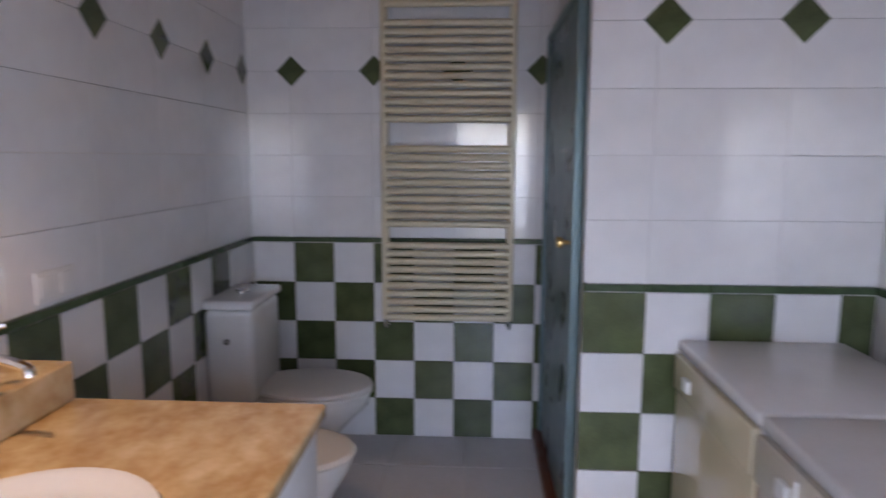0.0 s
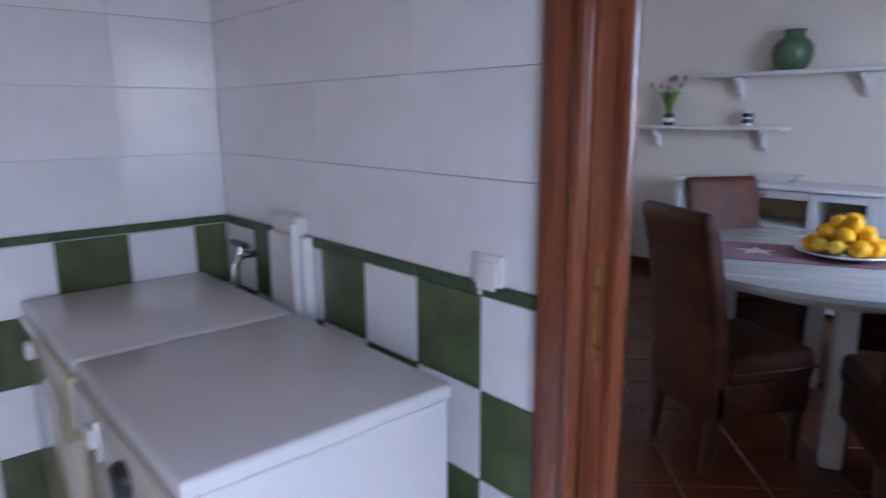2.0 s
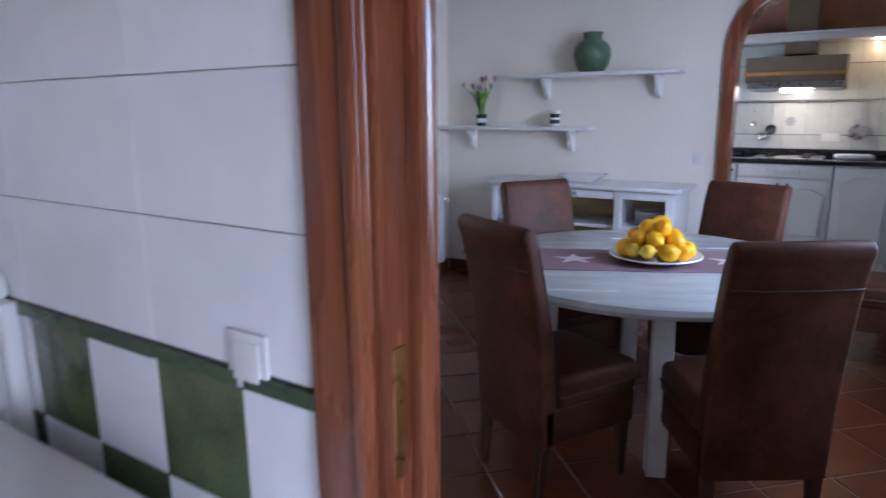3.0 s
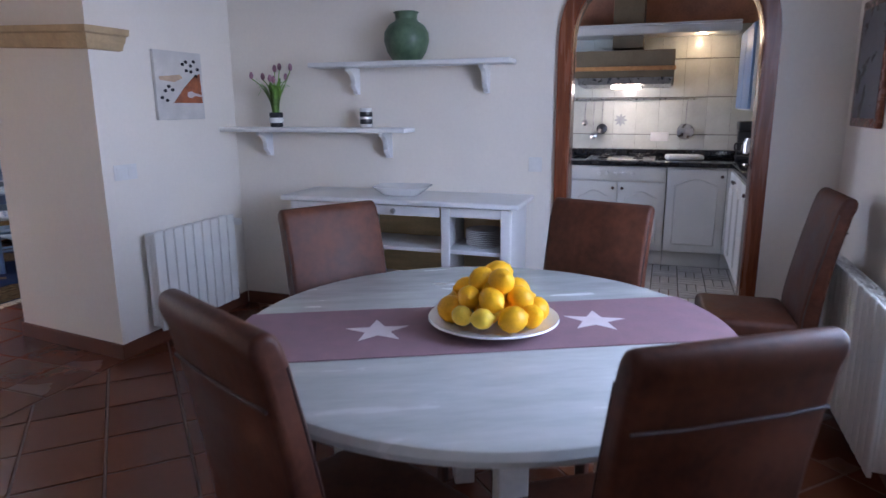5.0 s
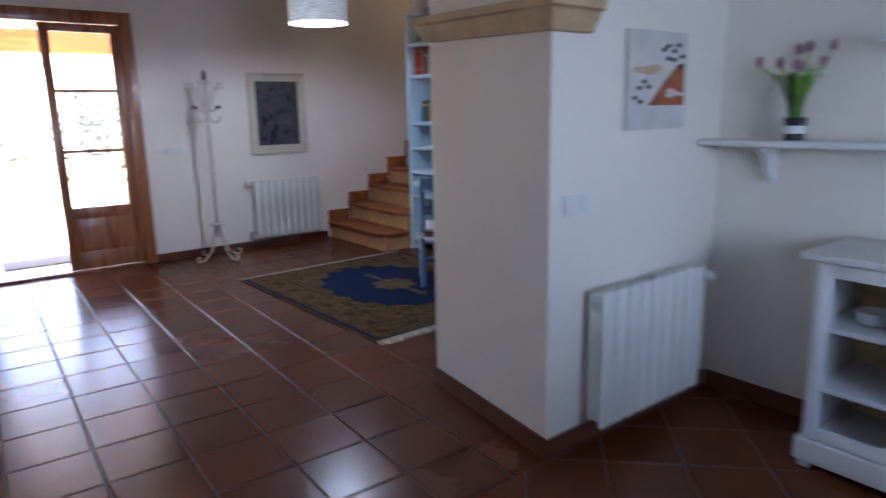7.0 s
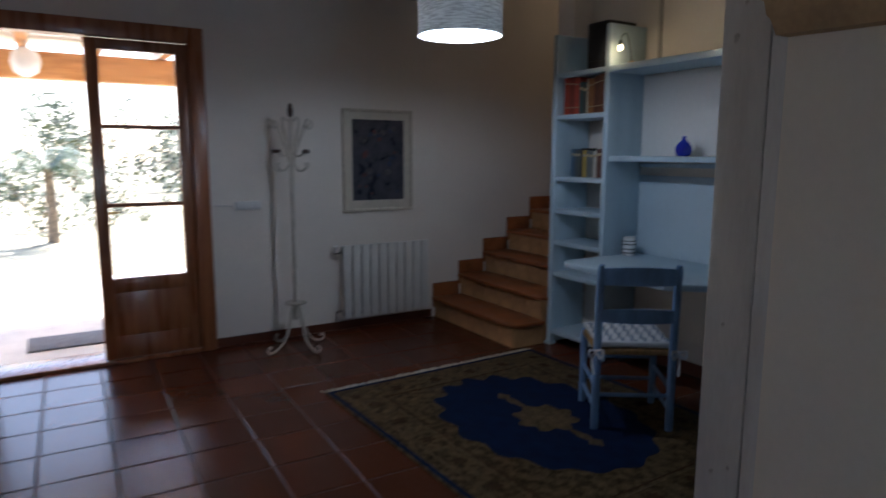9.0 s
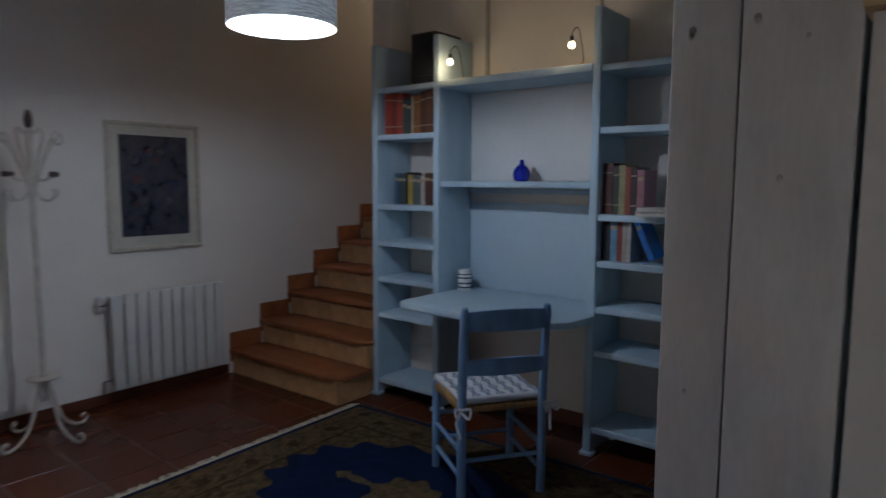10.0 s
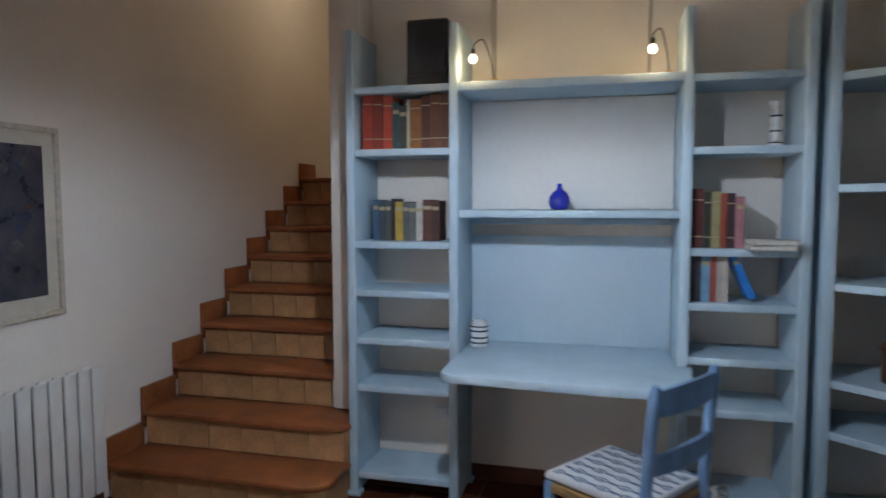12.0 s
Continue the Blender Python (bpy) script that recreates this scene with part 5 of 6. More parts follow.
single("upper_wall_panel", one(8.59, -0.28, 2.06, 8.615, 2.55, 2.71, 0), BRICK_PINK, "pink plastered wall above the cornice", "wall panel")
uc = thing("wall_cabinet", (0, 0, 0), "blue-grey kitchen wall cabinet", "cabinet")
part("body", rounded(7.40, -0.28, 1.33, 8.34, 0.30, 1.95, 0.004), KITCHEN_DOOR, uc)
part("door", rounded(7.41, 0.30, 1.34, 7.86, 0.32, 1.94, 0.004), CHAIR_BLUE, uc)
part("door", rounded(7.87, 0.30, 1.34, 8.33, 0.32, 1.94, 0.004), CHAIR_BLUE, uc)
rail = thing("utensil_rail", (0, 0, 0), "steel utensil rail hung with ladles", "rail")
part("bar", tube([(8.575, 0.62, 1.425), (8.575, 2.2, 1.425)], 0.008), STEEL, rail)
for y in (0.63, 1.25, 2.19):
    part("bracket", tube([(8.575, y, 1.425), (8.612, y, 1.425)], 0.010), STEEL, rail)
for y, l, r in ((1.52, 0.30, 0.035), (1.44, 0.22, 0.05), (0.70, 0.22, 0.075), (1.60, 0.18, 0.03)):
    ut = thing("ladle", (8.567, y, 1.415), "steel kitchen ladle hanging from the rail", "utensil", "hanging utensils")
    part("handle", tube(curve_pts([(0, 0.008, 0.0), (0, 0.0, 0.014), (0, -0.006, 0.0), (0, 0, -0.05), (0, 0, -l)], 5), 0.005), STEEL, ut)
    part("head", turned(lathe([(0.0, -0.02), (r * 0.7, -0.014), (r, 0.0), (r * 0.95, 0.004), (0.0, -0.010)], n=20), pose(-0.012, 0, -l - r * 0.8, 0, -80, 0)), BLACK if r in (0.05,) else STEEL, ut)
socket("wall_socket", on("-x", 8.612, 0.92, 1.085), "white double socket on kitchen tiles", 2)
towel = single("folded_towel", rounded(-0.09, -0.15, 0, 0.09, 0.15, 0.045, 0.018, 3), CUSHION, "folded white towel on the worktop", "towel", m=pose(8.30, 0.70, 0.901, 0, 0, 12))
cm = thing("coffee_maker", (8.40, 0.18, 0.901), "black coffee maker with a steel jug", "coffee maker")
part("base", rounded(-0.11, -0.10, 0, 0.11, 0.10, 0.04, 0.01), BLACK, cm)
part("column", rounded(0.02, -0.09, 0.04, 0.11, 0.09, 0.25, 0.01), BLACK, cm)
part("head", rounded(-0.11, -0.10, 0.25, 0.11, 0.10, 0.33, 0.015), BLACK, cm)
jg = part("jug", lathe([(0.05, 0.042), (0.065, 0.06), (0.065, 0.14), (0.045, 0.18), (0.045, 0.19)], at=(-0.05, 0, 0), n=22), CHROME, cm)
part("jug_handle", tube(curve_pts([(-0.05, 0.06, 0.15), (-0.05, 0.11, 0.14), (-0.05, 0.11, 0.09), (-0.05, 0.065, 0.07)], 5), 0.008), BLACK, jg)
kt = thing("kettle", (8.25, 0.02, 0.901), "steel kettle with a black handle", "kettle")
part("body", lathe([(0.085, 0), (0.09, 0.01), (0.085, 0.10), (0.065, 0.17), (0.05, 0.19), (0.0, 0.20)], n=28), CHROME, kt)
part("handle", tube(curve_pts([(0, 0.06, 0.17), (0, 0.10, 0.23), (0, 0.0, 0.27), (0, -0.08, 0.22)], 5), 0.010), BLACK, kt)

# ---- living room things ----


def upright(parent, x0, x1, y, z1=2.32, w=0.044, foot=True):
    part("upright", rounded(x0, y - w / 2, 0.02, x1, y + w / 2, z1, 0.006), BLUE_WOOD, parent)
    if foot:
        for x in (x0 + 0.002, x1 - 0.05):
            part("foot", rounded(x - 0.012, y - w / 2 - 0.014, 0.0, x + 0.055, y + w / 2 + 0.014, 0.022, 0.006), BLUE_WOOD, parent)


def plank(name, parent, x0, y0, x1, y1, ztop, t=0.034):
    part(name, rounded(x0, y0, ztop - t, x1, y1, ztop, 0.005), BLUE_WOOD, parent)


XF, XB = 6.845, 7.185
bl = thing("bookcase", (0, 0, 0), "tall narrow pale blue bookcase with books", "bookcase", "pale blue bookcases")
upright(bl, XF, XB, 7.44)
upright(bl, XF, XB, 6.92)
for z in (2.045, 1.745, 1.295, 1.055, 0.815, 0.575, 0.125):
    plank("shelf", bl, XF + 0.008, 6.943, XB, 7.417, z)
br = thing("bookcase", (0, 0, 0), "tall narrow pale blue bookcase half filled with books", "bookcase", "pale blue bookcases")
upright(br, XF, XB, 5.882)
upright(br, XF, XB, 5.405)
for z in (2.035, 1.725, 1.285, 1.045, 0.805, 0.575, 0.16):
    plank("shelf", br, XF + 0.008, 5.428, XB, 5.859, z)
bmu = thing("desk_unit", (0, 0, 0), "pale blue desk unit with two shelves between bookcases", "desk")
plank("shelf", bmu, XF - 0.005, 5.905, XB, 6.897, 2.045, 0.042)
plank("shelf", bmu, XF + 0.02, 5.905, XB, 6.897, 1.45, 0.036)
plank("cleat", bmu, XB - 0.02, 5.906, XB, 6.896, 1.405, 0.03)
part("back_board", one(7.176, 5.906, 0.765, 7.19, 6.896, 1.318, 0.002), BLUE_BOARD, bmu)
part("back_board", one(7.176, 5.906, 1.452, 7.19, 6.896, 2.0, 0.002), WHITE_BOARD, bmu)
front = [(6.46 + 0.07 - 0.07 * math.cos(a), 6.90 - 0.07 + 0.07 * math.sin(a)) for a in [math.pi / 2 * k / 6 for k in range(7)]]
desk_poly = [(7.185, 5.907), (6.84, 5.907), (6.84, 5.84), (6.60, 5.87), (6.43, 6.02), (6.425, 6.2), (6.445, 6.55)] + front + [(6.84, 6.90), (6.84, 6.895), (7.185, 6.895)]
part("desktop", prism(desk_poly, 0.725, 0.765, bevel=0.008), BLUE_WOOD, bmu)

b4 = thing("corner_bookcase", (0, 0, 0), "pale blue corner bookcase with slanting front", "bookcase", "pale blue bookcases")
upright(b4, XF - 0.01, XB, 5.318, 2.34)
for z in (2.01, 1.56, 1.15, 0.74, 0.52, 0.12):
    part("shelf", prism([(6.84, 5.295), (7.18, 5.295), (7.18, 4.60), (6.56, 4.60), (6.56, 4.96), (6.585, 4.985)], z - 0.034, z, bevel=0.004, segs=1), BLUE_WOOD, b4)
b5 = thing("side_bookcase", (0, 0, 0), "pale blue bookcase with a knotty white end panel", "bookcase", "pale blue bookcases")
part("upright", rounded(6.515, 4.60, 0.02, 6.555, 4.985, 2.36, 0.006), BLUE_WOOD, b5)
for y0, y1 in ((4.832, 4.985), (4.595, 4.828)):
    pb = part("end_board", rounded(5.365, y0, 0.0, 5.40, y1, 2.45, 0.004), PANEL_WOOD, b5, "white-washed knotty end board")
    kr = random.Random(int(y0 * 100))
    for k in range(7):
        ky, kz, ks = kr.uniform(y0 + 0.025, y1 - 0.025), kr.uniform(0.2, 2.3), kr.uniform(0.005, 0.011)
        part("knot", prism_xz([(ks * 0.9 * math.cos(2 * math.pi * i / 12), ks * 1.3 * math.sin(2 * math.pi * i / 12)) for i in range(12)], -0.0008, 0.0008), KNOT, pb).matrix_local = pose(5.3648, ky, kz, 0, 0, 90)
part("back", one(5.40, 4.60, 0.05, 6.515, 4.612, 2.40, 0), BLUE_WOOD, b5)
for z in (2.05, 1.73, 1.375, 1.025, 0.81, 0.595, 0.15):
    plank("shelf", b5, 5.402, 4.614, 6.513, 4.975, z)


def book(at, w, d, h, rgb, m=None, lean=0.0, group="books on the shelves", heading=0.0):
    """Stands at its lower left front edge, spine towards -x of its pose, thickness along -y."""
    b = thing("book", pose(*at, 0, 0, heading) @ pose(0, 0, 0, lean, 0, 0), "hardback book standing on a pale blue shelf", "book", group)
    c = book_mat(rgb)
    bm = rounded(0, -w, 0, 0.004, 0, h, 0.0015, 1)
    box(bm, 0.003, -0.0025, 0, d, 0, h)
    box(bm, 0.003, -w, 0, d, -w + 0.0025, h)
    part("cover", bm, c, b)
    part("page_block", one(0.004, -w + 0.0028, 0.004, d - 0.004, -0.0028, h - 0.004, 0), PAPER, b)
    if w > 0.028:
        for z in ((0.18, 0.80) if h > 0.23 else (0.76,)):
            part("spine_band", one(-0.0008, -w + 0.002, h * z, 0.002, -0.002, h * z + (0.006 if h > 0.23 else 0.018), 0), book_mat((0.42, 0.33, 0.20)), b, "pale printed band")
    return b


def book_row(x, y, z, items, depth=0.17, gap=0.001):
    for w, h, rgb in items:
        book((x, y, z), w, depth, h, rgb)
        y -= w + gap


RED, BROWN, TEAL, CREAM, TAN, DARK = (0.36, 0.045, 0.022), (0.12, 0.035, 0.018), (0.035, 0.085, 0.085), (0.50, 0.45, 0.35), (0.28, 0.11, 0.03), (0.022, 0.020, 0.022)
book_row(6.90, 7.395, 1.7455, [(0.055, 0.275, RED), (0.052, 0.27, (0.22, 0.028, 0.016)), (0.048, 0.26, (0.42, 0.06, 0.03)), (0.034, 0.225, TEAL), (0.036, 0.21, (0.05, 0.06, 0.05)), (0.014, 0.24, CREAM), (0.058, 0.24, TAN), (0.046, 0.255, BROWN), (0.048, 0.265, (0.16, 0.055, 0.025)), (0.040, 0.26, (0.13, 0.045, 0.02))])
book_row(6.96, 7.365, 1.2955, [(0.030, 0.205, (0.05, 0.12, 0.20)), (0.034, 0.20, (0.05, 0.07, 0.09)), (0.030, 0.20, (0.06, 0.075, 0.065)), (0.020, 0.21, DARK), (0.040, 0.195, (0.45, 0.30, 0.045)), (0.030, 0.195, (0.10, 0.115, 0.115)), (0.036, 0.19, (0.12, 0.13, 0.13)), (0.034, 0.19, (0.48, 0.46, 0.40)), (0.048, 0.205, (0.10, 0.035, 0.025)), (0.036, 0.20, (0.07, 0.03, 0.025))], 0.14)
book_row(6.90, 5.855, 1.2855, [(0.052, 0.26, (0.10, 0.022, 0.018)), (0.030, 0.245, (0.03, 0.035, 0.025)), (0.036, 0.25, (0.30, 0.27, 0.13)), (0.024, 0.24, (0.32, 0.06, 0.03)), (0.034, 0.24, (0.05, 0.025, 0.03)), (0.036, 0.225, (0.38, 0.17, 0.19))])
for k in range(2):
    s = thing("book", pose(6.92, 5.455, 1.2865 + 0.022 * k, 0, 0, 90 + 4 * k), "pale paperback lying flat on the shelf", "book", "books lying flat")
    part("cover", boxes([(0, 0, 0, 0.18, 0.14, 0.002), (0, 0, 0.018, 0.18, 0.14, 0.020), (0, 0, 0.002, 0.002, 0.14, 0.018)]), book_mat((0.56, 0.55, 0.52)), s)
    part("page_block", one(0.003, 0.003, 0.002, 0.177, 0.137, 0.018, 0), PAPER, s)
book_row(6.90, 5.855, 1.0455, [(0.026, 0.21, DARK), (0.020, 0.22, (0.04, 0.04, 0.05)), (0.036, 0.215, (0.16, 0.33, 0.48)), (0.026, 0.215, (0.30, 0.07, 0.045)), (0.022, 0.22, (0.42, 0.38, 0.33)), (0.024, 0.20, (0.50, 0.45, 0.40))])
book((6.91, 5.605, 1.0585), 0.03, 0.16, 0.215, (0.015, 0.16, 0.50), lean=-24)
cs = thing("candlestick", (7.02, 5.50, 1.7255), "white painted ceramic candlestick with dark dots", "candlestick")
part("stick", lathe([(0.042, 0), (0.044, 0.006), (0.030, 0.022), (0.018, 0.034), (0.026, 0.06), (0.026, 0.085), (0.016, 0.10), (0.024, 0.125), (0.024, 0.15), (0.016, 0.165), (0.020, 0.185), (0.030, 0.20), (0.028, 0.205), (0.0, 0.200)], n=24), CERAMIC, cs)
for z in (0.072, 0.138, 0.02):
    part("dots", lathe([(0.0262 if z > 0.03 else 0.034, z - 0.004), (0.0268 if z > 0.03 else 0.034, z), (0.0262 if z > 0.03 else 0.031, z + 0.004)], n=24), POT_DARK, cs)
spk = thing("loudspeaker", (7.0, 7.06, 2.0465), "black loudspeaker box on top of the bookcase", "loudspeaker")
part("cabinet", rounded(-0.11, -0.10, 0, 0.15, 0.10, 0.31, 0.008), BLACK, spk)
part("grille", rounded(-0.118, -0.09, 0.05, -0.108, 0.09, 0.30, 0.004), BLACK, spk)


def clip_lamp(y, by, z):
    """A little bent-stem lamp standing on the top shelf."""
    l = thing("clip_lamp", (6.865, by, 2.0465), "small wire shelf lamp with a lit warm bulb", "lamp", "shelf lamps")
    part("base", lathe([(0.018, 0), (0.018, 0.006), (0.006, 0.010)], n=14), BRASS, l)
    dy = y - by
    part("stem", tube(curve_pts([(0, 0, 0.008), (0, dy * 0.15, 0.09), (0, dy * 0.5, z - 1.975), (0, dy * 0.9, z - 1.985), (0, dy, z - 2.01)], 6), 0.003), BLACK, l)
    part("socket", lathe([(0.007, 0.0), (0.011, 0.004), (0.011, 0.028), (0.005, 0.034)], at=(0, dy, z - 2.04), n=14), BLACK, l)
    part("bulb", lathe([(0.009, 0.0), (0.016, -0.012), (0.017, -0.022), (0.010, -0.034), (0.0, -0.037)], at=(0, dy, z - 2.038), n=16), BULB_WARM, l, "glowing warm bulb")


clip_lamp(6.83, 6.73, 2.16)
clip_lamp(6.035, 5.965, 2.16)
cb = thing("lamp_cable", (0, 0, 0), "thin dark cable behind the shelf lamps", "cable")
part("cable", tube(curve_pts([(6.90, 6.72, 2.05), (7.06, 6.70, 2.052), (7.15, 6.62, 2.055), (7.17, 6.4, 2.053), (7.15, 6.1, 2.052), (6.90, 5.97, 2.052)], 6), 0.003, 6), BLACK, cb)
pipe = single("wall_conduit", boxes([(7.182, 6.775, 2.05, 7.198, 6.80, 2.74)], 0.003), CONDUIT, "painted cable conduit running up the wall", "conduit")
pipe2 = single("wall_conduit", boxes([(7.186, 6.02, 2.05, 7.198, 6.035, 2.74)], 0.002), CONDUIT, "painted cable conduit running up the wall", "conduit")
bv = single("blue_bottle", lathe([(0.032, 0), (0.044, 0.008), (0.053, 0.035), (0.050, 0.060), (0.035, 0.084), (0.016, 0.098), (0.012, 0.110), (0.013, 0.124), (0.010, 0.126), (0.007, 0.11)], n=28), COBALT,
            "small cobalt blue glass bottle on the shelf", "bottle", m=pose(7.055, 6.44, 1.4505))
jar = thing("striped_jar", Matrix.Translation((7.03, 6.83, 0.7655)) @ Matrix.Scale(1.15, 4), "small white jar with dark painted bands", "jar")
part("jar", lathe([(0.036, 0), (0.040, 0.005), (0.037, 0.05), (0.041, 0.085), (0.034, 0.10), (0.036, 0.112), (0.030, 0.112), (0.028, 0.10)], n=26), CERAMIC, jar)
for z, r in ((0.018, 0.0400), (0.070, 0.0410), (0.088, 0.0400), (0.04, 0.0385)):
    part("painted_band", lathe([(r - 0.001, z - 0.004), (r + 0.0012, z), (r - 0.001, z + 0.004)], n=26), POT_DARK, jar)
st = thing("stereo", pose(6.84, 4.92, 1.1505, 0, 0, 143), "compact silver and black stereo system", "stereo")
part("deck", rounded(-0.10, -0.11, 0.0, 0.14, 0.11, 0.07, 0.008), BLACK, st)
part("case", rounded(-0.09, -0.10, 0.07, 0.15, 0.10, 0.31, 0.006), BLACK, st)
fp = part("front_panel", rounded(0.148, -0.098, 0.08, 0.160, 0.098, 0.305, 0.005), SILVER, st)
part("display", rounded(0.158, -0.075, 0.17, 0.163, 0.075, 0.25, 0.002), BLACK, fp)
part("slot", rounded(0.158, -0.03, 0.275, 0.162, 0.085, 0.292, 0.001), BLACK, fp)
for k in range(5):
    part("button", turned(lathe([(0.012, 0), (0.010, 0.006), (0, 0.007)], n=12), pose(0.160, -0.07 + 0.032 * k, 0.12, 0, 90, 0)), STEEL, fp)
part("disc_drawer", rounded(0.139, -0.10, 0.012, 0.146, 0.10, 0.028, 0.002), SILVER, st)
bk = thing("wicker_basket", (6.83, 4.97, 0.7405), "round brown wicker basket with a domed lid", "basket")
coils = [(0.128 if i % 2 == 0 else 0.138, 0.0065 * i) for i in range(23)]
bm = lathe(coils, n=36)
part("body", bm, WICKER, bk)
part("lid", lathe([(0.140, 0.143), (0.146, 0.150), (0.142, 0.160), (0.10, 0.185), (0.05, 0.200), (0.0, 0.206)], n=36), WICKER, bk)
part("rim", lathe([(0.138, 0.138), (0.149, 0.143), (0.149, 0.152), (0.138, 0.156)], n=36), WICKER, bk)
ph = thing("cordless_phone", pose(6.02, 4.88, 1.3755, 0, 0, 15), "black cordless phone lying in a white base", "phone")
part("base", rounded(-0.08, -0.05, 0, 0.10, 0.05, 0.022, 0.008), PLASTIC, ph)
part("handset", rounded(-0.16, -0.026, 0.022, 0.02, 0.026, 0.044, 0.010), BLACK, ph)
rt = thing("wifi_router", pose(5.80, 4.72, 1.3755), "black router with an upright aerial", "router")
part("case", rounded(-0.09, -0.06, 0, 0.09, 0.06, 0.03, 0.006), BLACK, rt)
part("aerial", rounded(0.07, 0.04, 0.03, 0.082, 0.05, 0.20, 0.003), BLACK, rt)
for k, (w, h, rgb) in enumerate([(0.03, 0.24, (0.04, 0.13, 0.27)), (0.035, 0.25, (0.03, 0.09, 0.16)), (0.03, 0.24, (0.26, 0.22, 0.19)), (0.03, 0.23, (0.30, 0.26, 0.24)), (0.025, 0.22, (0.52, 0.50, 0.46)), (0.04, 0.21, (0.16, 0.27, 0.05))]):
    book((6.28 - 0.045 * k, 4.955 - 0.004 * k, 1.0255), w, 0.15, h, rgb, heading=-90)
single("paper_pad", rounded(-0.07, -0.05, 0, 0.07, 0.05, 0.03, 0.004), book_mat((0.50, 0.13, 0.06)), "small red and white box on the shelf", "box", m=pose(5.94, 4.90, 1.0255))
single("trinket_box", rounded(-0.06, -0.05, 0, 0.06, 0.05, 0.08, 0.01), CLAY, "small pale pink box on the shelf", "box", m=pose(5.95, 4.85, 1.7305))
single("dark_pot", lathe([(0.05, 0), (0.065, 0.01), (0.075, 0.10), (0.06, 0.14), (0.055, 0.135), (0.05, 0.02)], n=24), POT_DARK, "dark round pot on a lower shelf", "pot", m=pose(5.62, 4.80, 0.8105))
socket("wall_socket", on("-x", 7.186, 7.02, 0.36), "white wall socket behind the bookcase", 2)

# desk chair
dc = thing("desk_chair", pose(6.275, 6.127, 0, 0, 0, 55), "blue painted wooden chair with a rush seat", "chair")
for y in (-0.195, 0.195):
    bm = bmesh.new()
    pts5 = curve_pts([(-0.19, y, 0.0), (-0.19, y, 0.25), (-0.192, y, 0.45), (-0.205, y, 0.70), (-0.225, y, 0.905)], 5)
    bm = tube(pts5, [0.021] * (len(pts5) - 3) + [0.020, 0.022, 0.014], 10)
    part("back_post", bm, CHAIR_BLUE, dc)
    part("front_leg", lathe([(0.019, 0), (0.020, 0.02), (0.021, 0.44), (0.016, 0.455)], at=(0.20, y * 1.03, 0), n=12), CHAIR_BLUE, dc)
    for z in (0.12, 0.24):
        part("stretcher", tube([(-0.19, y, z), (0.20, y * 1.03, z)], 0.011), CHAIR_BLUE, dc)
for x, z in ((0.20, 0.16), (0.20, 0.29), (-0.19, 0.20)):
    part("stretcher", tube([(x, -0.195, z), (x, 0.195, z)], 0.011), CHAIR_BLUE, dc)
for z0, z1, x in ((0.80, 0.885, -0.222), (0.60, 0.665, -0.208)):
    bm = bmesh.new()
    rows = []
    for k in range(11):
        y = -0.19 + 0.38 * k / 10
        bow = -0.028 * (1 - (y / 0.19) ** 2)
        arch_z = 0.012 * (1 - (y / 0.19) ** 2)
        rows.append([bm.verts.new((x + bow + dx, y, zz)) for dx, zz in ((-0.008, z0), (0.008, z0), (0.008, z1 + arch_z), (-0.008, z1 + arch_z))])
    for p, q5 in zip(rows, rows[1:]):
        for i in range(4):
            bm.faces.new((p[i], p[(i + 1) % 4], q5[(i + 1) % 4], q5[i]))
    bm.faces.new(rows[0])
    bm.faces.new(rows[-1])
    part("ladder_rail", bm, CHAIR_BLUE, dc)
bm = prism([(-0.19, -0.20), (0.215, -0.215), (0.215, 0.215), (-0.19, 0.20)], 0.415, 0.452, bevel=0.012)
part("rush_seat", bm, RUSH, dc, "woven rush seat")
cu = thing("seat_cushion", pose(6.275, 6.127, 0.454, 0, 0, 55), "white cushion with a blue woven diamond pattern", "cushion")
part("pad", prism([(-0.185, -0.19), (0.22, -0.205), (0.22, 0.205), (-0.185, 0.19)], 0.0, 0.036, bevel=0.015, segs=3), CUSHION, cu)


def ribbon(pts, w, z):
    """A flat printed band along a line."""
    bm = bmesh.new()
    rows = [[bm.verts.new((x, y - w / 2, z)), bm.verts.new((x, y + w / 2, z))] for x, y in pts]
    for a, b in zip(rows, rows[1:]):
        bm.faces.new((a[0], b[0], b[1], a[1]))
    return bm


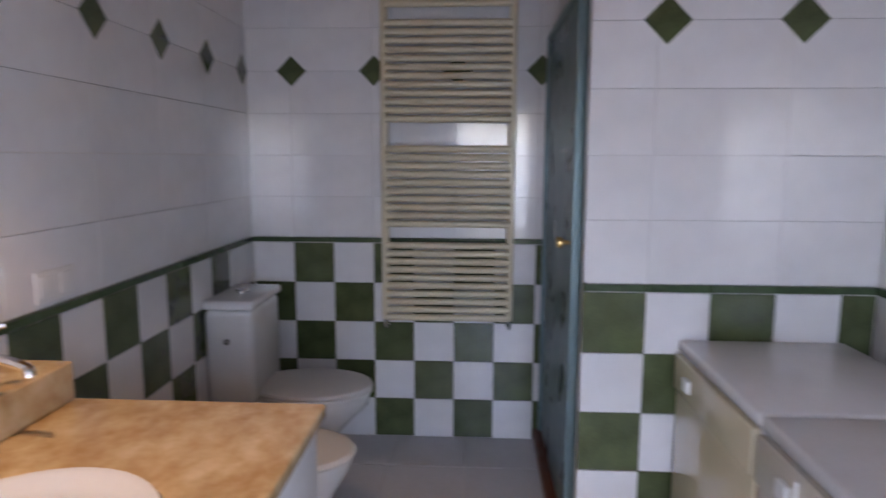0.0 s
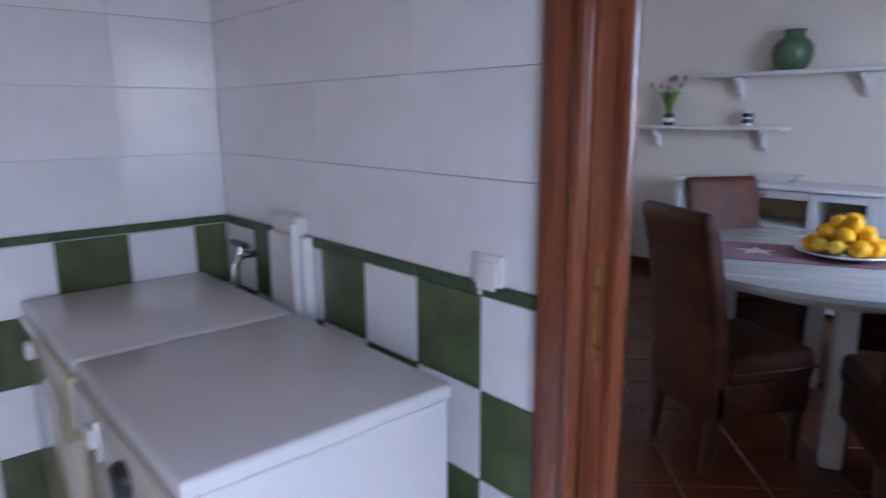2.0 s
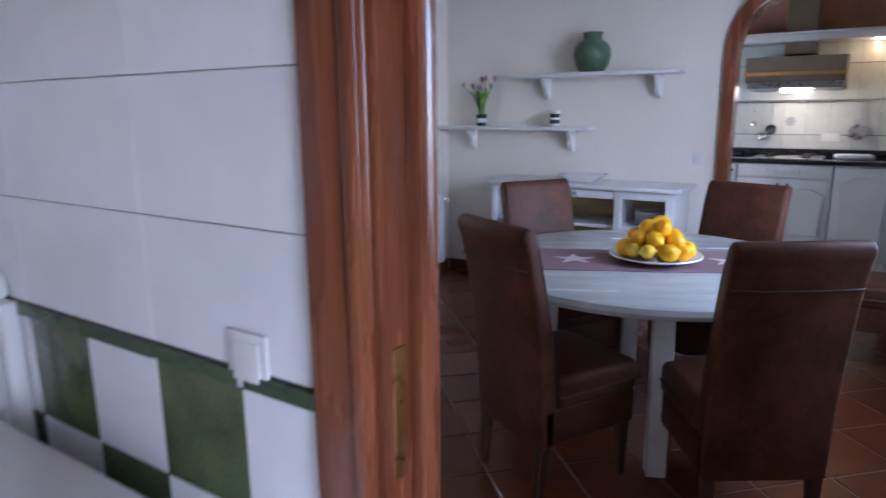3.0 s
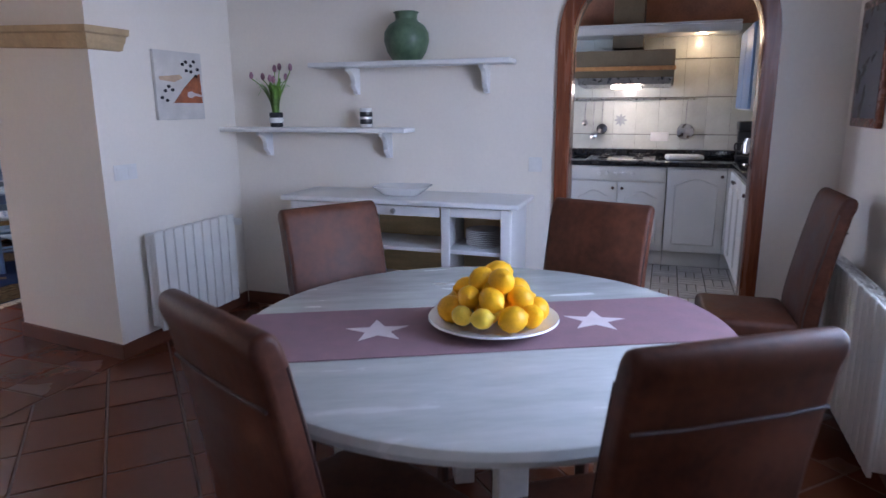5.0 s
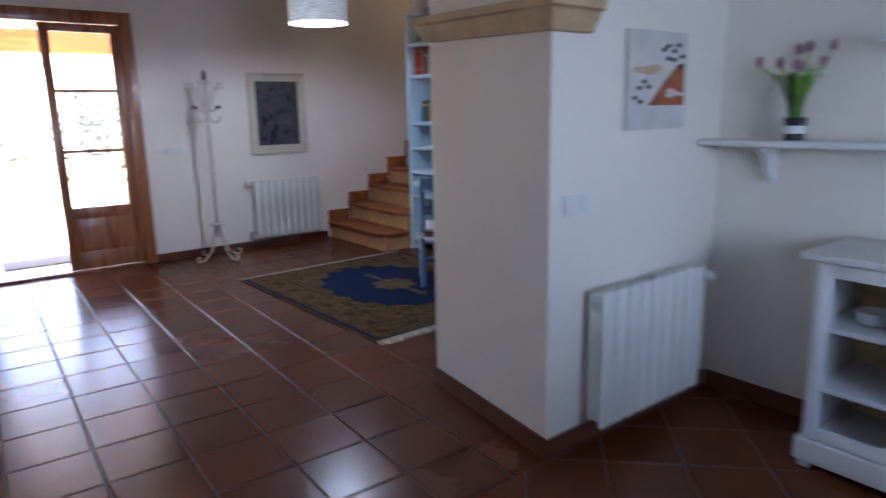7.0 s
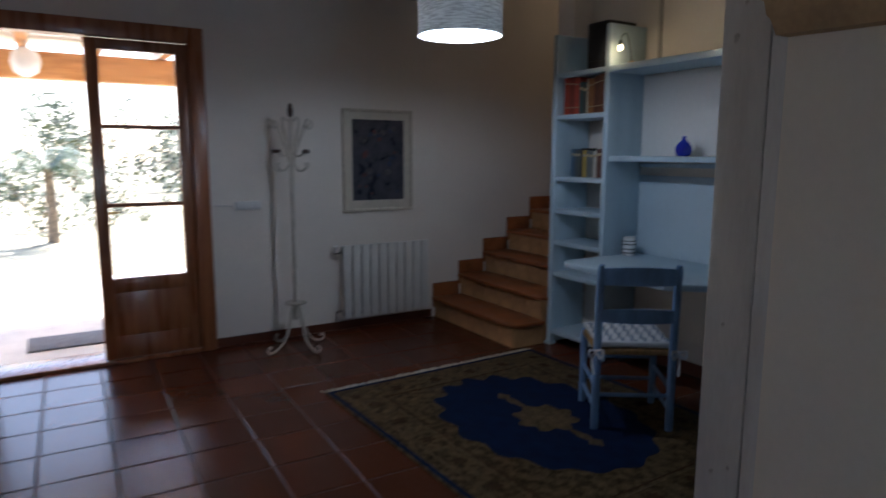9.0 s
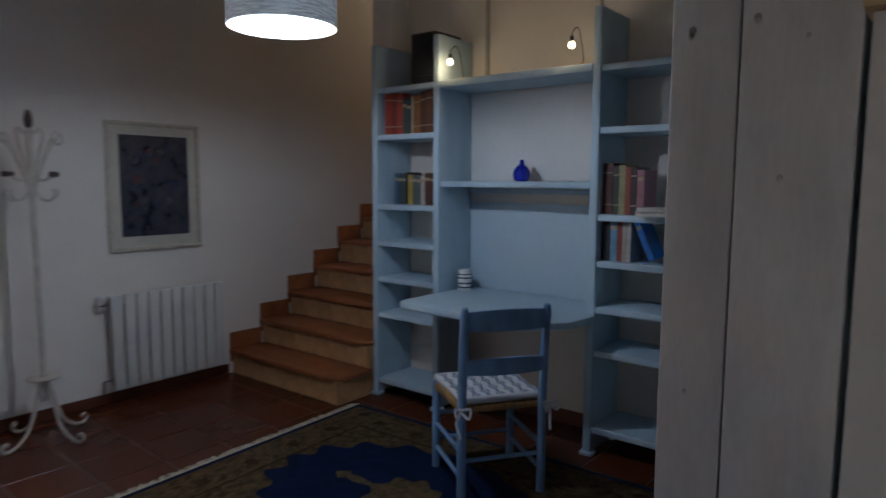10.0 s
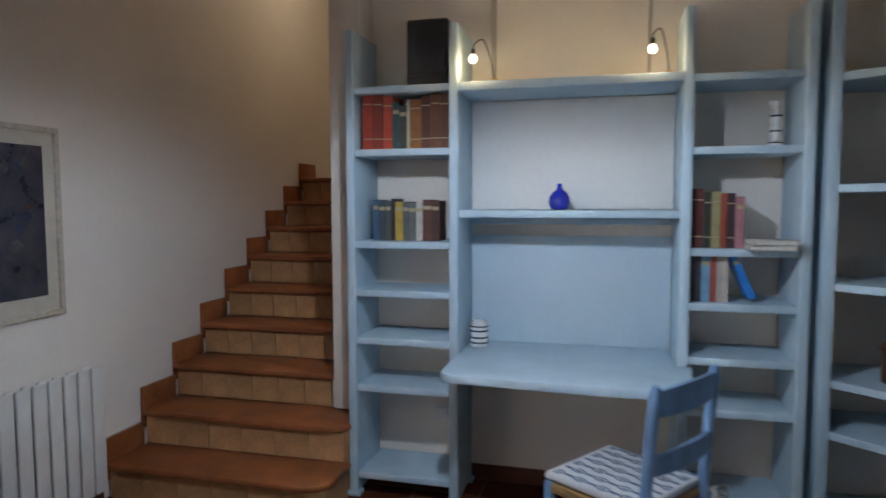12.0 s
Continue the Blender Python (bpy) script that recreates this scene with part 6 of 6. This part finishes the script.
for j in range(7):
    y0 = -0.174 + 0.058 * j
    for s in (1, -1):
        line = [(-0.175 + 0.0245 * i, y0 + s * 0.015 * (1 if (i // 2 + j) % 2 else -0.25)) for i in range(16)]
        part("printed_band", ribbon(line, 0.010, 0.0368 + 0.0002 * s), IKAT, cu)
    for i in range(8):
        x0 = -0.163 + 0.049 * i
        if (i + j) % 2:
            bm = prism([(x0 - 0.018, y0), (x0, y0 - 0.006), (x0 + 0.018, y0), (x0, y0 + 0.006)], 0.0360, 0.0372)
            part("printed_lozenge", bm, IKAT, cu)
for y in (-0.205, 0.205):
    bm = tube(curve_pts([(-0.20, y, 0.0), (-0.225, y * 1.06, -0.03), (-0.21, y * 1.1, -0.07), (-0.24, y * 1.05, -0.13)], 6), 0.006, 6)
    tube(curve_pts([(-0.215, y * 1.05, -0.01), (-0.25, y * 1.2, 0.005), (-0.26, y * 1.15, -0.03), (-0.22, y * 1.05, -0.015)], 5), 0.006, 6, bm)
    tube(curve_pts([(-0.215, y * 1.05, -0.01), (-0.25, y * 0.86, 0.005), (-0.26, y * 0.9, -0.035), (-0.22, y * 1.02, -0.015)], 5), 0.006, 6, bm)
    part("tie", bm, CUSHION, cu, "white cotton tie in a bow")

# rug
rug = thing("rug", pose(5.83, 6.305, 0.001, 0, 0, 2), "fringed olive wool rug with a navy medallion", "rug")
HX, HY = 0.83, 1.045
part("field", one(-HX, -HY, 0, HX, HY, 0.010, 0.003), RUG_FIELD, rug)


def lobed(a, b, n, lobes, amp, ph=0.0):
    out = []
    for i in range(n):
        t = 2 * math.pi * i / n
        r = 1 + amp * math.cos(lobes * t + ph) + 0.02 * math.sin(17 * t)
        out.append((a * r * math.cos(t), b * r * math.sin(t)))
    return out


part("medallion", turned(prism(lobed(0.50, 0.69, 160, 16, 0.045), 0.0095, 0.0115), pose(0.03, 0.05, 0)), RUG_BLUE, rug)
part("centre", turned(prism(lobed(0.165, 0.17, 96, 8, 0.12), 0.0112, 0.0130), pose(0.045, 0.015, 0)), RUG_GOLD, rug)
for sgn in (1, -1):
    part("pendant_motif", prism([(0.012, sgn * 0.19), (0.030, sgn * 0.29), (0.018, sgn * 0.34), (0.045, sgn * 0.37), (0, sgn * 0.43), (-0.045, sgn * 0.37), (-0.018, sgn * 0.34), (-0.030, sgn * 0.29), (-0.012, sgn * 0.19)][::sgn], 0.0112, 0.0130), RUG_GOLD, rug).matrix_local = pose(0.045, 0.015, 0)
for k, (o, w, mm) in enumerate(((0.012, 0.028, RUG_BLUE), (0.10, 0.014, RUG_GOLD), (0.24, 0.014, RUG_GOLD), (0.27, 0.008, RUG_BROWN))):
    for s in (1, -1):
        part("border_line", one(min(s * (HX - o), s * (HX - o - w)), -HY + o, 0.0100, max(s * (HX - o), s * (HX - o - w)), HY - o, 0.0112 + 0.0002 * k, 0), mm, rug)
        part("border_line", one(-HX + o + w, min(s * (HY - o), s * (HY - o - w)), 0.0100, HX - o - w, max(s * (HY - o), s * (HY - o - w)), 0.0111 + 0.0002 * k, 0), mm, rug)
rr2 = random.Random(8)
for sgn in (1, -1):
    for k in range(11):
        u = -0.70 + 1.4 * k / 10
        part("border_flower", prism([(u + 0.045 * rr * math.cos(2 * math.pi * i / 12), sgn * (HY - 0.175) + 0.045 * rr * math.sin(2 * math.pi * i / 12)) for i in range(12) for rr in ((1 if i % 2 else 0.55),)], 0.0100, 0.0119), RUG_GOLD if k % 2 else RUG_BROWN, rug)
    for k in range(13):
        u = -0.84 + 1.68 * k / 12
        part("border_flower", prism([(sgn * (HX - 0.175) + 0.045 * rr * math.cos(2 * math.pi * i / 12), u + 0.045 * rr * math.sin(2 * math.pi * i / 12)) for i in range(12) for rr in ((1 if i % 2 else 0.55),)], 0.0100, 0.0119), RUG_BROWN if k % 2 else RUG_GOLD, rug)
    bm = bmesh.new()
    for k in range(170):
        x = -HX + 2 * HX * (k + 0.5) / 170 + rr2.uniform(-0.003, 0.003)
        ln = rr2.uniform(0.035, 0.06)
        dx = rr2.uniform(-0.012, 0.012)
        w = 0.0032
        a4 = [(x - w, sgn * HY, 0.009), (x + w, sgn * HY, 0.009), (x + w + dx, sgn * (HY + ln), 0.003), (x - w + dx, sgn * (HY + ln), 0.003)]
        bm.faces.new([bm.verts.new(p) for p in a4])
        b4v = [(p[0], p[1], p[2] - 0.003) for p in a4]
        bm.faces.new([bm.verts.new(p) for p in b4v])
    tagged(part("fringe", bm, RUG_FRINGE, rug, "knotted cream fringe", False), kind="stuff")
    part("selvedge", one(-HX, min(sgn * HY, sgn * (HY - 0.012)), 0.0098, HX, max(sgn * HY, sgn * (HY - 0.012)), 0.0118, 0.002), RUG_FRINGE, rug)

# coat stand
ck = thing("coat_stand", pose(5.135, 8.33, 0, 0, 0, 20), "cream wrought iron coat stand with scrolls", "coat stand")
part("pole", lathe([(0.016, 0.22), (0.022, 0.24), (0.017, 0.30), (0.017, 1.66), (0.022, 1.70), (0.014, 1.72)], n=14), IRON, ck)
part("finial", lathe([(0.012, 1.72), (0.02, 1.74), (0.022, 1.77), (0.012, 1.81), (0.0, 1.82)], n=14), DARK_KNOB, ck, "dark wooden finial")
part("collar", lathe([(0.02, 0.34), (0.075, 0.345), (0.08, 0.355), (0.02, 0.36)], n=24), IRON, ck)
for k in range(4):
    m = pose(0, 0, 0, 0, 0, 90 * k)
    part("foot", turned(tube(curve_pts([(0.015, 0, 0.36), (0.05, 0, 0.26), (0.10, 0, 0.10), (0.17, 0, 0.03), (0.235, 0, 0.012), (0.265, 0, 0.035), (0.25, 0, 0.06), (0.23, 0, 0.05)], 6), 0.009), m), IRON, ck)
    part("upper_scroll", turned(tube(curve_pts([(0.012, 0, 1.36), (0.06, 0, 1.50), (0.13, 0, 1.63), (0.185, 0, 1.70), (0.20, 0, 1.66), (0.17, 0, 1.64), (0.155, 0, 1.665)], 6), 0.006), m), IRON, ck)
    part("inner_scroll", turned(tube(curve_pts([(0.012, 0, 1.42), (0.045, 0, 1.55), (0.085, 0, 1.68), (0.06, 0, 1.72), (0.04, 0, 1.69)], 6), 0.005), m), IRON, ck)
    hk = part("hook", turned(tube(curve_pts([(0.012, 0, 1.47), (0.07, 0, 1.44), (0.13, 0, 1.46), (0.145, 0, 1.47)], 6), 0.007), m), IRON, ck)
    part("hook_knob", turned(lathe([(0.0, -0.018), (0.017, -0.010), (0.017, 0.010), (0.0, 0.018)], at=(0.15, 0, 1.475), n=14), m), DARK_KNOB, hk, "dark wooden knob")
    part("lower_hook", turned(tube(curve_pts([(0.012, 0, 1.40), (0.06, 0, 1.345), (0.12, 0, 1.335), (0.16, 0, 1.37), (0.145, 0, 1.395)], 6), 0.006), m), IRON, ck)

# framed print
pc = thing("framed_print", on("-y", 5.982, NORTH - 0.002, 1.402), "dark abstract print in a pale wooden frame", "picture")
for a in ((-0.32, -0.42, 0.32, -0.395), (-0.32, 0.395, 0.32, 0.42), (-0.32, -0.395, -0.295, 0.395), (0.295, -0.395, 0.32, 0.395)):
    part("frame", rounded(a[0], a[1], 0, a[2], a[3], 0.026, 0.004), FRAME_CREAM, pc)
part("mount", one(-0.296, -0.396, 0.004, 0.296, 0.396, 0.012, 0), MOUNT, pc)
part("print", one(-0.235, -0.325, 0.010, 0.235, 0.335, 0.0145, 0), PRINT_DARK, pc)
pr = random.Random(17)
for k in range(26):
    x, y, a = pr.uniform(-0.19, 0.19), pr.uniform(-0.28, 0.29), pr.uniform(0, 6.28)
    size = pr.uniform(0.014, 0.040)
    blob = [(x + size * pr.uniform(0.5, 1.1) * math.cos(a + 0.9 * i), y + size * pr.uniform(0.5, 1.1) * math.sin(a + 0.9 * i)) for i in range(7)]
    part("print_shape", prism(blob, 0.0140, 0.0148 + 0.00003 * k), (PRINT_RED, PRINT_PALE, PRINT_BLUE)[k % 3], pc)
ic = thing("wall_intercom", on("-y", 4.885, NORTH - 0.002, 1.07), "small white wall thermostat with a cable", "thermostat")
part("case", rounded(-0.09, -0.032, 0, 0.10, 0.032, 0.022, 0.005), PLASTIC, ic)
part("dial", lathe([(0.018, 0.022), (0.016, 0.030), (0, 0.031)], at=(0.065, 0, 0), n=16), PLASTIC, ic)
part("cable", tube([(-0.09, 0.0, 0.006), (-0.26, 0.005, 0.004)], 0.003), PLASTIC, ic)

# pendant lamp
pl = thing("pendant_lamp", (5.455, 6.58, 2.055), "lit drum pendant lamp with a woven shade", "pendant lamp")
sh = bmesh.new()
n6 = 56
ring = []
for r, z in ((0.215, 0.0), (0.215, 0.27), (0.212, 0.27), (0.212, 0.0)):
    ring.append([sh.verts.new((r * math.cos(2 * math.pi * i / n6), r * math.sin(2 * math.pi * i / n6), z)) for i in range(n6)])
for p, q6 in zip(ring, ring[1:] + ring[:1]):
    for i in range(n6):
        sh.faces.new((p[i], p[(i + 1) % n6], q6[(i + 1) % n6], q6[i]))
part("shade", sh, SHADE, pl, "woven fabric drum shade")
part("lamp_holder", lathe([(0.02, 0.135), (0.022, 0.145), (0.022, 0.27), (0.008, 0.30)], n=16), PLASTIC, pl)
for k in range(3):
    part("spoke", turned(tube([(0.02, 0, 0.262), (0.212, 0, 0.262)], 0.003), pose(0, 0, 0, 0, 0, 120 * k)), STEEL, pl)
part("cord", tube([(0, 0, 0.29), (0, 0, 0.68)], 0.004), BLACK, pl)
part("ceiling_rose", lathe([(0.045, 0.64), (0.05, 0.67), (0.05, 0.693)], n=20), PLASTIC, pl)
part("glow_bulb", lathe([(0.022, 0.135), (0.034, 0.115), (0.034, 0.095), (0.022, 0.082), (0.0, 0.080)], n=20), BULB_COOL, pl, "cool white bulb")

# ---- terrace and garden ----
structure("ground", one(-60, 8.86, -0.30, 70, 120, -0.06, 0), GRASS, "dry garden ground", "ground")
terr = structure("terrace", one(0.5, 8.86, -0.06, 8.5, 12.4, -0.012, 0), TERRACE, "pale stone terrace", "terrace")
porch = thing("porch", (0, 0, 0), "porch with honey-coloured wooden beams", "porch", kind="structure")
part("roof", one(0.0, 8.87, 2.62, 9.0, 12.2, 2.70, 0), CEILING, porch)
part("beam", rounded(0.0, 11.55, 2.20, 9.0, 11.75, 2.47, 0.01), PINE, porch)
for k in range(14):
    part("rafter", rounded(0.2 + 0.65 * k, 8.87, 2.48, 0.29 + 0.65 * k, 12.1, 2.60, 0.006), PINE, porch)
for x in (1.2, 7.6):
    part("post", rounded(x, 11.56, -0.012, x + 0.18, 11.74, 2.20, 0.01), PINE, porch)
pg = thing("porch_lamp", (3.52, 11.0, 2.25), "white globe porch lamp", "lamp")
part("globe", lathe([(0.05, 0.17), (0.11, 0.12), (0.13, 0.04), (0.10, -0.05), (0.04, -0.09), (0.0, -0.10)], n=24), CERAMIC, pg)
part("rod", tube([(0, 0, 0.16), (0, 0, 0.34)], 0.012), IRON, pg)
single("doormat", rounded(-0.36, -0.2, 0, 0.36, 0.2, 0.015, 0.004), DOORMAT, "grey doormat on the terrace", "doormat", m=pose(3.75, 9.45, -0.012))
gt = thing("terrace_stool", (5.0, 11.0, -0.012), "brown wooden terrace stool", "stool")
part("seat", lathe([(0.16, 0.62), (0.17, 0.63), (0.17, 0.66), (0.16, 0.67)], n=24), DOOR_WOOD, gt)
for k in range(4):
    part("leg", turned(tube([(0.15, 0, 0), (0.11, 0, 0.62)], 0.018), pose(0, 0, 0, 0, 0, 90 * k + 45)), DOOR_WOOD, gt)
gc = thing("garden_chair", pose(5.55, 10.9, -0.012, 0, 0, 200), "white plastic garden chair", "chair")
part("seat", rounded(-0.22, -0.22, 0.40, 0.22, 0.22, 0.43, 0.012), CERAMIC, gc)
for k in range(5):
    part("back_slat", rounded(-0.24, -0.20 + 0.085 * k, 0.43, -0.22, -0.14 + 0.085 * k, 0.84, 0.006), CERAMIC, gc)
part("top_rail", rounded(-0.25, -0.23, 0.82, -0.21, 0.23, 0.88, 0.01), CERAMIC, gc)
for x in (-0.2, 0.2):
    for y in (-0.2, 0.2):
        part("leg", rounded(x - 0.02, y - 0.02, 0, x + 0.02, y + 0.02, 0.40, 0.005), CERAMIC, gc)


def palm(at, height, fronds, seed):
    r = random.Random(seed)
    t = thing("palm", at, "garden palm with arching fronds", "palm", "garden palms")
    part("trunk", tube([(0, 0, 0), (0.02, 0.01, height * 0.5), (0.0, 0.03, height)], [0.10, 0.08, 0.07], 12), BARK, t)
    bm = bmesh.new()
    for k in range(fronds):
        a = 2 * math.pi * k / fronds + r.uniform(-0.2, 0.2)
        up, ln = r.uniform(0.1, 1.1), r.uniform(0.7, 1.05)
        d = Vector((math.cos(a), math.sin(a), 0))
        spine = curve_pts([(0, 0, height), tuple(d * ln * 0.4 + Vector((0, 0, height + 0.35 * up))), tuple(d * ln + Vector((0, 0, height + 0.45 * up - 0.35)))], 9)
        side = Vector((-d.y, d.x, 0))
        for i, p in enumerate(spine[2:]):
            w = 0.28 * math.sin(math.pi * (i + 2) / (len(spine) + 2))
            for s in (1, -1):
                tip = p + side * s * w + d * 0.10 + Vector((0, 0, -0.10 + r.uniform(-0.04, 0.04)))
                bm.faces.new([bm.verts.new(p + d * 0.012), bm.verts.new(p - d * 0.012), bm.verts.new(tip)])
    part("crown", bm, PALM, t, "arching green fronds", False)


def shrub(at, size, n, seed, name="shrub", label="garden shrub with dense small leaves"):
    r = random.Random(seed)
    t = thing(name, at, label, name, "garden shrubs")
    bm = bmesh.new()
    for k in range(5):
        a = 2 * math.pi * k / 5
        tube([(0, 0, 0), (0.3 * size * math.cos(a), 0.3 * size * math.sin(a), 0.5 * size), (0.5 * size * math.cos(a), 0.5 * size * math.sin(a), 0.9 * size)], [0.014 * size, 0.01 * size, 0.005 * size], 6, bm)
    part("stem", bm, BARK, t)
    clumps = [(Vector((r.gauss(0, 0.42), r.gauss(0, 0.42), 0.15 + abs(r.gauss(0.35, 0.35)))) * size, r.uniform(0.18, 0.38) * size) for _ in range(16)]
    bm = bmesh.new()
    for k in range(n):
        c, rad = r.choice(clumps)
        v = Vector((r.gauss(0, 1), r.gauss(0, 1), r.gauss(0, 1))).normalized() * rad * r.uniform(0.6, 1.0)
        p = c + v
        u = Vector((r.gauss(0, 1), r.gauss(0, 1), r.gauss(0, 0.5))).normalized()
        w = u.orthogonal().normalized()
        s = 0.055 * size * r.uniform(0.6, 1.3)
        bm.faces.new([bm.verts.new(p - u * s), bm.verts.new(p + w * s * 0.45), bm.verts.new(p + u * s), bm.verts.new(p - w * s * 0.45)])
    part("leaves", bm, FOLIAGE, t, smooth=False)


palm((3.65, 16.5, -0.06), 1.25, 34, 2)
gr = random.Random(21)
for k in range(10):
    shrub((-3.0 + 1.6 * k + gr.uniform(-0.4, 0.4), 19.5 + gr.uniform(-1.5, 3.5), -0.06), gr.uniform(0.7, 1.5), 900, 40 + k)
for k in range(9):
    shrub((-14.0 + 4.4 * k + gr.uniform(-1, 1), 30 + gr.uniform(-2, 4), -0.06), gr.uniform(1.8, 3.0), 1500, 80 + k, "tree", "distant garden tree with dense foliage")

# ---- laid tiles, last ----
bath_wall(wall_bath_north, (-0.574, 3.615, 0), (1, 0, 0), 1.50, 0.21, 0.22, 0)
bath_wall(wall_bath_west, (-0.582, 1.0, 0), (0, 1, 0), 2.607, 0.10, 0.15, 1)
bath_wall(wall_niche, (0.885, 2.495, 0), (1, 0, 0), 0.905, 0.20, 0.225, 1)
bath_wall(wall_party, (1.80, 2.487, 0), (0, -1, 0), 1.345, 0.195, 0.12, 0)
for i in range(7):
    for j in range(12):
        poly = clip_poly([(x + -0.58 + 0.36 * i + 0.18, y - 0.68 + 0.36 * j + 0.18) for x, y in rect(0.36, 0.36, 0.002)], -0.575, -0.68, 1.79, 3.605)
        if poly:
            cx, cy = poly[0]
            me = tile_mesh([(x - cx, y - cy) for x, y in poly], 0.008, 0.0015, BATH_FLOOR, "floor_tile")
            lay("tile", me, floor_bath, Matrix.Translation((cx, cy, -0.008)))
PX, PY, SKEW = 0.321, 0.331, 0.027
for i in range(18):
    for j in range(17):
        cx, cy = 1.866 + PX * (i + 0.5), 3.26 + PY * (j + 0.5)
        sq = [(x + cx, y + cy) for x, y in rect(PX, PY, 0.0045)]
        poly = clip_poly([(x + SKEW * (y - 7.3), y - SKEW * (x - 4.1)) for x, y in sq], 1.91, 3.63, 7.19, NORTH - 0.013)
        if poly:
            ax, ay = poly[0]
            me = tile_mesh([(x - ax, y - ay) for x, y in poly], 0.008, 0.003, TERRACOTTA, "floor_tile")
            lay("tile", me, floor_main, Matrix.Translation((ax, ay, -0.008)))
P, q = 0.3155, math.sqrt(0.5)
for i in range(-14, 16):
    for j in range(-8, 24):
        u, v = P * i + 0.2115, P * j + 0.193
        cx, cy = 5.0 + q * (u - v), q * (u + v) - 0.6
        if not (1.6 < cx < 6.3 and -0.3 < cy < 3.9):
            continue
        sq = [(cx + q * (x - y), cy + q * (x + y)) for x, y in rect(P, P, 0.0045)]
        poly = clip_poly(sq, 1.91, 0.0, 5.995, 3.621)
        if poly:
            ax, ay = poly[0]
            me = tile_mesh([(x - ax, y - ay) for x, y in poly], 0.008, 0.003, TERRACOTTA, "floor_tile")
            lay("tile", me, floor_main, Matrix.Translation((ax, ay, -0.008)))

base = FACE["-x"]
for i in range(14):
    for j in range(6):
        y0, z0 = -0.28 + 0.203 * i, 0.97 + 0.335 * (j - 0) - 0.20
        a, b = max(z0, 0.966), min(z0 + 0.335, 2.06)
        if b - a > 0.02:
            me = tile_mesh(rect(0.203, b - a, 0.003, 0.0006), 0.008, 0.0014, KITCHEN_TILE, "kitchen_tile")
            lay("tile", me, wall_kitchen_east, Matrix.Translation((8.62, y0 + 0.1015, (a + b) / 2)) @ base)
motif = single("tile_motif", turned(prism(lobed(0.045, 0.045, 72, 8, 0.28), 0.0, 0.0012), on("-x", 8.6118, 1.275, 1.235)), CANVAS_GREY, "grey painted flower motif on a kitchen tile", "tile motif")
KF = mat("grey_kitchen_floor_tile", (0.25, 0.235, 0.215), 0.35, vary=0.3, scale=12, bump=0.1, color2=(0.42, 0.40, 0.37), rand=0.16)
for i in range(13):
    for j in range(14):
        cx, cy = 6.15 + 0.2 * i, -0.2 + 0.2 * j
        weave = 6.6 < cx < 8.1 and 0.3 < cy < 1.7
        for k in range(3 if weave else 1):
            me = tile_mesh(rect(0.2, 0.2 / 3, 0.004) if weave else rect(0.2, 0.2, 0.004), 0.010, 0.002, KF, "floor_tile")
            lay("tile", me, floor_kitchen, Matrix.Translation((cx, cy, -0.010)) @ pose(0, 0, 0, 0, 0, 90 * ((i + j) % 2)) @ pose(0, (k - 1) * 0.2 / 3 if weave else 0, 0))
